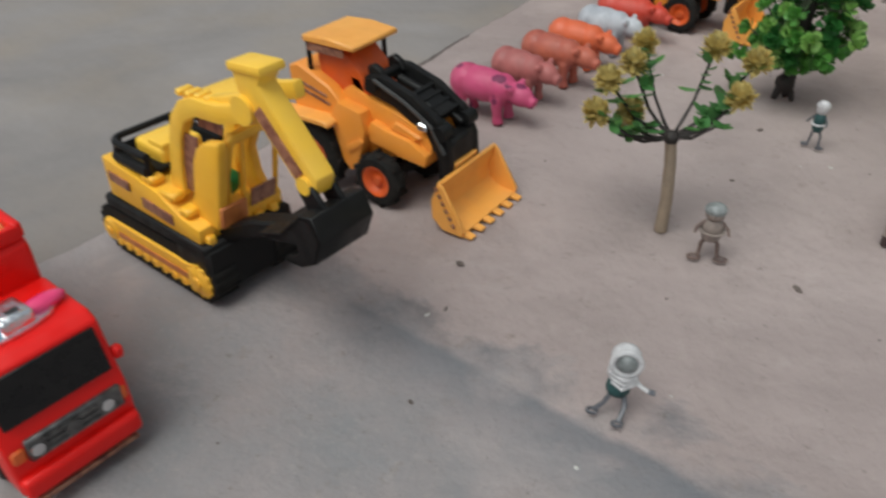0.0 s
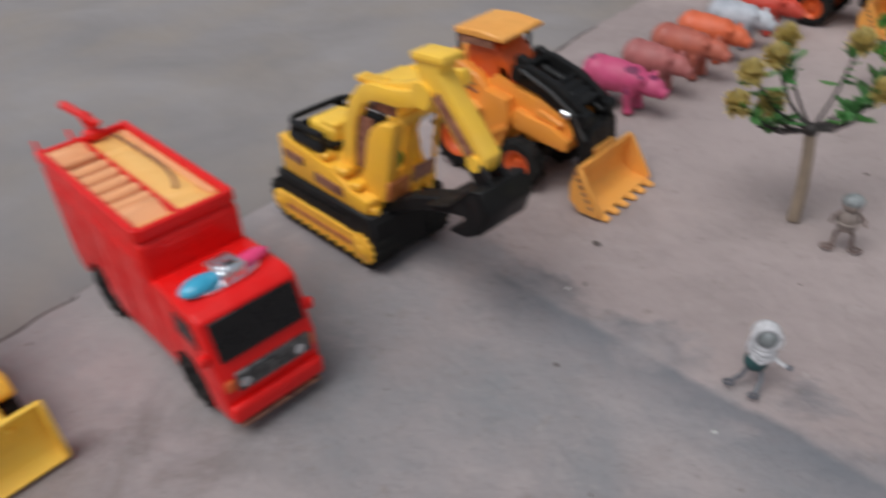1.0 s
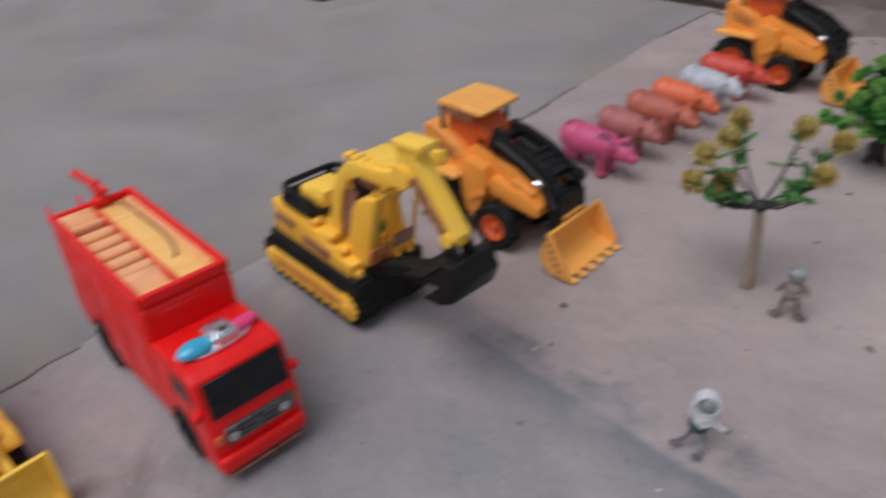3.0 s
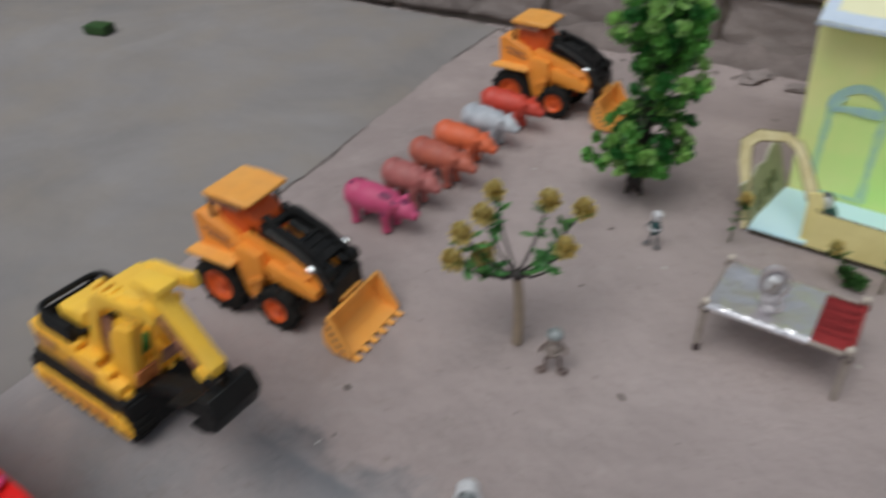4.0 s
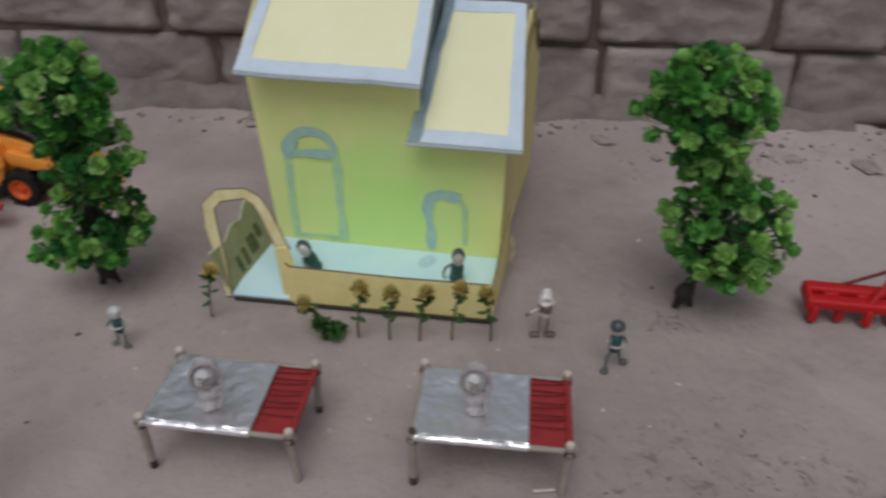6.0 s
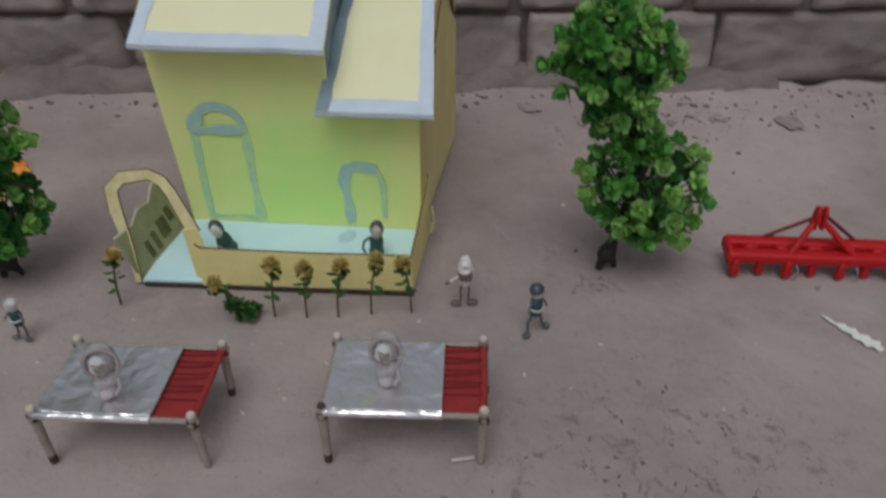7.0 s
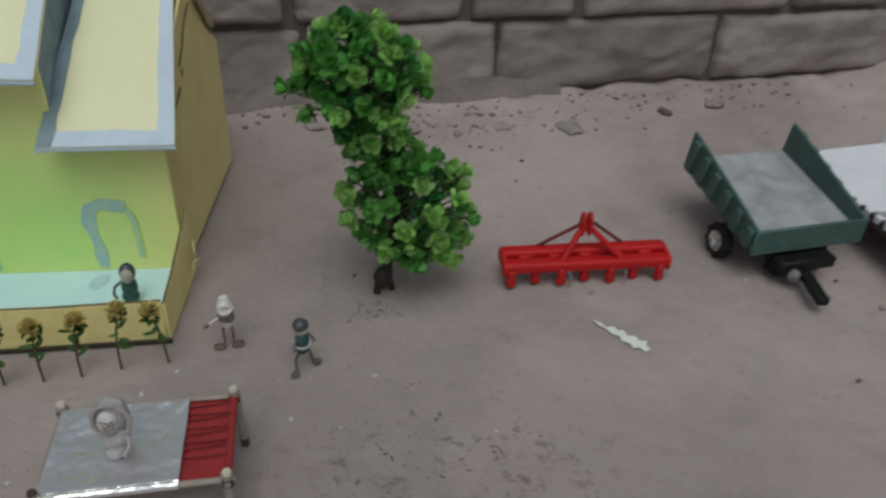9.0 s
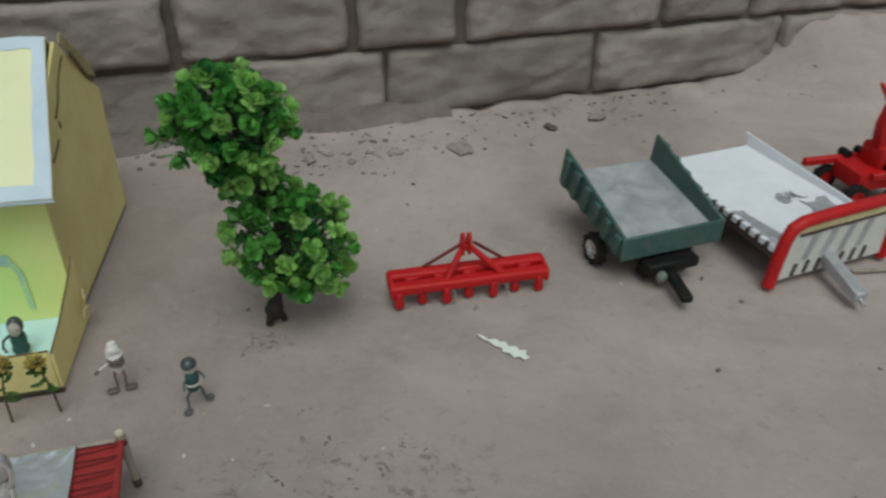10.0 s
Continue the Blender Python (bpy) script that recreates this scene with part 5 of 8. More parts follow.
CARD_WALL = wall_paint()
CARD_SIDE = material("ochre_card", (0.77, 0.66, 0.30), (0.69, 0.57, 0.25), rough=0.8, scale=30.0, bump=0.12, bump_scale=900.0)
CARD_ROOF = material("cream_card", (0.85, 0.80, 0.54), (0.80, 0.75, 0.48), rough=0.7, scale=16.0, bump=0.08, bump_scale=700.0)
CARD_BORDER = material("pale_blue_paint", (0.62, 0.68, 0.78), (0.53, 0.60, 0.71), rough=0.7, scale=60.0, bump=0.15, bump_scale=500.0)
# slate-blue paint and the shadow between the two roofs in one colour
BORDER_SHADED = material("shaded_slate_paint", (0.16, 0.22, 0.26), (0.27, 0.34, 0.38), rough=0.7, scale=60.0, bump=0.15, bump_scale=500.0)
CARD_EDGE = material("scorched_card_edge", (0.09, 0.06, 0.03), (0.20, 0.14, 0.06), rough=0.9, scale=120.0)
BINDING_DARK = material("charred_card", (0.035, 0.028, 0.02), (0.07, 0.05, 0.03), rough=0.9, scale=200.0)
CARD_INNER_TAN = material("brown_card", (0.42, 0.34, 0.17), (0.32, 0.26, 0.13), rough=0.9, scale=80.0, bump=0.2, bump_scale=500.0)
CARD_TAN = material("tan_card", (0.86, 0.74, 0.34), (0.76, 0.64, 0.27), rough=0.8, scale=45.0, bump=0.15, bump_scale=800.0)
CARD_CREAM = material("cream_card_strip", (0.70, 0.61, 0.36), (0.54, 0.44, 0.22), rough=0.85, scale=110.0, bump=0.25, bump_scale=500.0)
CARD_FLOOR = material("aqua_paint", (0.63, 0.81, 0.86), (0.56, 0.76, 0.84), rough=0.6, scale=25.0, bump=0.1, bump_scale=600.0)
STROKE = material("thin_blue_brush_paint", (0.40, 0.60, 0.46), (0.54, 0.73, 0.34), rough=0.7, scale=150.0, distort=0.5)
STROKE_BLUE = material("blue_brush_paint", (0.35, 0.52, 0.56), (0.46, 0.65, 0.48), rough=0.7, scale=130.0, distort=0.4)
# grey-green card with the yard side wall's shade mixed into the colour
CARD_SHADED = material("shaded_green_card", (0.24, 0.24, 0.13), (0.33, 0.31, 0.17), rough=0.85, scale=90.0, bump=0.2, bump_scale=500.0)
TORN_EDGE = material("torn_pale_card", (0.66, 0.62, 0.50), (0.52, 0.48, 0.36), rough=0.9, scale=200.0)
DRIP = material("grey_blue_wash", (0.42, 0.56, 0.66), (0.52, 0.68, 0.76), rough=0.6, scale=140.0)
STROKE_DARK = material("dark_brush_paint", (0.06, 0.07, 0.02), (0.14, 0.14, 0.05), rough=0.8, scale=120.0)


def stroke(bm, pts, w, y, wob=0.0007, seed=0.0):
    """A brush stroke of uneven width on the front wall, standing a little proud of it."""
    prev = None
    pts = [Vector((x, 0, z)) for x, z in pts]
    dense = []
    for a, b in zip(pts, pts[1:]):
        k = max(2, int((b - a).length / 0.002))
        dense += [a.lerp(b, i / k) for i in range(k)]
    dense.append(pts[-1])
    for i, p in enumerate(dense):
        d = (dense[min(i + 1, len(dense) - 1)] - dense[max(i - 1, 0)]).normalized()
        s = Vector((-d.z, 0, d.x)) * (w / 2 + wob * noise.noise(Vector((i * 0.13, seed * 1.7, 1.0))))
        c = [bm.verts.new((p.x + k * s.x, y, p.z + k * s.z)) for k in (-1, 1)]
        c += [bm.verts.new((p.x + k * s.x, y + 0.0006, p.z + k * s.z)) for k in (-1, 1)]
        if prev:
            bm.faces.new((prev[0], prev[1], c[1], c[0]))
            bm.faces.new((prev[0], c[0], c[2], prev[2]))
            bm.faces.new((prev[1], prev[3], c[3], c[1]))
        prev = c


def sheet(bm, w, ln, sag, th=0.0020, nx=26, ny=24):
    """A card of thickness th from the eave line up the slope, bent by sag."""
    top, low = [], []
    for j in range(ny + 1):
        for i in range(nx + 1):
            x, y = (i / nx - 0.5) * w, j / ny * ln
            top.append(bm.verts.new((x, y, th + sag(x, y))))
            low.append(bm.verts.new((x, y, sag(x, y))))
    s = nx + 1
    for j in range(ny):
        for i in range(nx):
            a = j * s + i
            bm.faces.new((top[a], top[a + 1], top[a + s + 1], top[a + s]))
            bm.faces.new((low[a], low[a + s], low[a + s + 1], low[a + 1]))
    rim = list(range(s)) + [j * s + nx for j in range(1, ny + 1)] + [ny * s + i for i in range(nx - 1, -1, -1)] + [j * s for j in range(ny - 1, 0, -1)]
    for a, b in zip(rim, rim[1:] + rim[:1]):
        bm.faces.new((top[a], low[a], low[b], top[b]))


def build_house():
    t = thing("card_house", 0.0470, 0.6215, 0, -6.0, "painted yellow-green cardboard house with cream roofs and walled yard", "model house")
    W, D, M = 0.158, 0.149, 0.1005      # width, depth, where the tall half ends
    TH = 0.002
    slope = 0.60
    ridge_y = 0.083

    def roof_z(eave, y):
        return eave + slope * (y + 0.014) if y <= ridge_y else eave + slope * (ridge_y + 0.014) - 0.85 * (y - ridge_y)

    hi, lo = 0.1385, 0.1000
    # front wall, tall and low half in one card
    bm = bmesh.new()
    prism(bm, [(-0.0050, 0.003), (W, 0.003), (W, lo + 0.004), (M, lo + 0.004), (M, hi + 0.004), (-0.0150, hi + 0.004)], 0.0, TH, 0.0003)
    for v in bm.verts:
        v.co.y += 0.0012 * noise.noise(Vector((v.co.x * 12, 1.0, v.co.z * 12))) + 0.05 * (v.co.z - 0.003) * 0.06
    front = part("front_wall", bm, CARD_WALL, t, "yellow-green painted front")
    # gable walls
    for name, x, eave in (("left_wall", -0.0048, hi), ("middle_wall", M - TH, hi), ("right_wall", W - TH, lo)):
        bm = bmesh.new()
        ys = [0.0025, ridge_y, D]
        pts = [(ys[0], 0.002)] + [(y, roof_z(eave, y) - 0.002) for y in ys] + [(D, 0.002)]
        prism(bm, pts, x, x + TH, 0.0003, m=Matrix(((0, 1, 0, 0), (1, 0, 0, 0), (0, 0, 1, 0), (0, 0, 0, 1))))
        for v in bm.verts:
            v.co.x += 0.012 * (v.co.y / D) * (1 if name == "right_wall" else 0) - (0.0100 * v.co.z / hi if name == "left_wall" else 0)
        part(name, bm, BORDER_SHADED if name == "middle_wall" else CARD_SIDE, t, "slate-blue painted inner gable, the tall roof's shadow mixed into the colour" if name == "middle_wall" else "ochre cardboard side")
    bm = bmesh.new()
    box(bm, (M / 2, D - 0.001, 0.0530), (M - 0.006, TH, 0.100))
    box(bm, ((M + W) / 2, D - 0.001, 0.0400), (W - M - 0.002, TH, 0.074))
    part("back_wall", bm, CARD_SIDE, t)

    def roof(name, x0, x1, eave):
        y0, y1 = -0.0185, ridge_y
        ln = math.hypot(y1 - y0, slope * (y1 - y0))
        ang = math.degrees(math.atan(slope))
        z0 = eave + slope * (y0 + 0.014)
        m = pose((x0 + x1) / 2, y0, z0, ang, 0, 0)
        bm = bmesh.new()
        def narrow(y):
            return 1 - (0.24 if name == "low_roof" else 0.05) * y / ln

        def sag(x, y):
            return 0.0016 * noise.noise(Vector((x * 26, y * 26, x0 * 50))) + 0.0005 * noise.noise(Vector((x * 90, y * 90, x0 * 50)))

        sheet(bm, x1 - x0, ln, sag)
        for v in bm.verts:
            v.co.x *= narrow(v.co.y)
        r = part(name, bm, CARD_ROOF, t, "cream card roof with pale blue painted border", m)
        bw = 0.0105
        w = x1 - x0
        for nm, c, s in (("eave", (0, bw / 2, 0), (w, bw)), ("side", (-w / 2 + bw * 0.4, ln / 2, 0), (bw * 0.8, ln)),
                         ("other", (w / 2 - bw * 0.45, ln / 2, 0), (bw * 0.9, ln)), ("ridge", (0, ln - bw / 2, 0), (w, bw))):
            bm = bmesh.new()
            k = 40
            along = s[0] > s[1]
            L, B = (s[0], s[1]) if along else (s[1], s[0])
            rows = []
            for i in range(k + 1):
                u = (i / k - 0.5) * (L - 0.0006)
                wob = 0.0011 * noise.noise(Vector((u * 90, c[0] * 40, c[1] * 40 + 3)))
                inner, outer = B / 2 + wob, -B / 2 + 0.0002
                sign = {"eave": 1, "side": 1, "other": -1, "ridge": -1}[nm]
                a, b = sign * inner, sign * outer
                lift = {"eave": 0.00245, "ridge": 0.00245}.get(nm, 0.00265)
                pa, pb = ((u, a), (u, b)) if along else ((a, u), (b, u))
                rows.append([bm.verts.new(((c[0] + q[0]) * narrow(c[1] + q[1]), c[1] + q[1], lift + sag(c[0] + q[0], c[1] + q[1]))) for q in (pa, pb)])
            for p, q in zip(rows, rows[1:]):
                bm.faces.new((p[0], p[1], q[1], q[0]))
            # the low roof's border beside the gable carries that painted shadow too
            part("painted_border", bm, BORDER_SHADED if nm == "side" and name == "low_roof" else CARD_BORDER, r)
        # folded lip along the eave, and the rear slope
        bm = bmesh.new()
        lip = []
        for i in range(41):
            u = (i / 40 - 0.5) * (w + 0.0004)
            top, low = 0.0024 + sag(u, 0.0), -0.0012 + sag(u, 0.0) + 0.0007 * noise.noise(Vector((u * 120, x0 * 30, 4.0)))
            lip.append([bm.verts.new((u, -0.0004, top)), bm.verts.new((u, -0.0014, (top + low) / 2)), bm.verts.new((u, -0.0008, low)), bm.verts.new((u, 0.0006, low + 0.0004))])
        for p, q in zip(lip, lip[1:]):
            for j in range(3):
                bm.faces.new((p[j], p[j + 1], q[j + 1], q[j]))
        part("eave_lip", bm, CARD_BORDER, r)
        bm = bmesh.new()
        ln2 = (D - y1 + 0.006) / math.cos(math.atan(0.85))
        box(bm, (0, ln2 / 2, 0.001), (w * narrow(ln), ln2, 0.002), bev=0.0003)
        part("rear_slope", bm, CARD_ROOF, t, "", pose((x0 + x1) / 2, y1, roof_z(eave, y1) - 0.0008, -math.degrees(math.atan(0.85)), 0, 0))

    roof("tall_roof", -0.0125, M + 0.0045, hi)
    roof("low_roof", M - 0.0045, W + 0.0110, lo)
    bm = bmesh.new()
    flip = Matrix(((0, 1, 0, 0), (1, 0, 0, 0), (0, 0, 1, 0), (0, 0, 0, 1)))
    prism(bm, [(0.098, 0.1600), (0.112, 0.1500), (0.126, 0.1365), (0.143, 0.1230), (0.160, 0.1145), (0.153, 0.1265), (0.139, 0.1390), (0.120, 0.1545), (0.104, 0.1650)], W + 0.0118, W + 0.0130, 0.0003, m=flip)
    for v in bm.verts:
        v.co.x += 0.10 * max(0.0, v.co.y - 0.125) - 0.005
        v.co.y -= 0.008
        v.co.z -= 0.007
    flap = part("torn_flap", bm, CARD_INNER_TAN, t, "torn brown flap of card at the gable")
    bm = bmesh.new()
    prism(bm, [(0.102, 0.1535), (0.118, 0.1415), (0.134, 0.1270), (0.150, 0.1165), (0.146, 0.1150), (0.132, 0.1250), (0.116, 0.1390), (0.102, 0.1500)], W + 0.0100, W + 0.0116, 0.0002, m=flip @ Matrix.Translation((-0.008, 0, -0.007)))
    part("torn_edge", bm, CARD_EDGE, flap, "dark torn edge")
    for fy, fz, r in ((0.055, 0.112, 0.0016), (0.020, 0.098, 0.0012)):
        bm = bmesh.new()
        ball(bm, (W + 0.0002 + 0.0845 * fy, fy, fz), (0.0004, r, r * 1.8))
        part("dark_mark", bm, CARD_EDGE, t)
    for c, sz, r in (((0.1665, -0.0080, 0.0230), (0.0010, 0.0085, 0.0060), (14, 0, 12)), ((0.1672, -0.0130, 0.0150), (0.0010, 0.0105, 0.0065), (-18, 8, -8))):
        bm = bmesh.new()
        box(bm, c, sz, r, bev=0.0003)
        roughen(bm, 0.0012, 260, c[2] * 90)
        part("torn_scrap", bm, CARD_CREAM, t, "torn pale scrap of card")
    for pts_ in ([(0.050, 0.1180), (0.062, 0.1255), (0.068, 0.1330), (0.078, 0.1400), (0.088, 0.1450)], [(0.028, 0.0990), (0.040, 0.1030), (0.046, 0.1060)]):
        bm = bmesh.new()
        tube(bm, [(W + 0.0004 + 0.0845 * cy_, cy_, cz_) for cy_, cz_ in pts_], 0.0006, 5)
        part("dark_crack", bm, CARD_EDGE, t, "dark crack in the card")
    # painted door and window outlines
    y = -0.0007
    bm = bmesh.new()
    arch = [(0.026 + 0.0165 * math.cos(a), 0.0765 + 0.0150 * math.sin(a)) for a in (math.pi * k / 12 for k in range(13))]
    stroke(bm, [(0.0095, 0.006), (0.0085, 0.030), (0.0085, 0.050), (0.0085, 0.075)], 0.0056, y, 0.0022)
    stroke(bm, [(0.0450, 0.006), (0.0435, 0.040), (0.0430, 0.077)], 0.0052, y, 0.0018, seed=4)
    stroke(bm, [(0.0095, 0.0075), (0.0270, 0.0085), (0.0440, 0.0075)], 0.0028, y - 0.0002, 0.0016, seed=5)
    part("door_outline", bm, STROKE, t, "blue brushed outline of a door")
    bm = bmesh.new()
    stroke(bm, arch, 0.0052, y - 0.0004, 0.0014, seed=2)
    stroke(bm, [(0.0075, 0.0740), (0.0200, 0.0752), (0.0415, 0.0755)], 0.0056, y - 0.0008, 0.0016, seed=7)
    stroke(bm, [(0.0085, 0.0735), (0.0100, 0.0800), (0.0140, 0.0855)], 0.0078, y - 0.0010, 0.0018, seed=17)
    part("door_arch", bm, STROKE_BLUE, t, "blue brushed arch over the door")
    bm = bmesh.new()
    stroke(bm, [(0.1090, -0.0 + 0.006), (0.1085, 0.022), (0.1060, 0.040), (0.1080, 0.0485), (0.1150, 0.0520), (0.1290, 0.0495)], 0.0062, y, 0.0020, seed=9)
    part("window_outline", bm, STROKE_BLUE, t, "blue brushed outline of a window")
    bm = bmesh.new()
    stroke(bm, [(0.1290, 0.0490), (0.1325, 0.0400), (0.1330, 0.0120)], 0.0036, y - 0.0004, 0.0016, seed=12)
    part("window_side", bm, STROKE, t, "thin washed brush stroke")
    # yard: floor, parapet, side walls and gate arch
    bm = bmesh.new()
    slab_outline(bm, [(-0.0125, -0.0715), (0.157, -0.0665), (0.157, 0.0), (-0.0125, 0.0)], 0.0008, 0.0035, 0.0004)
    floor_ = part("yard_floor", bm, CARD_FLOOR, t, "pale aqua painted card floor")
    bm = bmesh.new()
    prism(bm, [(-0.013, 0.0), (0.1585, 0.0), (0.1585, 0.0022), (-0.013, 0.0022)], -0.0735, -0.0718, m=pose(0, 0, 0, 0, 0, 1.7))
    part("scorched_edge", bm, BINDING_DARK, floor_, "dark scorched card edge")
    bm = bmesh.new()
    ball(bm, (0.1080, -0.0130, 0.0036), (0.0055, 0.0085, 0.0004), rot=(0, 0, -20))
    part("paint_drip", bm, DRIP, floor_, "blue paint drip")

    def card(name, pts, p, q, label="", mat=CARD_TAN, rim=True, tilt=0):
        """An upright card from plan point p to q; pts are (along 0..1, height)."""
        p, q = Vector((*p, 0)), Vector((*q, 0))
        ln = (q - p).length
        m = Matrix.Translation(p) @ Matrix.Rotation(math.atan2(q.y - p.y, q.x - p.x), 4, "Z") @ Matrix.Rotation(radians(tilt), 4, "X")
        b = bmesh.new()
        prism(b, [(u * ln, z) for u, z in pts], -0.0009, 0.0009, 0.0002)
        ob = part(name, b, mat, t, label, m)
        if rim:
            b = bmesh.new()
            top = [(u * ln, z) for u, z in pts if z > 0.006]
            tube(b, [(x, 0, z + 0.0002) for x, z in top], 0.00075, 5)
            if mat is CARD_SHADED:
                part("torn_rim", b, TORN_EDGE, ob, "pale torn card edge")
            else:
                part("scorched_rim", b, CARD_EDGE, ob, "dark scorched card edge")
        return ob

    card("parapet", [(0, 0.001), (1, 0.001), (1, 0.0285), (0.55, 0.0280), (0.02, 0.0295), (0, 0.032)], (0.0265, -0.0705), (0.1580, -0.0662), "tan yard wall with scorched top edge")
    card("yard_side", [(0, 0.001), (1, 0.001), (1, 0.040), (0.97, 0.048), (0.90, 0.043), (0.35, 0.031), (0, 0.0265)], (0.1590, -0.0660), (0.1630, 0.0010), "tan yard side wall")
    side = card("yard_side", [(0, 0.001), (1, 0.001), (1, 0.038), (0.86, 0.044), (0.72, 0.041), (0.60, 0.035), (0.42, 0.037), (0.25, 0.032), (0, 0.034)], (-0.0135, -0.0700), (-0.0060, 0.0), "grey-green yard side wall, its shade mixed into the colour, with a torn pale top", CARD_SHADED, True, -20)
    for k, (u, z, w, h) in enumerate(((0.020, 0.012, 0.0045, 0.012), (0.029, 0.013, 0.0045, 0.013), (0.041, 0.016, 0.010, 0.013), (0.052, 0.020, 0.006, 0.010))):
        bm = bmesh.new()
        box(bm, (u, -0.0011, z), (w, 0.0005, h))
        part("painted_mark", bm, STROKE_DARK, side)
    # the gate arch: a folded strip of card leaning back over the yard gate
    bm = bmesh.new()
    mid = [(-0.0150, 0.0), (-0.0210, 0.022), (-0.0300, 0.047), (-0.0325, 0.0585), (-0.0260, 0.0660), (-0.0080, 0.0690), (0.0005, 0.0650), (0.0060, 0.0585), (0.0215, 0.0330)]
    half = [0.0020, 0.0030, 0.0042, 0.0046, 0.0042, 0.0033, 0.0035, 0.0036, 0.0042]
    one, two = [], []
    for k, (x, z) in enumerate(mid):
        (xa, za), (xb, zb) = mid[max(k - 1, 0)], mid[min(k + 1, len(mid) - 1)]
        d = Vector((xb - xa, zb - za)).normalized()
        one.append((x - d.y * half[k], z + d.x * half[k]))
        two.append((x + d.y * half[k], z - d.x * half[k]))
    prism(bm, one + two[::-1], -0.0009, 0.0009, 0.0002)
    gate = part("gate_arch", bm, CARD_CREAM, t, "folded tan card arch over the yard gate", pose(0, -0.0715, 0.001, -27, 0, 0))
    bm = bmesh.new()
    tube(bm, [(x, -0.0006, z) for x, z in two], 0.0006, 5)
    tube(bm, [(x, -0.0006, z) for x, z in one[2:]], 0.0005, 5)
    part("scorched_rim", bm, CARD_EDGE, gate, "dark scorched card edge")
    bm = bmesh.new()
    prism(bm, [(0.0215, 0.001), (0.0300, 0.001), (0.0300, 0.034), (0.0270, 0.042), (0.0190, 0.040), (0.0200, 0.026)], -0.0668, -0.0652, 0.0003)
    part("gate_post", bm, CARD_TAN, t)
    bm = bmesh.new()
    box(bm, (0.0225, -0.0640, 0.0330), (0.0075, 0.0040, 0.0050), (20, 15, 0), bev=0.0008)
    part("gate_knot", bm, CARD_EDGE, t, "dark glued joint")


build_house()

# ---- string cots with foil sheets ----
STICK = material("bamboo_stick", (0.37, 0.31, 0.27), (0.27, 0.22, 0.19), rough=0.7, scale=90.0, bump=0.2, bump_scale=500.0)
STICK_END = material("pale_stick_end", (0.62, 0.54, 0.46), (0.52, 0.44, 0.37), rough=0.7, scale=120.0)
THREAD = material("red_thread", (0.17, 0.009, 0.011), (0.12, 0.006, 0.008), rough=0.8, scale=300.0, bump=0.5, bump_scale=1500.0)
CLOTH = material("red_cloth", (0.34, 0.026, 0.027), (0.25, 0.017, 0.019), rough=0.85, scale=90.0, bump=0.3, bump_scale=1200.0)
BINDING = material("dark_binding", (0.05, 0.03, 0.03), (0.08, 0.05, 0.045), rough=0.9, scale=200.0)


def foil_material():
    m = material("kitchen_foil", (0.97, 0.93, 0.96), (0.90, 0.86, 0.90), rough=0.30, metal=0.90, scale=40.0, bump=1.0, bump_scale=95.0, distort=1.2)
    return m


FOIL = foil_material()


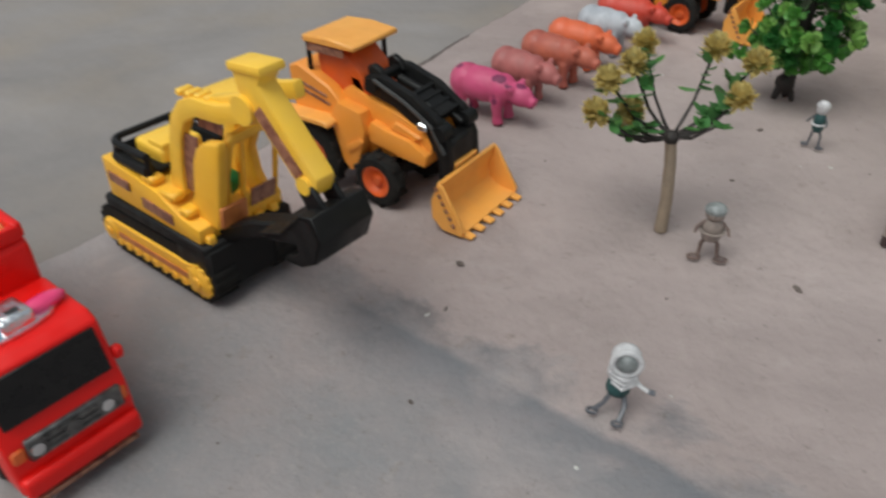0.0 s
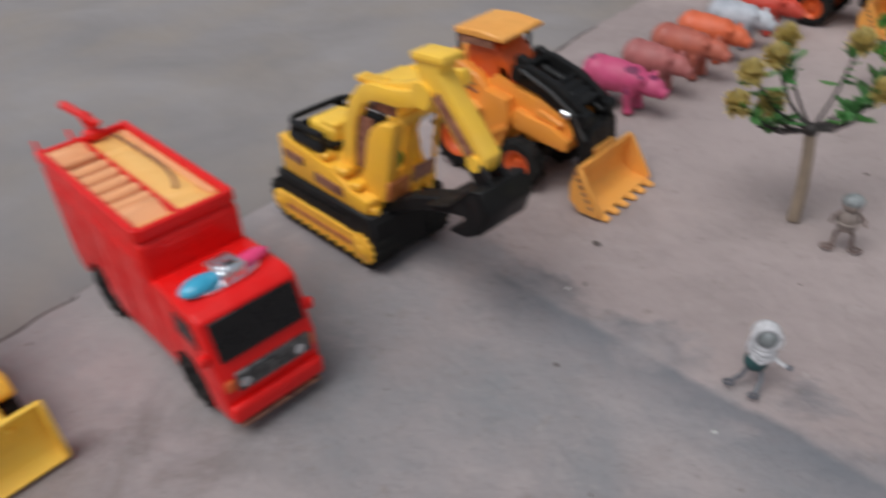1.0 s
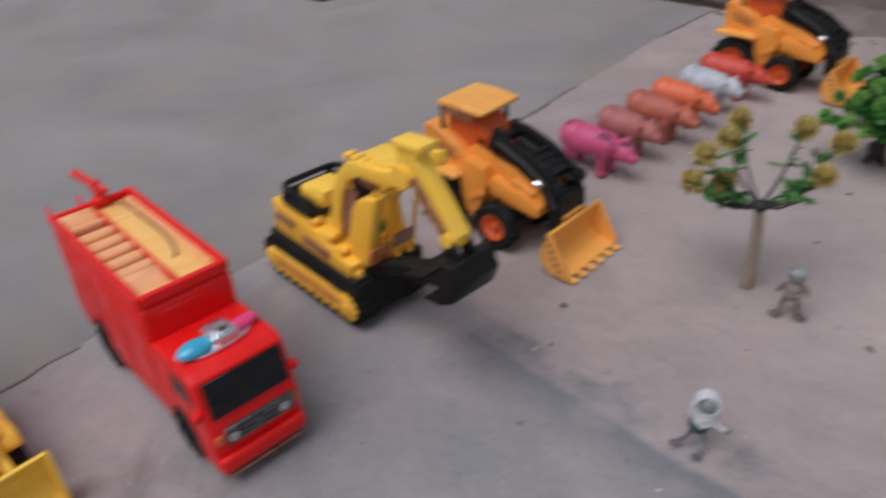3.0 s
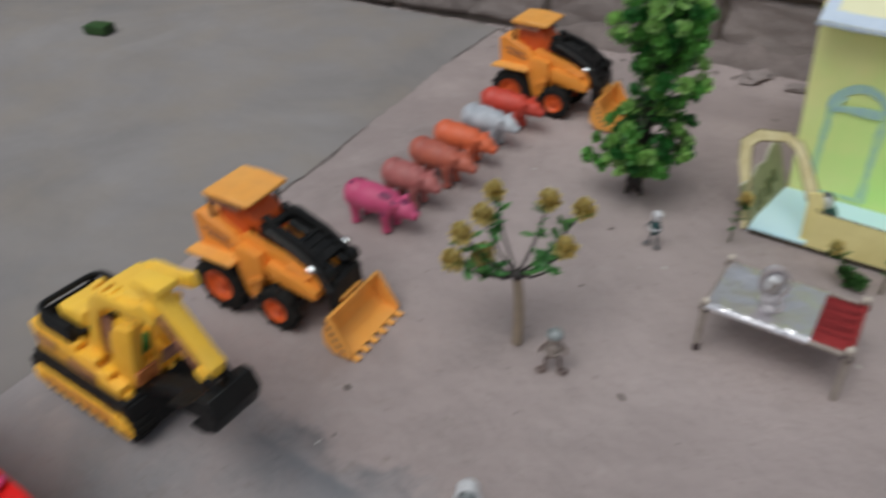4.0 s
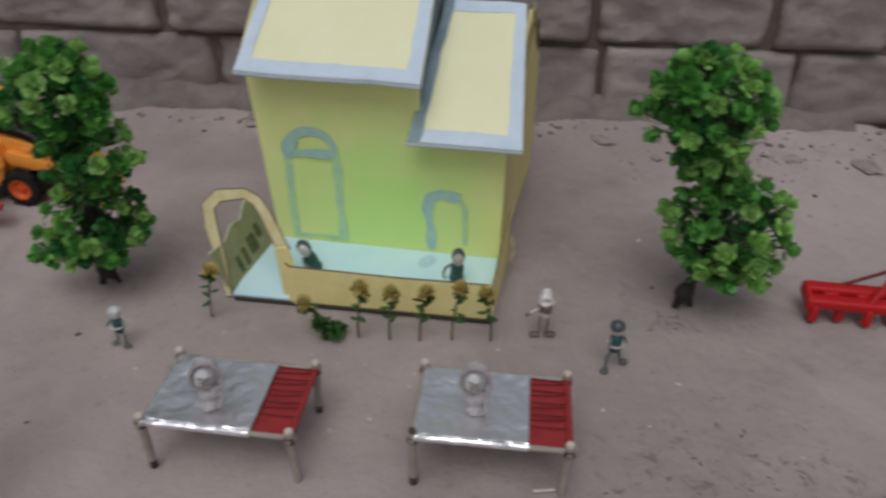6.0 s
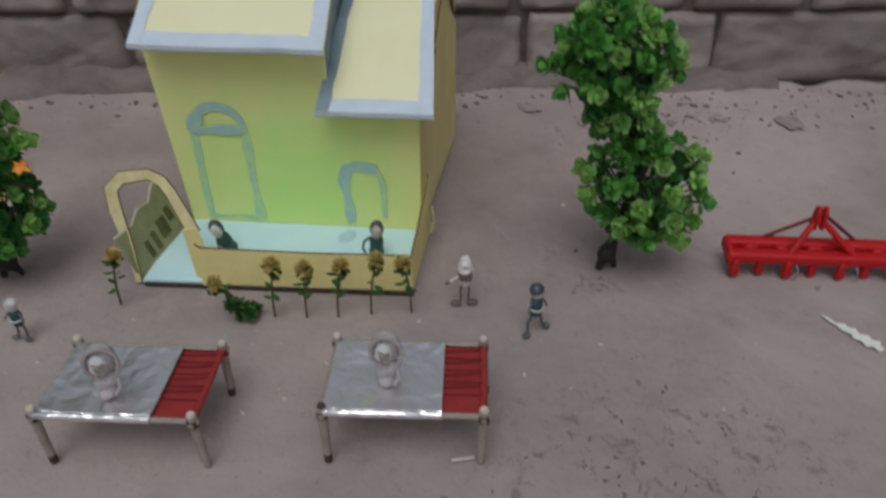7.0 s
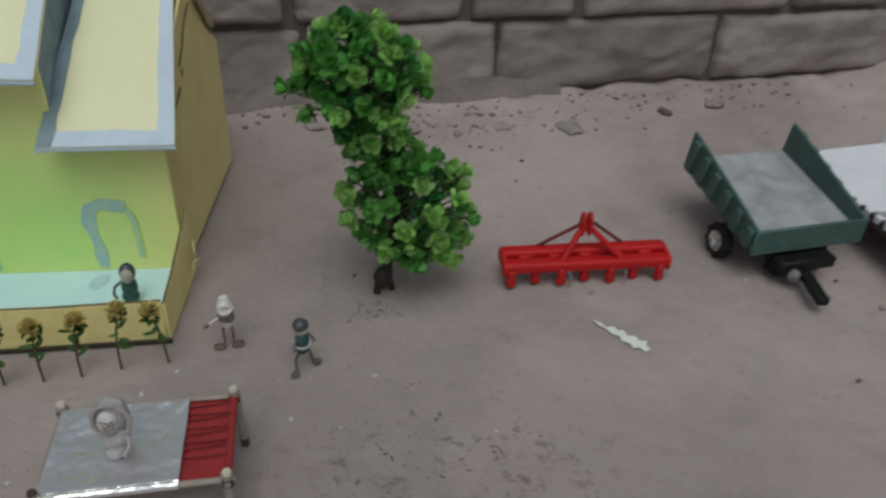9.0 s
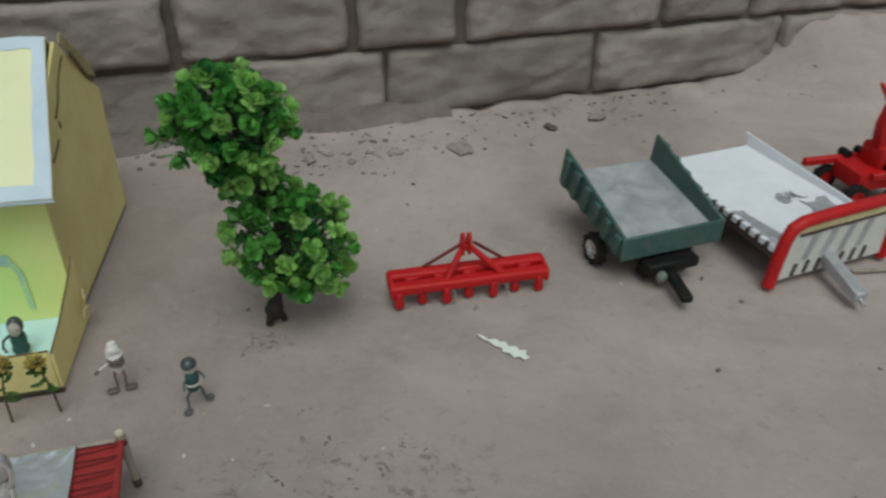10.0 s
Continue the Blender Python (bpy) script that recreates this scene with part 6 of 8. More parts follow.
def build_cot(x, y, turn, seed, label):
    t = thing("string_cot", x, y, 0, turn, label, "toy cot", "string cots by the house")
    a, b, h = 0.0375, 0.0240, 0.0335
    rng = random.Random(seed)
    for sx in (-1, 1):
        for sy in (-1, 1):
            bm = bmesh.new()
            top = Vector((sx * a, sy * b, h + 0.0030))
            foot = Vector((sx * (a + rng.uniform(-0.001, 0.002)), sy * (b + rng.uniform(-0.0015, 0.001)), 0.0))
            rod(bm, foot, top, 0.0019, 0.0024, n=12)
            leg = part("leg", bm, STICK, t)
            bm = bmesh.new()
            rod(bm, top - Vector((0, 0, 0.0004)), top + Vector((0, 0, 0.0014)), 0.0021, 0.0017, n=12)
            part("leg_end", bm, BINDING if sx < 0 and sy < 0 and seed == 8 else STICK_END, leg, "cut stick end")
            if sx < 0 or sy > 0:
                bm = bmesh.new()
                rod(bm, foot, foot.lerp(top, 0.14), 0.0020, 0.0021, n=10)
                part("foot_tip", bm, BINDING, leg, "dark worn foot")
            bm = bmesh.new()
            for k in range(4):
                rod(bm, top - Vector((0, 0, 0.0028 + k * 0.0010)), top - Vector((0, 0, 0.0037 + k * 0.0010)), 0.0029, 0.0028, n=10)
            part("binding", bm, BINDING if (sx < 0 or sy < 0) else THREAD, leg, "wound thread binding")
    for p, q in (((-a - 0.003, -b, h - 0.001), (a + 0.003, -b, h - 0.001)), ((-a - 0.003, b, h - 0.001), (a + 0.003, b, h - 0.001)),
                 ((-a, -b - 0.003, h - 0.0014), (-a, b + 0.003, h - 0.0014)), ((a, -b - 0.003, h - 0.0014), (a, b + 0.003, h - 0.0014))):
        bm = bmesh.new()
        rod(bm, p, q, 0.0015, n=10)
        part("rail", bm, STICK, t)
    bm = bmesh.new()
    tube(bm, [(a, -b * 0.86 + 1.86 * b * k / 16, h - 0.0010 + 0.0002 * (k % 2)) for k in range(17)], 0.0018, 8)
    part("rail_wrap", bm, CLOTH, t, "red thread wound along the end rail")
    # red string over cloth on the right part
    x0 = a * 0.48
    bm = bmesh.new()
    nx, ny = 10, 12
    g = [[bm.verts.new((x0 - 0.004 + (a - x0 + 0.004) * i / nx, -b + 2 * b * j / ny, h - 0.0012 - 0.0012 * math.sin(math.pi * i / nx) * math.sin(math.pi * j / ny))) for j in range(ny + 1)] for i in range(nx + 1)]
    for i in range(nx):
        for j in range(ny):
            bm.faces.new((g[i][j], g[i + 1][j], g[i + 1][j + 1], g[i][j + 1]))
    part("web", bm, CLOTH, t, "dark red woven web")
    for k in range(9):
        bm = bmesh.new()
        yy = -b * 0.45 + (1.42 * b - 0.001) * k / 8
        y2 = yy + (0.0013 if k % 2 else -0.0009) + rng.uniform(-0.0006, 0.0006)
        tube(bm, [(x0 - 0.003, yy, h - 0.0004), ((x0 + a) / 2, (yy + y2) / 2, h - 0.0003), (a, y2, h + 0.0005), (a + 0.0018, y2, h - 0.0010)], 0.00033, 6)
        part("string", bm, THREAD, t, "taut red thread")
    # foil sheet folded over the rails
    bm = bmesh.new()
    nx, ny = 46, 40
    rows = []
    for i in range(nx + 1):
        u = i / nx
        row = []
        for j in range(ny + 1):
            v = j / ny
            X = -a - 0.0005 + (x0 + a + 0.0005) * u
            Y = -b - 0.0018 + (2 * b + 0.0030) * v
            Z = h + 0.0009 - 0.0016 * math.sin(math.pi * u) * math.sin(math.pi * v)
            q = Vector((X * 60, Y * 60, seed))
            Z += 0.0007 * noise.noise(q) + 0.0005 * abs(noise.noise(q * 1.9)) + 0.00035 * noise.noise(q * 4.3)
            e = min(v, 1 - v) * 2 * b
            if e < 0.0022:
                Z -= (0.0022 - e) * 0.9
            if u < 0.02:
                Z -= 0.0015
            row.append(bm.verts.new((X, Y, Z)))
        rows.append(row)
    for i in range(nx):
        for j in range(ny):
            bm.faces.new((rows[i][j], rows[i + 1][j], rows[i + 1][j + 1], rows[i][j + 1]))
    foil = part("foil_sheet", bm, FOIL, t, "crinkled silver foil sheet")
    bm = bmesh.new()
    tube(bm, [(-a + 0.001 + (x0 + a - 0.001) * k / 14, -b - 0.0012 + 0.0003 * noise.noise(Vector((k * 0.7, seed, 0))), h + 0.0002) for k in range(15)], 0.0017, 8)
    part("foil_fold", bm, FOIL, foil, "bright rolled foil edge")
    return t


build_cot(0.0655, 0.4330, -4.0, 3, "stick cot with foil sheet and red string web")
build_cot(0.1985, 0.4330, -3.0, 8, "stick cot with foil sheet and red string web near the dolls")

# ---- wire and bead dolls: each one plain mesh ----
WIRE_GREY = material("grey_wire", (0.16, 0.16, 0.18), (0.10, 0.10, 0.11), rough=0.4, metal=0.3, scale=200.0)
WIRE_BROWN = material("brown_wire", (0.18, 0.12, 0.10), (0.12, 0.08, 0.07), rough=0.5, scale=200.0)
DOLL_WHITE = material("whitish_wrap", (0.56, 0.51, 0.48), (0.36, 0.30, 0.28), rough=0.7, scale=260.0, bump=0.4, bump_scale=900.0)
DOLL_CREAM = material("white_turban_cloth", (0.80, 0.74, 0.73), (0.64, 0.57, 0.56), rough=0.7, scale=240.0, bump=0.4, bump_scale=900.0)
DOLL_DARK = material("dark_bead", (0.035, 0.04, 0.05), (0.08, 0.085, 0.095), rough=0.35, scale=250.0)
DOLL_TEAL = material("dark_teal_wrap", (0.015, 0.055, 0.055), (0.03, 0.08, 0.08), rough=0.5, scale=260.0)
DOLL_MID = material("mottled_grey_bead", (0.30, 0.31, 0.31), (0.13, 0.14, 0.14), rough=0.4, scale=260.0)
DOLL_BROWN = material("brown_wrap", (0.32, 0.26, 0.23), (0.20, 0.16, 0.14), rough=0.7, scale=260.0, bump=0.3, bump_scale=900.0)
DOLL_PALE = material("pale_grey_shawl", (0.66, 0.64, 0.65), (0.48, 0.46, 0.47), rough=0.6, scale=200.0, bump=0.4, bump_scale=700.0)
DOLL_TAUPE = material("taupe_shawl", (0.46, 0.42, 0.43), (0.33, 0.29, 0.30), rough=0.6, scale=200.0, bump=0.4, bump_scale=700.0)


DOLL_HOOP = material("grey_mauve_cord", (0.43, 0.37, 0.37), (0.30, 0.25, 0.25), rough=0.7, scale=200.0, bump=0.4, bump_scale=700.0)


def foot_loop(bm, x, y, r, mi):
    tube(bm, [(x + r * math.cos(a), y + r * 0.7 * math.sin(a), 0.0008) for a in (2 * math.pi * k / 10 for k in range(10))], 0.0008, 5, mi)


def standing_doll(x, y, turn, top, shirt, cap, wire, hand, label, size=1.0, squat=1.0, stride=1.0):
    """A bead-headed wire doll: round cap, wrapped body, wire arms and legs ending in loops."""
    bm = bmesh.new()
    ball(bm, (0, 0, 0.0310), (0.0042, 0.0042, 0.0050), u=16, v=12, mi=1)
    ball(bm, (0, 0.0005, 0.0330), (0.0049, 0.0048, 0.0044), u=16, v=12, mi=2)
    ball(bm, (0, 0, 0.0215), (0.0046, 0.0040, 0.0070), u=16, v=12, mi=0)
    ball(bm, (0, 0, 0.0160), (0.0044, 0.0040, 0.0048), u=14, v=10, mi=0)
    for s in (-1, 1):
        tube(bm, [(s * 0.0018, 0, 0.014), (s * 0.0036 * stride, 0.0004, 0.009), (s * 0.0038 * stride, -0.0002, 0.004), (s * 0.0046 * stride, -0.0012, 0.0008)], 0.0010, 6, 3)
        foot_loop(bm, s * (0.0046 * stride + 0.0012), -0.0022, 0.0026, 3)
        out = hand if s < 0 else 0.0015
        tube(bm, [(s * 0.0035, 0, 0.0255), (s * (0.006 + out * 0.3), -0.001, 0.0215), (s * (0.0055 + out), -0.003, 0.0185)], 0.0008, 6, 3)
    tube(bm, [(0.0050 * math.cos(a), 0.0045 * math.sin(a), 0.0195 + 0.0008 * math.sin(a)) for a in (2 * math.pi * k / 14 for k in range(15))], 0.0008, 5, 1)
    bmesh.ops.scale(bm, vec=(size / squat, size / squat, size * squat), verts=bm.verts[:])
    single("wire_doll", bm, [shirt, top, cap, wire], pose(x, y, 0, 0, 0, turn), label, "doll", "wire dolls")


def wrapped_doll(x, y, turn):
    """A doll in a tall white wound turban, with a brown band and bare brown wire legs."""
    bm = bmesh.new()
    for px, pz, rx, rz in ((0.0, 0.0268, 0.0046, 0.0030), (-0.0016, 0.0302, 0.0034, 0.0032), (0.0020, 0.0306, 0.0032, 0.0034), (0.0004, 0.0338, 0.0034, 0.0028), (0.0012, 0.0366, 0.0021, 0.0020), (-0.0008, 0.0362, 0.0018, 0.0018)):
        ball(bm, (px, 0, pz), (rx, rx * 0.95, rz), u=18, v=14, mi=0)
    for z, r in ((0.0285, 0.0047), (0.0322, 0.0041), (0.0350, 0.0030)):
        tube(bm, [(r * math.cos(a) + 0.0003, r * 0.95 * math.sin(a), z + 0.0012 * math.sin(a + z * 900)) for a in (2 * math.pi * k / 16 for k in range(17))], 0.0007, 6, 0)
    roughen(bm, 0.0005, 420)
    ball(bm, (0, 0, 0.0228), (0.0042, 0.0040, 0.0034), u=14, v=10, mi=2)
    for z, r in ((0.0240, 0.0046), (0.0212, 0.0048)):
        tube(bm, [(r * math.cos(a), r * 0.92 * math.sin(a), z + 0.0006 * math.sin(a * 2)) for a in (2 * math.pi * k / 16 for k in range(17))], 0.0008, 5, 3)
    ball(bm, (0.0004, 0, 0.0172), (0.0034, 0.0032, 0.0042), u=14, v=10, mi=0)
    tube(bm, [(-0.0040, -0.0006, 0.0225), (-0.0090, -0.0014, 0.0205), (-0.0115, -0.0020, 0.0190)], 0.0007, 6, 0)
    tube(bm, [(-0.0108, -0.0018, 0.0194), (-0.0140, -0.0026, 0.0176)], 0.0011, 6, 3)
    for s, loop in ((-1, -0.0062), (1, 0.0052)):
        tube(bm, [(s * 0.0022, 0, 0.0150), (s * 0.0032, 0.0003, 0.0095), (s * 0.0026, 0, 0.0045), (s * 0.0030, -0.0006, 0.0010)], 0.0008, 6, 3)
        tube(bm, [(loop + 0.0034 * math.copysign(abs(math.cos(a)) ** 0.6, math.cos(a)), -0.0020 + 0.0022 * math.copysign(abs(math.sin(a)) ** 0.6, math.sin(a)), 0.0009) for a in (2 * math.pi * k / 16 for k in range(17))], 0.0008, 5, 3)
    bmesh.ops.scale(bm, vec=(0.86, 0.86, 0.90), verts=bm.verts[:])
    single("wire_doll", bm, [DOLL_CREAM, DOLL_WHITE, DOLL_BROWN, WIRE_BROWN], pose(x, y, 0, 0, 0, turn), "small whitish turbaned wire doll with brown wire legs", "doll", "wire dolls")


wrapped_doll(0.2310, 0.5300, 4)
standing_doll(0.2710, 0.5035, 35, DOLL_WHITE, DOLL_TEAL, DOLL_DARK, WIRE_GREY, 0.003, "small dark wire doll with grey wire legs", 0.90, 1.0, 1.55)
standing_doll(-0.0270, 0.5020, -15, DOLL_PALE, DOLL_TEAL, DOLL_PALE, WIRE_GREY, 0.003, "small dark and white wire doll beside the bushy tree", 0.76)
standing_doll(-0.0405, 0.3560, 20, DOLL_BROWN, DOLL_BROWN, DOLL_MID, WIRE_BROWN, 0.002, "small brown wire doll beside the flowering tree", 0.90, 0.86)


def hooded_doll(x, y, turn):
    """A doll in a pale hood with a dark round face, teal skirt and grey wire legs."""
    bm = bmesh.new()
    ball(bm, (0, 0.0006, 0.0300), (0.0064, 0.0054, 0.0066), u=18, v=14, mi=0)
    ball(bm, (0.0004, -0.0040, 0.0302), (0.0044, 0.0026, 0.0048), u=16, v=12, mi=2)
    tube(bm, [(0.0058 * math.cos(a), -0.0040, 0.0300 + 0.0062 * math.sin(a)) for a in (2 * math.pi * k / 18 for k in range(19))], 0.0014, 8, 0)
    ball(bm, (-0.0006, 0, 0.0215), (0.0062, 0.0052, 0.0058), u=16, v=12, mi=0)
    for k in range(3):
        tube(bm, [(-0.0058 + 0.0006 * k, -0.0030, 0.0235 - k * 0.0026), (0.0, -0.0056, 0.0215 - k * 0.0026), (0.0056, -0.0030, 0.0225 - k * 0.0020)], 0.0009, 6, 0)
    ball(bm, (-0.0008, 0, 0.0130), (0.0054, 0.0048, 0.0056), u=16, v=12, mi=1)
    tube(bm, [(0.0046, -0.001, 0.0195), (0.0084, -0.003, 0.0170), (0.0120, -0.005, 0.0165)], 0.0010, 6, 0)
    tube(bm, [(0.0112, -0.0046, 0.0166), (0.0138, -0.0054, 0.0168)], 0.0013, 6, 3)
    tube(bm, [(-0.0032, -0.001, 0.0105), (-0.0058, -0.003, 0.0052), (-0.0096, -0.0040, 0.0012)], 0.0012, 6, 3)
    tube(bm, [(0.0022, -0.001, 0.0095), (0.0030, -0.004, 0.0050), (0.0010, -0.0090, 0.0011)], 0.0012, 6, 3)
    foot_loop(bm, -0.0104, -0.0046, 0.0022, 3)
    foot_loop(bm, 0.0004, -0.0106, 0.0022, 3)
    bmesh.ops.scale(bm, vec=(0.84, 0.84, 0.80), verts=bm.verts[:])
    single("wire_doll", bm, [DOLL_PALE, DOLL_TEAL, DOLL_MID, WIRE_GREY], pose(x, y, 0.0006, 0, 0, turn) @ Matrix.Shear("XY", 4, (0.12, 0.05)), "wire doll in a pale hood with dark teal skirt", "doll", "wire dolls")


hooded_doll(-0.0353, 0.2421, 25)


def yard_doll(x, y, turn, lean, shirt, wire_arm, label):
    bm = bmesh.new()
    ball(bm, (0, 0, 0.0215), (0.0046, 0.0046, 0.0062), u=16, v=12, mi=1)
    ball(bm, (0, -0.0036, 0.0210), (0.0036, 0.0018, 0.0050), u=12, v=8, mi=0)
    ball(bm, (0, 0, 0.0110), (0.0046, 0.0044, 0.0080), u=16, v=12, mi=2)
    ball(bm, (0, 0, 0.0045), (0.0050, 0.0048, 0.0045), u=14, v=10, mi=2)
    tube(bm, [(-0.0040, 0, 0.0150), (-0.0080, -0.001, 0.0120), (-0.0090, -0.001, 0.0070), (-0.0075, -0.002, 0.0040)] if wire_arm else
         [(-0.0035, -0.001, 0.0150), (-0.0050, -0.003, 0.0100), (-0.0020, -0.005, 0.0070)], 0.0009, 6, 3)
    bmesh.ops.rotate(bm, cent=(0, 0, 0), matrix=Matrix.Rotation(radians(lean), 3, "Y"), verts=bm.verts[:])
    low = min(v.co.z for v in bm.verts)
    bmesh.ops.translate(bm, vec=(0, 0, -low), verts=bm.verts[:])
    single("wire_doll", bm, [shirt, DOLL_DARK, DOLL_TEAL, WIRE_GREY], pose(x, y, 0.0038, 0, 0, turn), label, "doll", "wire dolls")


yard_doll(0.0790, 0.5800, 10, -22, DOLL_PALE, False, "leaning dark doll with grey face in the yard")
yard_doll(0.1745, 0.5740, 0, 3, DOLL_WHITE, True, "small dark doll with a curved wire arm in the yard")


def seated_doll(x, y, turn, label):
    """A doll wrapped in a pale shawl, sitting on the foil sheet."""
    bm = bmesh.new()
    ball(bm, (0, 0.001, 0.0165), (0.0072, 0.0060, 0.0088), u=18, v=14, mi=0)
    ball(bm, (-0.0004, -0.0040, 0.0165), (0.0044, 0.0028, 0.0058), u=16, v=12, mi=2)
    tube(bm, [(0.0074 * math.cos(a) + 0.0008, -0.0036, 0.0165 + 0.0100 * math.sin(a)) for a in (2 * math.pi * k / 20 for k in range(21))], 0.0011, 6, 1)
    for k in range(4):
        tube(bm, [(-0.0030 + 0.0012 * math.sin(k), -0.0064, 0.0196 - k * 0.0021), (-0.0004 + 0.001 * math.cos(2 * k), -0.0072, 0.0186 - k * 0.0021), (0.0026, -0.0064, 0.0194 - k * 0.0021)], 0.00050, 5, 3)
    ball(bm, (0.0006, -0.002, 0.0060), (0.0058, 0.0060, 0.0062), u=16, v=12, mi=0)
    ball(bm, (0.0010, -0.0070, 0.0024), (0.0042, 0.0046, 0.0024), u=14, v=10, mi=0)
    tube(bm, [(0.0055, -0.002, 0.008), (0.0070, -0.007, 0.005), (0.0050, -0.011, 0.003)], 0.0010, 6, 1)
    roughen(bm, 0.0005, 260)
    single("seated_doll", bm, [DOLL_TAUPE, DOLL_HOOP, DOLL_PALE, DOLL_BROWN], pose(x, y, 0.0337, 0, 0, turn), label, "doll", "dolls seated on the cots")


seated_doll(0.0560, 0.4290, 12, "taupe shawl-wrapped doll sitting on the foil")
seated_doll(0.1890, 0.4350, -6, "taupe shawl-wrapped doll sitting on the foil sheet")

# ---- toy farm animals: each one plain mesh ----
BEASTS = [
    (-0.2170, 0.4335, -2, 1.0, "pig", (0.60, 0.085, 0.205), (0.46, 0.045, 0.13), "bright pink toy pig with dark spots"),
    (-0.2130, 0.4700, -4, 0.82, "cow", (0.46, 0.14, 0.13), (0.29, 0.080, 0.075), "salmon-brown toy farm animal in the row"),
    (-0.2090, 0.5095, -5, 0.98, "cow", (0.52, 0.13, 0.075), (0.30, 0.065, 0.05), "reddish-brown toy farm animal in the row"),
    (-0.2090, 0.5470, -2, 0.92, "pig", (0.70, 0.14, 0.05), (0.62, 0.11, 0.04), "orange toy farm animal in the row"),
    (-0.2045, 0.5840, -3, 0.86, "cow", (0.60, 0.61, 0.65), (0.26, 0.27, 0.31), "silvery white toy farm animal in the row"),
    (-0.2030, 0.6225, -2, 0.98, "cow", (0.60, 0.055, 0.03), (0.50, 0.045, 0.028), "orange-red toy farm animal in the row"),
]


def build_beast(x, y, turn, size, form, a, b, label, k):
    mat = material("toy_animal_paint", a, b, rough=0.45, scale=70.0, dust=0.12, bump=0.1)
    bm = bmesh.new()
    up = 0.0180 if form == "pig" else 0.0188
    ball(bm, (-0.004, 0, up), (0.0170, 0.0092, 0.0092), u=20, v=14)
    ball(bm, (-0.013, 0, up), (0.0088, 0.0094, 0.0096), u=16, v=12)
    ball(bm, (0.008, 0, up), (0.0080, 0.0080, 0.0085), u=16, v=12)
    head = (0.0185, 0, up + (-0.001 if form == "pig" else 0.0))
    ball(bm, head, (0.0075, 0.0058, 0.0058), rot=(0, 15, 0), u=16, v=12)
    rod(bm, (0.0225, 0, head[2] - 0.0015), (0.0275, 0, head[2] - 0.003), 0.0038, 0.0032, n=14)
    for s in (-1, 1):
        ball(bm, (0.0165, s * 0.0055, head[2] + 0.0042), (0.0018, 0.0024, 0.0028), rot=(s * -30, 0, 0), u=10, v=8)
        for lx in (-0.0130, 0.0085):
            rod(bm, (lx, s * 0.0050, up - 0.004), (lx + 0.0005, s * 0.0052, 0.0012), 0.0034, 0.0021, n=12)
            rod(bm, (lx + 0.0005, s * 0.0052, 0.0030), (lx + 0.0010, s * 0.0052, 0.0), 0.0028, 0.0030, n=12)
    tube(bm, [(-0.0205, 0, up + 0.004), (-0.0230, 0.001, up + 0.002), (-0.0228, 0.002, up - 0.003)], 0.0009, 6)
    me = mesh_of("toy_animal", bm, mat)
    ob = new("toy_animal", me)
    ob.matrix_basis = pose(x + 0.005, y, 0, 0, 0, turn) @ Matrix.Diagonal((1.28 * size, 1.25, 1.2, 1))
    rm = ob.modifiers.new("fuse", "REMESH")
    rm.mode, rm.voxel_size, rm.use_smooth_shade = "VOXEL", 0.0009, True
    sm = ob.modifiers.new("soften", "SMOOTH")
    sm.factor, sm.iterations = 0.5, 4
    tagged(ob, label, "toy animal", "row of toy farm animals")
    if k == 0:
        n, l = mat.node_tree.nodes, mat.node_tree.links
        p = n["Principled BSDF"]
        base = p.inputs["Base Color"].links[0].from_socket
        co = next(q for q in n if q.bl_idname == "ShaderNodeTexCoord")
        v, r, mx = n.new("ShaderNodeTexVoronoi"), n.new("ShaderNodeMapRange"), n.new("ShaderNodeMix")
        v.inputs["Scale"].default_value = 125.0
        l.new(co.outputs["Object"], v.inputs["Vector"])
        r.inputs[1].default_value, r.inputs[2].default_value = 0.36, 0.30
        l.new(v.outputs["Distance"], r.inputs[0])
        mx.data_type = "RGBA"
        mx.inputs[7].default_value = (0.17, 0.018, 0.07, 1)
        l.new(r.outputs[0], mx.inputs[0])
        l.new(base, mx.inputs[6])
        l.new(mx.outputs[2], p.inputs["Base Color"])


for k, row in enumerate(BEASTS):
    build_beast(*row, k)


# ---- plastic plants ----
def leaf_material(name, a, b, rough=0.4, low=0.5, high=1.5, thin=0.35):
    m = material(name, a, b, rough=rough, scale=50.0, spec=0.5)
    n, l = m.node_tree.nodes, m.node_tree.links
    p = n["Principled BSDF"]
    base = p.inputs["Base Color"].links[0].from_socket
    geo, hsv, rng = n.new("ShaderNodeNewGeometry"), n.new("ShaderNodeHueSaturation"), n.new("ShaderNodeMapRange")
    rng.inputs[3].default_value, rng.inputs[4].default_value = low, high
    l.new(geo.outputs["Random Per Island"], rng.inputs[0])
    l.new(rng.outputs[0], hsv.inputs["Value"])
    l.new(base, hsv.inputs["Color"])
    l.new(hsv.outputs[0], p.inputs["Base Color"])
    back, mix = n.new("ShaderNodeBsdfTranslucent"), n.new("ShaderNodeMixShader")
    mix.inputs[0].default_value = thin
    l.new(hsv.outputs[0], back.inputs["Color"])
    l.new(p.outputs[0], mix.inputs[1])
    l.new(back.outputs[0], mix.inputs[2])
    l.new(mix.outputs[0], n["Material Output"].inputs["Surface"])
    return m


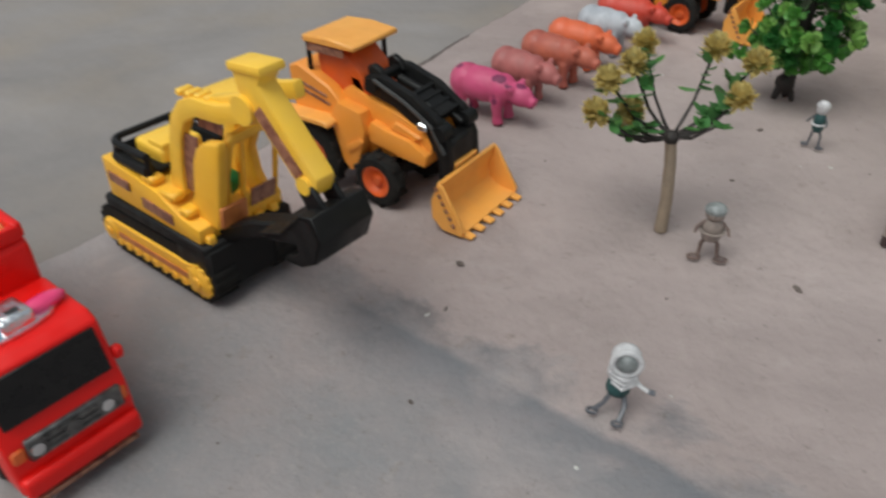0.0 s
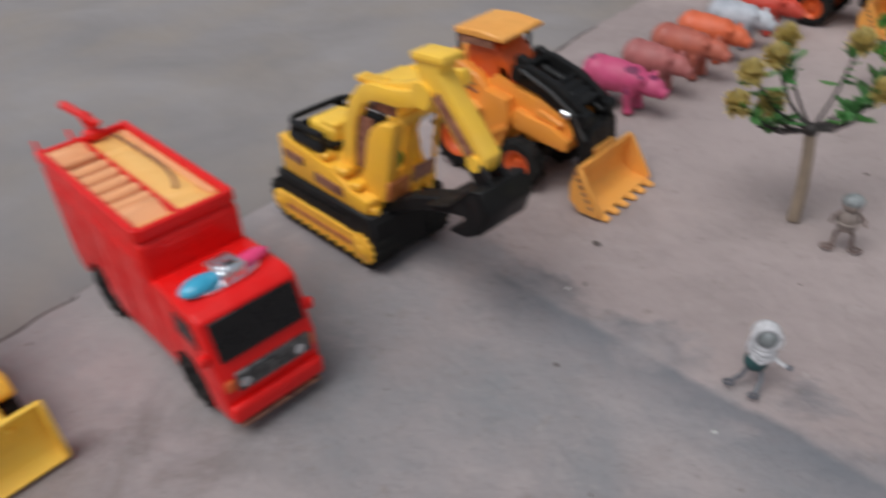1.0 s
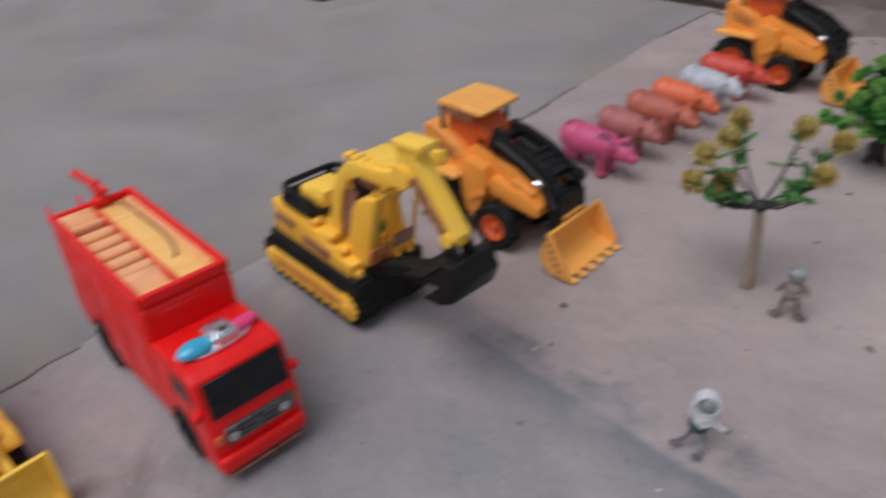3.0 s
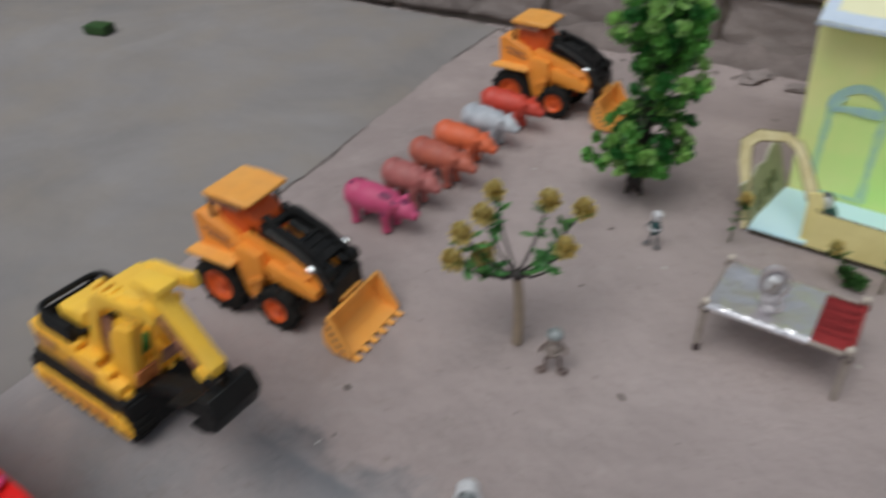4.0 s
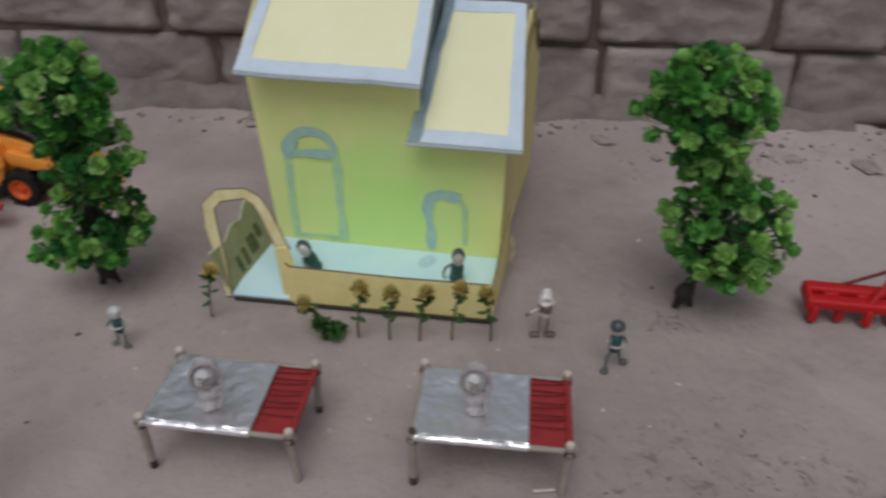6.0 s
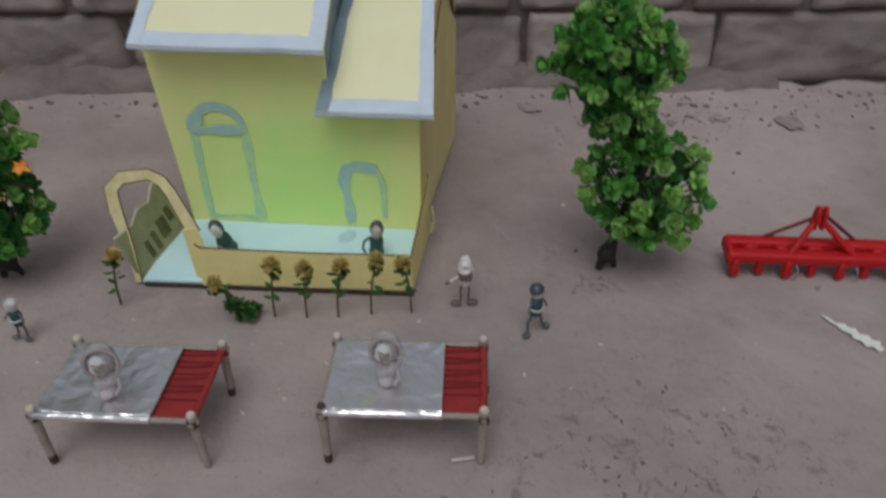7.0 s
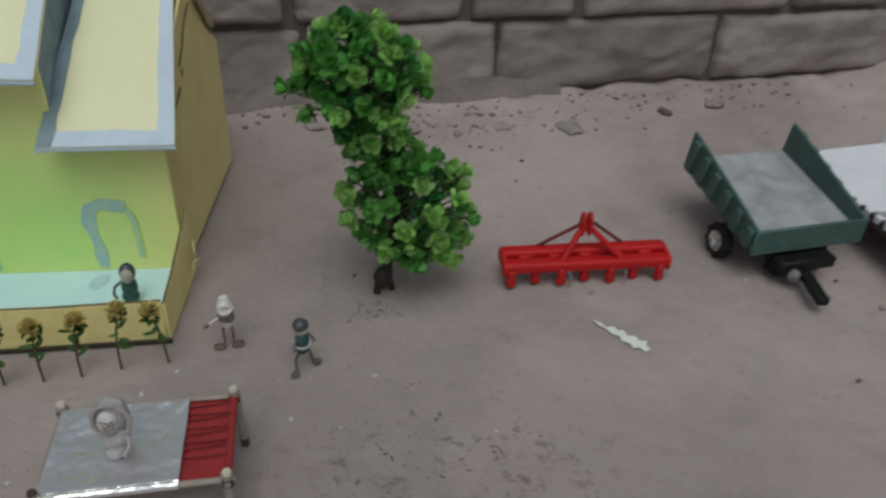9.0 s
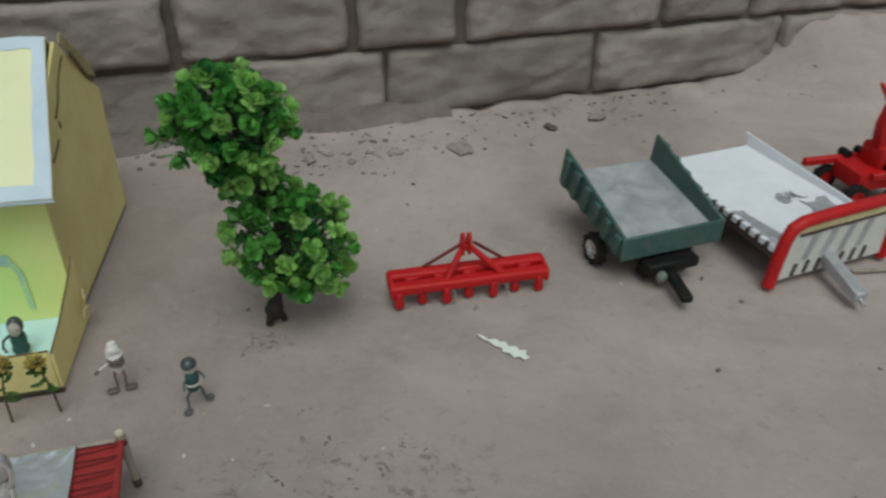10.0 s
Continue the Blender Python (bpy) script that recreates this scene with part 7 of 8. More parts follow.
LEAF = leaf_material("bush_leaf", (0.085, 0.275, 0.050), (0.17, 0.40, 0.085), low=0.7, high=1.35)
# lighter and darker leaf copies: random tone plus painted sun and shade
LEAF_LIT = leaf_material("lit_bush_leaf", (0.24, 0.47, 0.09), (0.38, 0.58, 0.20), low=0.75, high=1.3)
LEAF_SHADE = leaf_material("shade_green_leaf", (0.035, 0.150, 0.034), (0.065, 0.225, 0.052), low=0.7, high=1.3)
STALK = material("green_grey_stalk", (0.10, 0.13, 0.07), (0.05, 0.06, 0.035), rough=0.5, scale=200.0)
LEAF_DARK = leaf_material("dark_leaf", (0.045, 0.115, 0.03), (0.075, 0.16, 0.045))
STEM = material("dark_stem", (0.014, 0.010, 0.009), (0.026, 0.019, 0.016), rough=0.6, scale=150.0, bump=0.4, bump_scale=500.0)
TRUNK_TAN = material("tan_trunk", (0.33, 0.25, 0.18), (0.25, 0.19, 0.14), rough=0.8, scale=120.0, bump=0.4, bump_scale=600.0)
LEAF_DULL = leaf_material("dull_leaf", (0.055, 0.185, 0.060), (0.12, 0.27, 0.07), low=0.7, high=1.3)
TWIG = material("brown_green_stem", (0.11, 0.10, 0.045), (0.07, 0.06, 0.03), rough=0.6, scale=200.0)
PETAL = leaf_material("ochre_petal", (0.70, 0.55, 0.18), (0.76, 0.64, 0.28), 0.8, 0.82, 1.12, 0.45)
PETAL_ORANGE = leaf_material("orange_petal", (0.72, 0.50, 0.16), (0.62, 0.58, 0.24), 0.7, 0.8, 1.15, 0.4)


def leaf(bm, m, ln, wd, cup=0.35, mi=0):
    """A small rounded leaf blade, cupped, with thickness given by its curl."""
    prof = [(0.0, 0.08), (0.25, 0.75), (0.55, 1.0), (0.85, 0.72), (1.0, 0.15)]
    rows = []
    for u, w in prof:
        x, h = u * ln, cup * ln * (u - 0.5) ** 2 * 1.4
        rows.append([bm.verts.new(m @ Vector((x, s * w * wd / 2, h + abs(s) * cup * wd * 0.35 * w))) for s in (-1, 0, 1)])
    for a, b in zip(rows, rows[1:]):
        for k in (0, 1):
            f = bm.faces.new((a[k], b[k], b[k + 1], a[k + 1]))
            f.material_index = mi


def rosette(bm, c, out, size, rng, mi=0):
    """A small ring of leaves round a stem tip."""
    q = Vector(out).normalized().to_track_quat("Z", "Y").to_matrix().to_4x4()
    base = Matrix.Translation(c) @ q @ Matrix.Rotation(rng.uniform(0, 6.28), 4, "Z")
    for ring, (count, tilt, s) in enumerate(((8, -8, 1.0), (8, 22, 1.0), (7, 48, 0.9), (5, 74, 0.7))):
        for k in range(count):
            a = 2 * math.pi * (k + 0.5 * ring) / count + rng.uniform(-0.25, 0.25)
            m = base @ Matrix.Rotation(a, 4, "Z") @ Matrix.Rotation(-radians(tilt + rng.uniform(-14, 14)), 4, "Y")
            leaf(bm, m, size * s * rng.uniform(0.85, 1.1), size * s * rng.uniform(0.58, 0.80), 0.55, mi)


def spoon(bm, m, ln, wd, curl):
    """A round spoon-shaped leaf on a narrow neck, its tip curling up."""
    rows = []
    for u, w in ((0.0, 0.10), (0.28, 0.20), (0.45, 0.72), (0.68, 1.0), (0.88, 0.80), (1.0, 0.30)):
        rows.append([bm.verts.new(m @ Vector((u * ln * (1 - 0.25 * curl * u), s * w * wd / 2, curl * ln * u * u * 0.75 + abs(s) * 0.16 * wd * w))) for s in (-1, 0, 1)])
    for a, b in zip(rows, rows[1:]):
        for k in (0, 1):
            bm.faces.new((a[k], b[k], b[k + 1], a[k + 1]))


def tuft(bm, c, out, size, rng):
    """A domed head of overlapping spoon leaves, open like a small cabbage."""
    q = Vector(out).normalized().to_track_quat("Z", "Y").to_matrix().to_4x4()
    base = Matrix.Translation(c) @ q @ Matrix.Rotation(rng.uniform(0, 6.28), 4, "Z")
    for ring, (count, tilt, s, curl) in enumerate(((6, -12, 0.95, 0.45), (6, 16, 1.05, 0.85), (5, 42, 1.0, 0.95), (4, 66, 0.85, 0.7))):
        for k in range(count):
            if rng.random() < 0.08:
                continue
            a = 2 * math.pi * (k + 0.5 * ring) / count + rng.uniform(-0.3, 0.3)
            m = base @ Matrix.Rotation(a, 4, "Z") @ Matrix.Rotation(-radians(tilt + rng.uniform(-13, 13)), 4, "Y") @ Matrix.Rotation(rng.uniform(-0.3, 0.3), 4, "X")
            spoon(bm, m, size * s * rng.uniform(0.85, 1.12), size * s * rng.uniform(0.58, 0.86), curl * rng.uniform(0.7, 1.2))


def bushy_tree(name_label, base, trunk_pts, lobes, seed):
    t = thing("bushy_tree", *base, 0, 0, name_label, "toy tree", "plastic bushy trees")
    rng = random.Random(seed)
    bx, by = base
    bm = bmesh.new()
    pts = [Vector((x - bx, y - by, z)) for x, y, z in trunk_pts]
    tube(bm, pts, 0.0030, 10, taper=0.0018)
    tube(bm, [pts[1].lerp(pts[2], 0.35), pts[2], pts[3]], 0.0044, 10, taper=0.0030)
    part("trunk", bm, STEM, t, "thin dark stem")
    # the moulded foot: a lump on two short prongs
    bm = bmesh.new()
    ball(bm, (0, 0, 0.0115), (0.0062, 0.0056, 0.0072), u=16, v=12)
    ball(bm, (0.0022, 0, 0.0175), (0.0040, 0.0038, 0.0060), u=14, v=10)
    for px, py, r in ((-0.0036, -0.0010, 0.0030), (0.0050, 0.0008, 0.0022), (0.0004, 0.0042, 0.0026)):
        tube(bm, [(px * 0.6, py * 0.6, 0.0090), (px, py, 0.0045), (px * 1.25, py * 1.3, 0.0)], r, 8, taper=r * 0.72)
    roughen(bm, 0.0010, 240, seed)
    part("foot", bm, STEM, t, "dark brown knobbly foot")
    crown, lit_heads, deep, limbs = bmesh.new(), bmesh.new(), bmesh.new(), bmesh.new()
    for (cx, cy, cz, rx, ry, rz, n) in lobes:
        c = Vector((cx - bx, cy - by, cz))
        taken = []
        for k in range(n * 6):
            if len(taken) >= n:
                break
            d = Vector((rng.gauss(0, 1), rng.gauss(0, 1), rng.gauss(0, 1))).normalized()
            r = rng.uniform(0.40, 1.0) ** 0.6
            p = c + Vector((d.x * rx * r, d.y * ry * r, d.z * rz * r))
            p.z = max(p.z, 0.018)
            if any((p - q).length < 0.0076 for q in taken):
                continue
            # the bare stem stands free in the hollow middle of the crown
            axis = min(pts[1:], key=lambda q: abs(q.z - p.z))
            if d.y < 0.3 and abs(p.x - axis.x - 0.003) < 0.0060 and 0.050 < p.z < 0.084 and p.y < axis.y + 0.01:
                continue
            taken.append(p)
            size = rng.uniform(0.0060, 0.0086)
            out = d + Vector((0, -0.12, 0.40))
            # chance tones, weighted to paint sunlight outside and shade inside the crown
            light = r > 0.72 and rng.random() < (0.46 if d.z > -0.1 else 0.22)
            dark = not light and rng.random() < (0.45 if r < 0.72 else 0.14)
            tuft(lit_heads if light else deep if dark else crown, p, out, size, rng)
            s = min(pts[1:], key=lambda q: (q - p).length + max(0, q.z - p.z) * 2)
            mid = s.lerp(p, 0.55) + Vector((0, 0, -0.004))
            tube(limbs, [s, mid, p], 0.0009, 5, taper=0.0006)
            # loose narrow leaves along the stalk
            for j in range(3):
                q = mid.lerp(p, rng.uniform(-0.2, 0.8))
                e = Vector((rng.uniform(-1, 1), rng.uniform(-1, 1), rng.uniform(-0.3, 0.7))).normalized()
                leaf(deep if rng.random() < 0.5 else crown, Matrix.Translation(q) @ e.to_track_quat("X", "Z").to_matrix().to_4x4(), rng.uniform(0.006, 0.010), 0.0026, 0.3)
    part("branching", limbs, STALK, t, "thin green-grey stalks")
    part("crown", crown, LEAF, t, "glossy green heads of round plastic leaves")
    part("young_foliage", lit_heads, LEAF_LIT, t, "lighter green leaf heads, sunlight on the outer crown set in their colour")
    part("inner_foliage", deep, LEAF_SHADE, t, "darker green leaf heads, the crown's inner shade set in their colour")


bushy_tree("bushy green plastic tree with leaning two-tier crown", (0.3245, 0.5635),
           [(0.3260, 0.5635, 0.014), (0.3290, 0.5625, 0.030), (0.3350, 0.5610, 0.060), (0.3310, 0.5600, 0.095), (0.3180, 0.5600, 0.130), (0.3120, 0.560, 0.158)],
           [(0.3120, 0.560, 0.1450, 0.034, 0.029, 0.027, 76), (0.2840, 0.558, 0.1390, 0.009, 0.012, 0.010, 5), (0.3030, 0.560, 0.1670, 0.013, 0.012, 0.006, 5), (0.3420, 0.562, 0.1400, 0.009, 0.010, 0.008, 4),
            (0.3190, 0.560, 0.1080, 0.018, 0.018, 0.020, 30), (0.3400, 0.560, 0.0660, 0.037, 0.030, 0.030, 70), (0.3600, 0.560, 0.0370, 0.016, 0.016, 0.015, 13), (0.3380, 0.553, 0.0390, 0.019, 0.012, 0.008, 8)], 21)
bushy_tree("bushy green plastic tree beside the toy loader", (-0.0610, 0.5620),
           [(-0.0605, 0.5620, 0.014), (-0.0600, 0.5610, 0.032), (-0.0560, 0.558, 0.070), (-0.0500, 0.557, 0.110), (-0.0540, 0.557, 0.150)],
           [(-0.0560, 0.556, 0.1375, 0.030, 0.027, 0.030, 84), (-0.0450, 0.556, 0.1000, 0.025, 0.024, 0.020, 30), (-0.0560, 0.556, 0.0520, 0.033, 0.027, 0.027, 76), (-0.0900, 0.552, 0.0350, 0.010, 0.010, 0.006, 4)], 37)


def pompom(bm, c, r, rng, n=26):
    for _ in range(n):
        d = Vector((rng.gauss(0, 1), rng.gauss(0, 1), rng.gauss(0, 1) + 0.5)).normalized()
        m = Matrix.Translation(c) @ d.to_track_quat("X", "Z").to_matrix().to_4x4()
        leaf(bm, m, r * rng.uniform(0.7, 1.05), r * 0.34, 0.5)


def leaves_along(bm, p, q, rng, n, size):
    for k in range(n):
        c = Vector(p).lerp(Vector(q), (k + 0.6) / n)
        d = Vector((rng.uniform(-1, 1), rng.uniform(-1, 1), rng.uniform(-0.1, 0.7))).normalized()
        leaf(bm, Matrix.Translation(c) @ d.to_track_quat("X", "Z").to_matrix().to_4x4(), size * rng.uniform(0.8, 1.2), size * 0.5, 0.3)


def flowering_tree():
    bx, by = -0.0673, 0.3660
    t = thing("flowering_tree", bx, by, 0, 0, "slender plastic tree with yellow pompom flowers on bare stems", "toy tree")
    rng = random.Random(4)
    bm = bmesh.new()
    tube(bm, [(0, 0, 0), (0.0004, 0, 0.018), (-0.0006, 0, 0.036), (-0.0022, 0, 0.0500)], 0.0032, 12, taper=0.0027)
    part("trunk", bm, TRUNK_TAN, t, "straight tan stick trunk")
    fork = Vector((-0.0022, 0, 0.0505))
    heads = [(-0.098, 0.393, 0.0820), (-0.064, 0.393, 0.0860), (-0.0475, 0.405, 0.0780), (-0.0440, 0.371, 0.0735), (-0.0980, 0.353, 0.0765),
             (-0.0985, 0.344, 0.0640), (-0.0890, 0.362, 0.0600), (-0.0945, 0.372, 0.0790)]
    stems, leaves = bmesh.new(), bmesh.new()
    ball(stems, fork, (0.0040, 0.0040, 0.0034))
    for k, h in enumerate(heads):
        p = Vector(h) - Vector((bx, by, 0))
        mid = fork.lerp(p, 0.55) + Vector((0, 0, -0.006))
        tube(stems, [fork, fork.lerp(mid, 0.5) + Vector((0, 0, -0.001)), mid, p], 0.0010, 6, taper=0.0007)
        leaves_along(leaves, mid.lerp(p, 0.10), p.lerp(mid, 0.12), rng, 8, 0.0100)
        bm = bmesh.new()
        pompom(bm, p, 0.0076, rng, 240)
        part("flower", bm, PETAL, t, "ochre-yellow pompom flower")
    for p in ((-0.0500, 0.362, 0.0620), (-0.0510, 0.372, 0.0660), (-0.0930, 0.360, 0.0480), (-0.0790, 0.352, 0.0560)):
        q = Vector(p) - Vector((bx, by, 0))
        tube(stems, [fork, fork.lerp(q, 0.5) + Vector((0, 0, -0.003)), q], 0.0010, 6, taper=0.0006)
        leaves_along(leaves, fork.lerp(q, 0.6), q, rng, 8, 0.0085)
    part("branching", stems, STEM, t)
    part("foliage", leaves, LEAF_DULL, t, "small green plastic leaves")


flowering_tree()


def build_flower(x, y, lean, h, rng, bloom=True):
    t = thing("artificial_flower", x, y, 0, 0, "small artificial yellow flower stuck in the ground before the yard" if bloom else
              "leafy green plastic sprig lying by the yard wall", "artificial flower", "row of artificial flowers")
    bm = bmesh.new()
    top = Vector((lean, lean * 0.2, h))
    tube(bm, [(0, 0, 0), (0.1 * lean, 0, h * 0.35), (0.45 * lean, 0.0, h * 0.7), top], 0.00075, 6, taper=0.0006)
    part("stem", bm, TWIG, t, "thin brown-green stem")
    bm = bmesh.new()
    leaves_along(bm, (0.2 * lean, 0, h * 0.32), top, rng, 8 if bloom else 22, 0.0072)
    rosette(bm, top - Vector((0, 0, 0.003)), (0, 0, 1), 0.0055, rng)
    if not bloom:
        for q in ((0.003, 0.002, 0.004), (-0.003, -0.002, 0.003), (0.001, -0.004, 0.006)):
            rosette(bm, q, (q[0], q[1], 0.006), 0.0056, rng)
    part("foliage", bm, LEAF_DARK, t)
    if bloom:
        bm = bmesh.new()
        pompom(bm, top + Vector((0, 0, 0.001)), 0.0063, rng, 110)
        part("bloom", bm, PETAL_ORANGE, t, "ochre-orange bloom")


_rng = random.Random(9)
for fx, fy, fl, fh, fb in ((0.0191, 0.5316, 0.004, 0.034, True), (0.1161, 0.5180, 0.003, 0.037, True), (0.1356, 0.5170, 0.002, 0.035, True),
                           (0.1544, 0.5172, 0.004, 0.036, True), (0.1741, 0.5195, 0.005, 0.038, True), (0.1985, 0.5204, -0.004, 0.036, True),
                           (0.0960, 0.5200, -0.012, 0.024, True), (0.1010, 0.5180, -0.008, 0.012, False)):
    build_flower(fx, fy, fl, fh, _rng, fb)

# ---- implements and trailers ----
RED_MATT = material("red_enamel", (0.49, 0.008, 0.011), (0.40, 0.006, 0.010), rough=0.42, scale=60.0, dust=0.03, bump=0.05, spec=0.3)
STAY = material("dark_red_enamel", (0.16, 0.012, 0.014), (0.11, 0.010, 0.010), rough=0.5, scale=80.0, dust=0.05)
GREEN_DARK = material("bottle_green_plastic", (0.036, 0.082, 0.074), (0.046, 0.100, 0.090), rough=0.45, scale=60.0, dust=0.18, bump=0.06)
GREY_BED = material("dusty_grey_bed", (0.25, 0.245, 0.262), (0.42, 0.41, 0.43), rough=0.6, scale=45.0, bump=0.2, bump_scale=300.0, distort=0.5)
KNOB_GREY = material("dull_grey_plastic", (0.24, 0.25, 0.24), (0.16, 0.165, 0.16), rough=0.5, scale=120.0)
WHITE_SHEET = material("white_sheet", (0.80, 0.785, 0.84), (0.73, 0.715, 0.78), rough=0.55, scale=40.0, bump=0.1, bump_scale=300.0)
DUSTY_WHITE = material("dusty_white_card", (0.68, 0.65, 0.64), (0.56, 0.52, 0.50), rough=0.8, scale=60.0, bump=0.15, bump_scale=400.0)
GREY_FOIL = material("grey_foil", (0.54, 0.53, 0.56), (0.42, 0.41, 0.44), rough=0.38, metal=0.45, scale=120.0, bump=0.4, bump_scale=200.0)
WHITE_PAPER = material("torn_white_paper", (0.78, 0.77, 0.72), (0.70, 0.69, 0.63), rough=0.9, scale=90.0)


def build_rake():
    t = thing("toy_cultivator", 0.4560, 0.5580, 0, -5.0, "red toy tractor cultivator with tines and three-point hitch", "toy implement")
    L = 0.0552
    for y, z in ((-0.0054, 0.0138), (0.0054, 0.0165)):
        bm = bmesh.new()
        box(bm, (0, y, z), (2 * L, 0.0092, 0.0076), bev=0.0028, seg=4)
        part("beam", bm, RED_MATT, t)
    for s in (-1, 1):
        bm = bmesh.new()
        prism(bm, [(-0.0102, 0.0080), (-0.0102, 0.0165), (-0.0070, 0.0186), (0.0060, 0.0205), (0.0100, 0.0188), (0.0100, 0.0115)], -0.0016, 0.0016, 0.0010, m=pose(s * (L - 0.001), 0, 0, 0, 0, 90))
        part("end_plate", bm, RED_MATT, t)
    for k in range(5):
        bm = bmesh.new()
        box(bm, (-0.0400 + k * 0.0200, 0, 0.0160), (0.0090, 0.0040, 0.0050), bev=0.0008)
        part("crossbar", bm, RED_MATT, t)
    for k in range(7):
        bm = bmesh.new()
        x = -0.0500 + k * 0.0165
        yy = -0.0088 if k % 2 == 0 else -0.0060
        prism(bm, [(-0.0026, 0.0130), (0.0026, 0.0130), (0.0026, 0.0050), (0.0036, 0.0030), (0.0030, 0.0006), (0.0, 0.0), (-0.0030, 0.0010), (-0.0034, 0.0040)], -0.0020, 0.0020, 0.0008, m=pose(x, yy, 0, 0, 0, 25))
        part("tine", bm, RED_MATT, t)
    for x in (-0.0130, 0.0240):
        bm = bmesh.new()
        tube(bm, [(x, -0.0100, 0.0110), (x + 0.001, -0.0125, 0.0085), (x + 0.001, -0.0130, 0.0030), (x, -0.0115, 0.0004)], 0.0005, 6)
        part("spring_tine", bm, CHROME, t, "bright steel spring tine")
    hitch = bmesh.new()
    for s in (-1, 1):
        prism(hitch, [(-0.0045, 0.0310), (-0.0048, 0.0440), (-0.0020, 0.0480), (0.0020, 0.0455), (0.0045, 0.0320)], s * 0.0022 - 0.0011, s * 0.0022 + 0.0011, 0.0005, m=pose(-0.002, 0.004, 0, 0, 0, 90))
    box(hitch, (-0.002, 0.004, 0.0360), (0.0085, 0.006, 0.0050), bev=0.001)
    part("hitch", hitch, RED_MATT, t)
    for p, q in (((-0.0040, 0.003, 0.0360), (-0.0170, -0.0060, 0.0165)), ((0.0010, 0.003, 0.0360), (0.0220, -0.0056, 0.0170))):
        bm = bmesh.new()
        rod(bm, p, q, 0.0022, n=8)
        part("brace", bm, RED_MATT, t)
    for s in (-1, 1):
        bm = bmesh.new()
        rod(bm, (s * 0.0040, 0.0045, 0.0380), (s * 0.0290 - 0.002, 0.0080, 0.0195), 0.0012, n=8)
        part("stay", bm, STAY, t, "thin dark red stay rod")


build_rake()


def build_green_trailer():
    t = thing("toy_trailer", 0.5985, 0.5900, 0, 2.0, "bottle-green toy farm trailer with dusty grey bed", "toy trailer", "toy trailers")
    a, y0, y1, zf = 0.0405, -0.0560, 0.0370, 0.0290
    nose = Matrix.Translation((0, y0, zf)) @ Matrix.Rotation(radians(9), 4, "X") @ Matrix.Translation((0, -y0, -zf))
    bm = bmesh.new()
    box(bm, (0, (y0 + y1) / 2, zf - 0.001), (2 * a, y1 - y0, 0.0040), bev=0.0005)
    part("bed", bm, GREY_BED, t, "scuffed dusty grey bed", nose)
    flip = Matrix(((0, 1, 0, 0), (1, 0, 0, 0), (0, 0, 1, 0), (0, 0, 0, 1)))
    for s in (-1, 1):
        bm = bmesh.new()
        prism(bm, [(y0, zf - 0.006), (y1, zf - 0.006), (y1 + 0.001, 0.0530), (y1 - 0.006, 0.0525), (y0, 0.0400)], s * a - 0.0012, s * a + 0.0012, 0.0005, m=flip)
        side = part("side_board", bm, GREEN_DARK, t, "", nose)
        for k in range(6):
            u = (k + 0.4) / 6
            bm = bmesh.new()
            y = y0 + (y1 - y0) * u
            box(bm, (s * (a + 0.0024), y, zf - 0.003 + (0.010 + 0.0155 * u) / 2), (0.0040, 0.0070, 0.0135 + 0.0130 * u), bev=0.0007)
            part("rib", bm, GREEN_DARK, side)
    bm = bmesh.new()
    box(bm, (0, y0, zf + 0.0020), (2 * a + 0.004, 0.0026, 0.0185), bev=0.0008)
    part("front_board", bm, GREEN_DARK, t)
    bm = bmesh.new()
    box(bm, (0, -0.012, zf - 0.0070), (0.030, 0.080, 0.008), (6, 0, 0), bev=0.001)
    box(bm, (-0.002, y0 + 0.010, 0.0190), (0.046, 0.016, 0.009), bev=0.001)
    box(bm, (-0.002, y0 - 0.004, 0.0145), (0.042, 0.012, 0.0085), bev=0.0012)
    box(bm, (-0.004, y0 + 0.002, 0.0085), (0.036, 0.012, 0.009), bev=0.0012)
    part("frame", bm, BLACK, t, "black chassis frame")
    bm = bmesh.new()
    box(bm, (-0.0075, y0 - 0.0225, 0.0095), (0.0080, 0.0370, 0.0060), (0, 0, -14), bev=0.001)
    part("drawbar", bm, BLACK, t)
    bm = bmesh.new()
    ball(bm, (-0.0130, y0 - 0.0115, 0.0095), (0.0042, 0.0038, 0.0048))
    part("knob", bm, KNOB_GREY, t, "dull grey plastic knob")
    for s in (-1, 1):
        for y in (-0.0230,):
            wheel_x(t, s * (a + 0.0005), y, 0.0120, 0.0120, 0.0075, CHROME, s)
    return t


def wheel_x(parent, x, y, z, r, w, rim_mat, out):
    """A wheel whose axle runs along x: the plain wheel turned by a quarter."""
    tyre = wheel(parent, 0, 0, 0, r, w, rim_mat, 1, "chromed hub", 18)
    tyre.matrix_basis = pose(x, y, z, 0, 0, -90 if out > 0 else 90)
    return tyre


build_green_trailer()


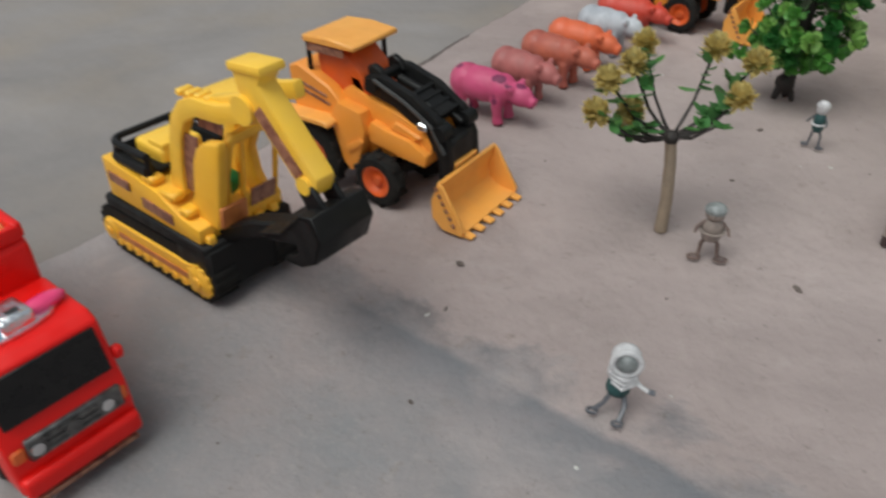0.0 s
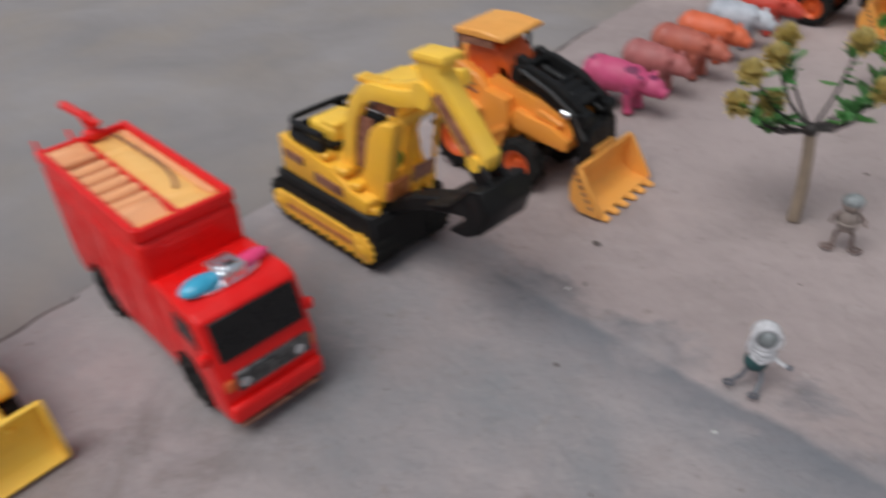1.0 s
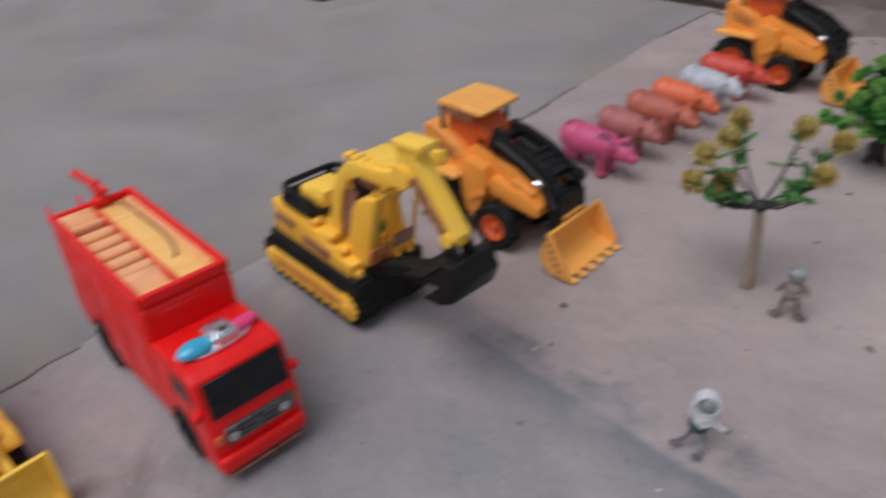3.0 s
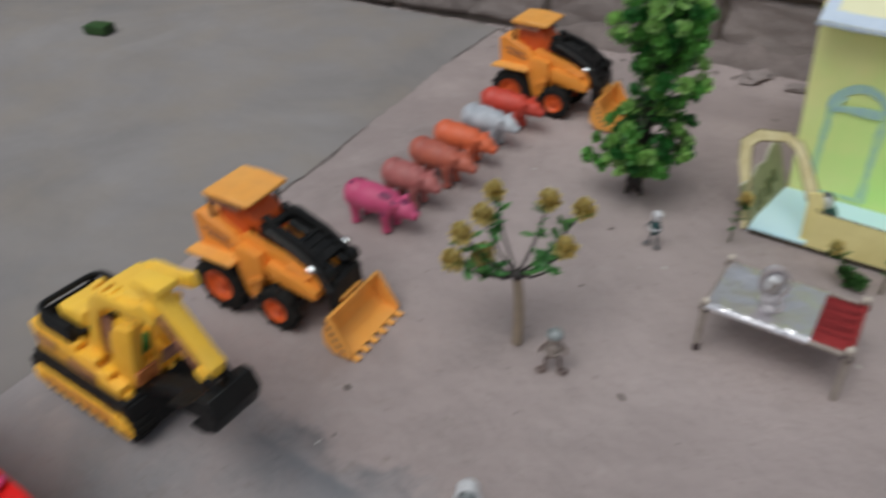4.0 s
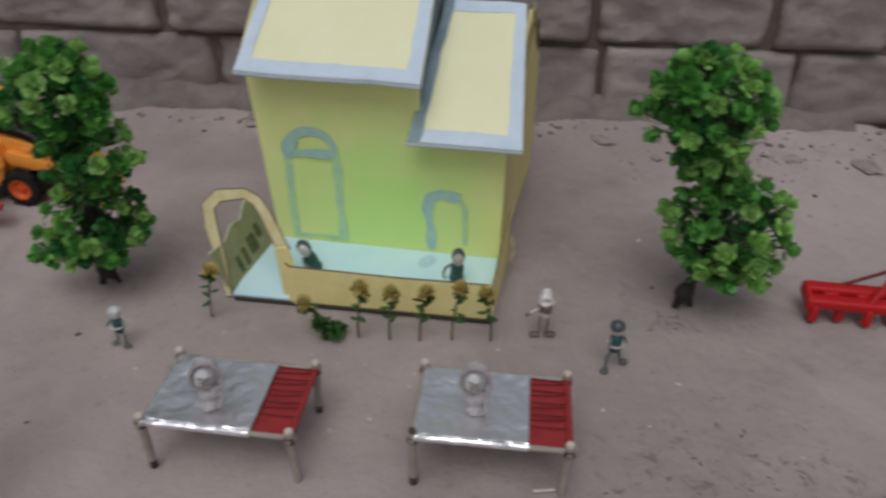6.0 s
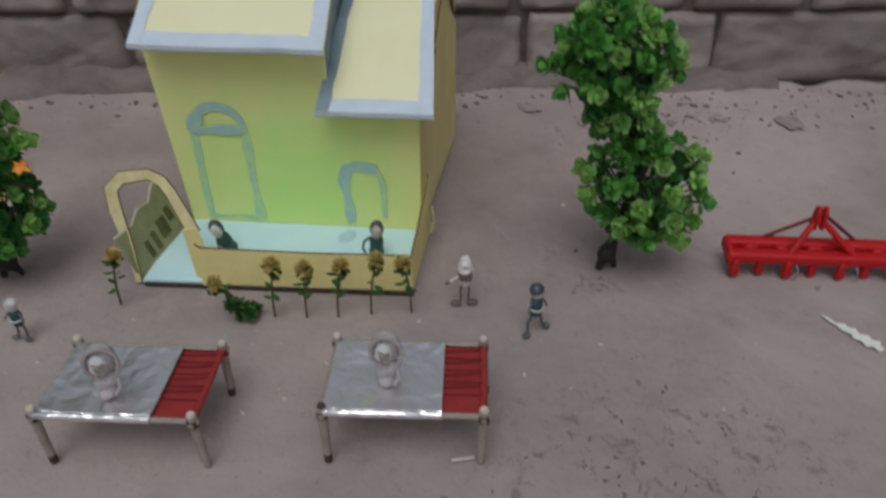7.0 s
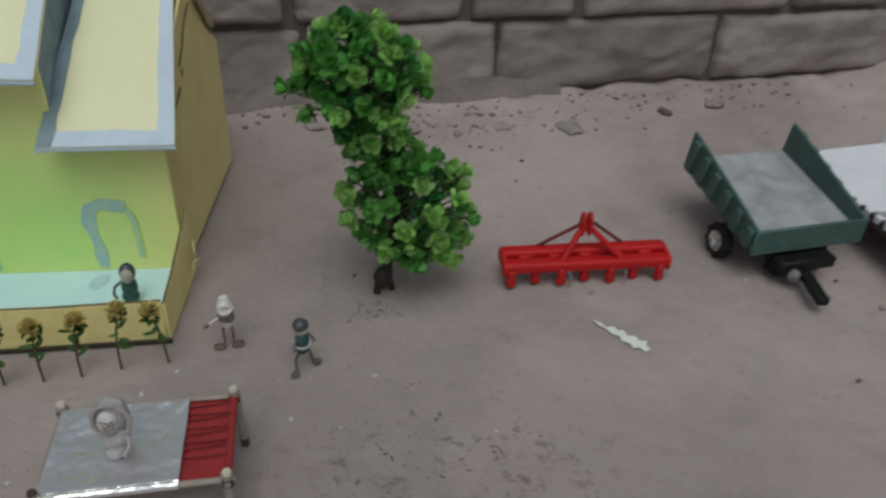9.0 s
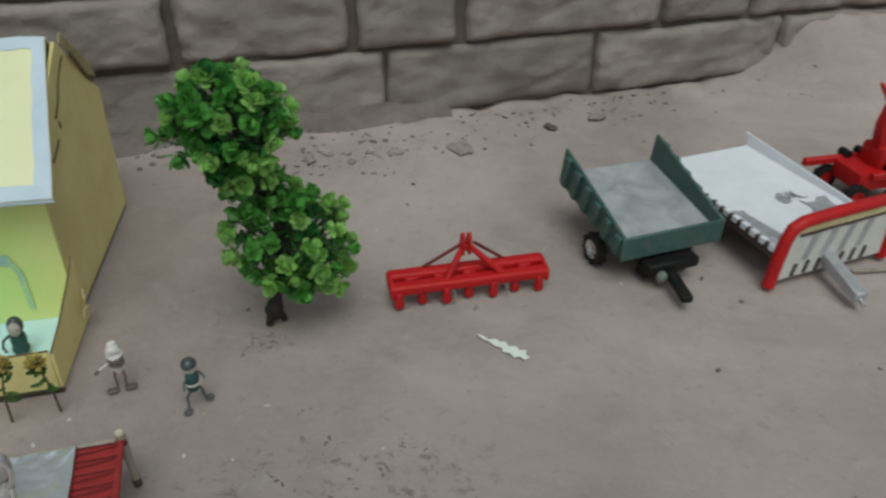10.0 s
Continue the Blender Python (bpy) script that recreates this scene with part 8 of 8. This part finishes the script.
def build_white_trailer():
    t = thing("flatbed_trailer", 0.7110, 0.5780, 0, 4.0, "red and white homemade flatbed trailer with striped sides", "toy trailer", "toy trailers")
    a, y0, y1, zf = 0.0540, -0.0750, 0.0760, 0.0250
    bm = bmesh.new()
    slab_outline(bm, [(-a, y0), (a, y0), (a, y1), (-a + 0.0090, y1)], zf - 0.0015, zf + 0.0015, 0.0004)
    part("bed", bm, WHITE_SHEET, t, "white sheet-covered bed")
    bm = bmesh.new()
    for k in range(2):
        box(bm, ((-0.5 + k) * 0.030, 0, zf - 0.006), (0.006, y1 - y0, 0.008), bev=0.0008)
    box(bm, (0, 0.020, 0.012), (0.070, 0.040, 0.010), bev=0.001)
    part("frame", bm, BLACK, t)
    flip = Matrix(((0, 1, 0, 0), (1, 0, 0, 0), (0, 0, 1, 0), (0, 0, 0, 1)))
    # left board with light and dark squares
    bm = bmesh.new()
    prism(bm, [(y0, zf - 0.001), (y1, zf - 0.001), (y1, zf + 0.0085), (y0, zf + 0.0070)], -a - 0.0020, -a + 0.0015, 0.0003, m=flip)
    for v in bm.verts:
        v.co.x += 0.0090 * (v.co.y - y0) / (y1 - y0)
    side = part("side_board", bm, BINDING, t, "dark side board with a row of white squares")
    for k in range(15):
        bm = bmesh.new()
        y = y0 + 0.005 + k * (y1 - y0 - 0.010) / 14
        box(bm, (-a - 0.0002 + 0.0090 * (y - y0) / (y1 - y0), y, zf + 0.0062), (0.0044, 0.0056, 0.0048), bev=0.0004)
        part("white_square", bm, WHITE_SHEET, side)
    # right sheet edge turned up
    bm = bmesh.new()
    prism(bm, [(y0, zf), (y1, zf), (y1 + 0.004, zf + 0.013), (y0 + 0.050, zf + 0.007), (y0, zf + 0.003)], a - 0.001, a + 0.0006, 0.0003, m=flip)
    part("turned_edge", bm, WHITE_SHEET, t)
    for (x, y, sx, sy, r) in ((-0.0385, -0.034, 0.015, 0.046, 4), (0.0300, -0.044, 0.024, 0.044, -8), (0.0150, -0.012, 0.016, 0.008, 24)):
        bm = bmesh.new()
        n = 8
        g = [[bm.verts.new(((i / n - 0.5) * sx + 0.006 * noise.noise(Vector((i * 0.45, j * 0.45, x * 90))), (j / n - 0.5) * sy + 0.009 * noise.noise(Vector((j * 0.4, i * 0.4, x * 70))),
                           0.0012 * abs(noise.noise(Vector((i * 0.5, j * 0.5, x * 50)))))) for j in range(n + 1)] for i in range(n + 1)]
        for i in range(n):
            for j in range(n):
                bm.faces.new((g[i][j], g[i + 1][j], g[i + 1][j + 1], g[i][j + 1]))
        part("foil_patch", bm, GREY_FOIL, t, "wrinkled grey foil patch", pose(x, y, zf + 0.0018, 0, 0, r))
    bm = bmesh.new()
    slab_outline(bm, [(0.0058 * math.cos(q), 0.0070 * math.sin(q)) for q in (2 * math.pi * k / 18 for k in range(18))], 0.0, 0.0006)
    part("white_patch", bm, WHITE_SHEET, t, "bare white oval in the foil", pose(0.0285, -0.0120, zf + 0.0034, 0, 0, 20))
    # front: red frame round a white panel with dark stripes
    yf = y0 - 0.001
    bm = bmesh.new()
    loop = [(-a - 0.001, 0.0025), (-a + 0.0005, 0.0220), (-a + 0.0025, 0.0400), (-a + 0.0065, 0.0490), (-a + 0.0150, 0.0525), (-0.010, 0.0540), (a - 0.014, 0.0550), (a - 0.006, 0.0520), (a - 0.002, 0.0440), (a, 0.0230), (a + 0.001, 0.0025)]
    tube(bm, [(x, yf, z) for x, z in loop], 0.0046, 12)
    part("front_frame", bm, RED_MATT, t, "red front frame")
    bm = bmesh.new()
    box(bm, (0, yf, 0.0290), (2 * a - 0.006, 0.0020, 0.0450))
    panel = part("front_panel", bm, DUSTY_WHITE, t, "white front panel with dark stripes")
    for k in range(7):
        bm = bmesh.new()
        box(bm, (-0.036 + k * 0.0112, yf - 0.0014, 0.0125 + 0.0006 * (k % 2)), (0.0036, 0.0010, 0.0105), (0, 8, 0), bev=0.0003)
        part("dark_stripe", bm, BINDING, panel)
    for k in range(4):
        bm = bmesh.new()
        box(bm, (-0.026 + k * 0.0170, yf - 0.0012, 0.0310), (0.0062, 0.0006, 0.0230), (0, 14, 0))
        part("grey_stripe", bm, GREY_FOIL, panel, "broad grey painted stripe")
    bm = bmesh.new()
    box(bm, (0.002, yf - 0.0012, 0.0470), (0.090, 0.0006, 0.0050), (0, -1, 0))
    part("tan_strip", bm, CARD_CREAM, panel, "tan strip under the red frame")
    bm = bmesh.new()
    tube(bm, [(-0.040 + 0.0805 * k / 16, yf - 0.0013, 0.0420 + 0.0022 * k / 16 + 0.0011 * noise.noise(Vector((k * 0.6, 3.0, 0)))) for k in range(17)], 0.0012, 6)
    part("dark_scrawl", bm, BINDING, panel, "ragged dark line")
    bm = bmesh.new()
    box(bm, (-0.010, yf - 0.0215, 0.0130), (0.0098, 0.0430, 0.0090), (8, 0, -13), bev=0.0008)
    part("drawbar", bm, GREY_FOIL, t, "grey square foil-wrapped drawbar")
    bm = bmesh.new()
    rod(bm, (-0.0145, yf - 0.041, 0.0090), (-0.0160, yf - 0.047, 0.0078), 0.0016, n=8)
    part("pin", bm, GREY_FOIL, t)
    for s in (-1, 1):
        for y in (0.005, 0.040):
            wheel_x(t, s * (a - 0.008), y, 0.0115, 0.0115, 0.0075, RED_MATT, s)
    return t


build_white_trailer()


def build_loader_frame():
    """The red implement standing beyond the flatbed: rails, drum and an upright with a forked head."""
    t = thing("toy_crane", 0.8230, 0.5900, 0, -4.0, "red toy implement with upright post and side rails", "toy implement")
    for x, y, ln in ((0.018, -0.020, 0.050), (0.000, 0.016, 0.090)):
        bm = bmesh.new()
        box(bm, (x, y, 0.0300), (ln, 0.0060, 0.0065), bev=0.001)
        part("rail", bm, RED_MATT, t)
    bm = bmesh.new()
    box(bm, (0.010, -0.002, 0.0240), (0.052, 0.034, 0.016), bev=0.003, seg=2)
    box(bm, (0.016, -0.002, 0.0400), (0.026, 0.024, 0.020), bev=0.003, seg=2)
    part("body", bm, RED_MATT, t)
    bm = bmesh.new()
    prism(bm, [(0.004, 0.044), (0.000, 0.068), (0.004, 0.090), (0.012, 0.088), (0.016, 0.068), (0.022, 0.044)], -0.008, 0.002, 0.0012, 2)
    part("upright", bm, RED_MATT, t)
    for s in (-1, 1):
        bm = bmesh.new()
        rod(bm, (0.006, -0.003 + s * 0.004, 0.087), (-0.004, -0.003 + s * 0.008, 0.101), 0.0024, 0.0016, n=8)
        part("fork", bm, RED_MATT, t)
    for x, q in ((-0.004, 0.012), (0.012, -0.024)):
        bm = bmesh.new()
        rod(bm, (x, q, 0.034), (x, 0.022, 0.034), 0.0040, n=12)
        part("roller", bm, BLACK, t)
    for x in (-0.018, 0.026):
        for s in (-1, 1):
            wheel(t, x, s * 0.019 - 0.002, 0.0120, 0.0120, 0.0070, RED_MATT, s)


build_loader_frame()

# ---- odds and ends ----
bm = bmesh.new()
outline = [(0.000, 0.0008), (0.005, 0.0016), (0.009, 0.0006), (0.0125, 0.0042), (0.0160, 0.0030), (0.0185, 0.0056), (0.0225, 0.0028), (0.0265, 0.0058), (0.0300, 0.0038), (0.0335, 0.0068), (0.0350, 0.0030), (0.0385, 0.0020),
           (0.0375, -0.0022), (0.0330, -0.0010), (0.0310, -0.0044), (0.0265, -0.0018), (0.0225, -0.0040), (0.0200, -0.0008), (0.0150, -0.0022), (0.0100, -0.0006), (0.005, -0.0010)]
slab_outline(bm, outline, 0.0, 0.0004)
single("paper_scrap", bm, WHITE_PAPER, pose(0.4450, 0.5120, 0.0006, 0, 0, -55), "torn strip of white paper on the ground", "paper scrap")
bm = bmesh.new()
rod(bm, (0, 0, 0), (0.090, -0.020, 0.001), 0.0016, 0.0013, n=8)
single("thin_stick", bm, STICK, pose(0.7350, 0.4960, 0.0016, 0, 0, 0), "thin pale stick lying beside the flatbed trailer", "stick")
bm = bmesh.new()
rod(bm, (0, 0, 0), (0.011, 0.001, 0.0), 0.0009, 0.0007, n=6)
single("straw_bit", bm, PALE_BIT, pose(0.2200, 0.4080, 0.0007, 0, 0, 4), "short bit of pale straw under the cot", "straw")
bm = bmesh.new()
box(bm, (0, 0, 0.006), (0.030, 0.022, 0.012), bev=0.003, seg=2)
roughen(bm, 0.002, 90)
single("green_scrap", bm, LEAF_DARK, pose(-0.7350, 0.6150, 0.001, 0, 0, 15), "crumpled green plastic scrap on the cement floor", "plastic scrap")
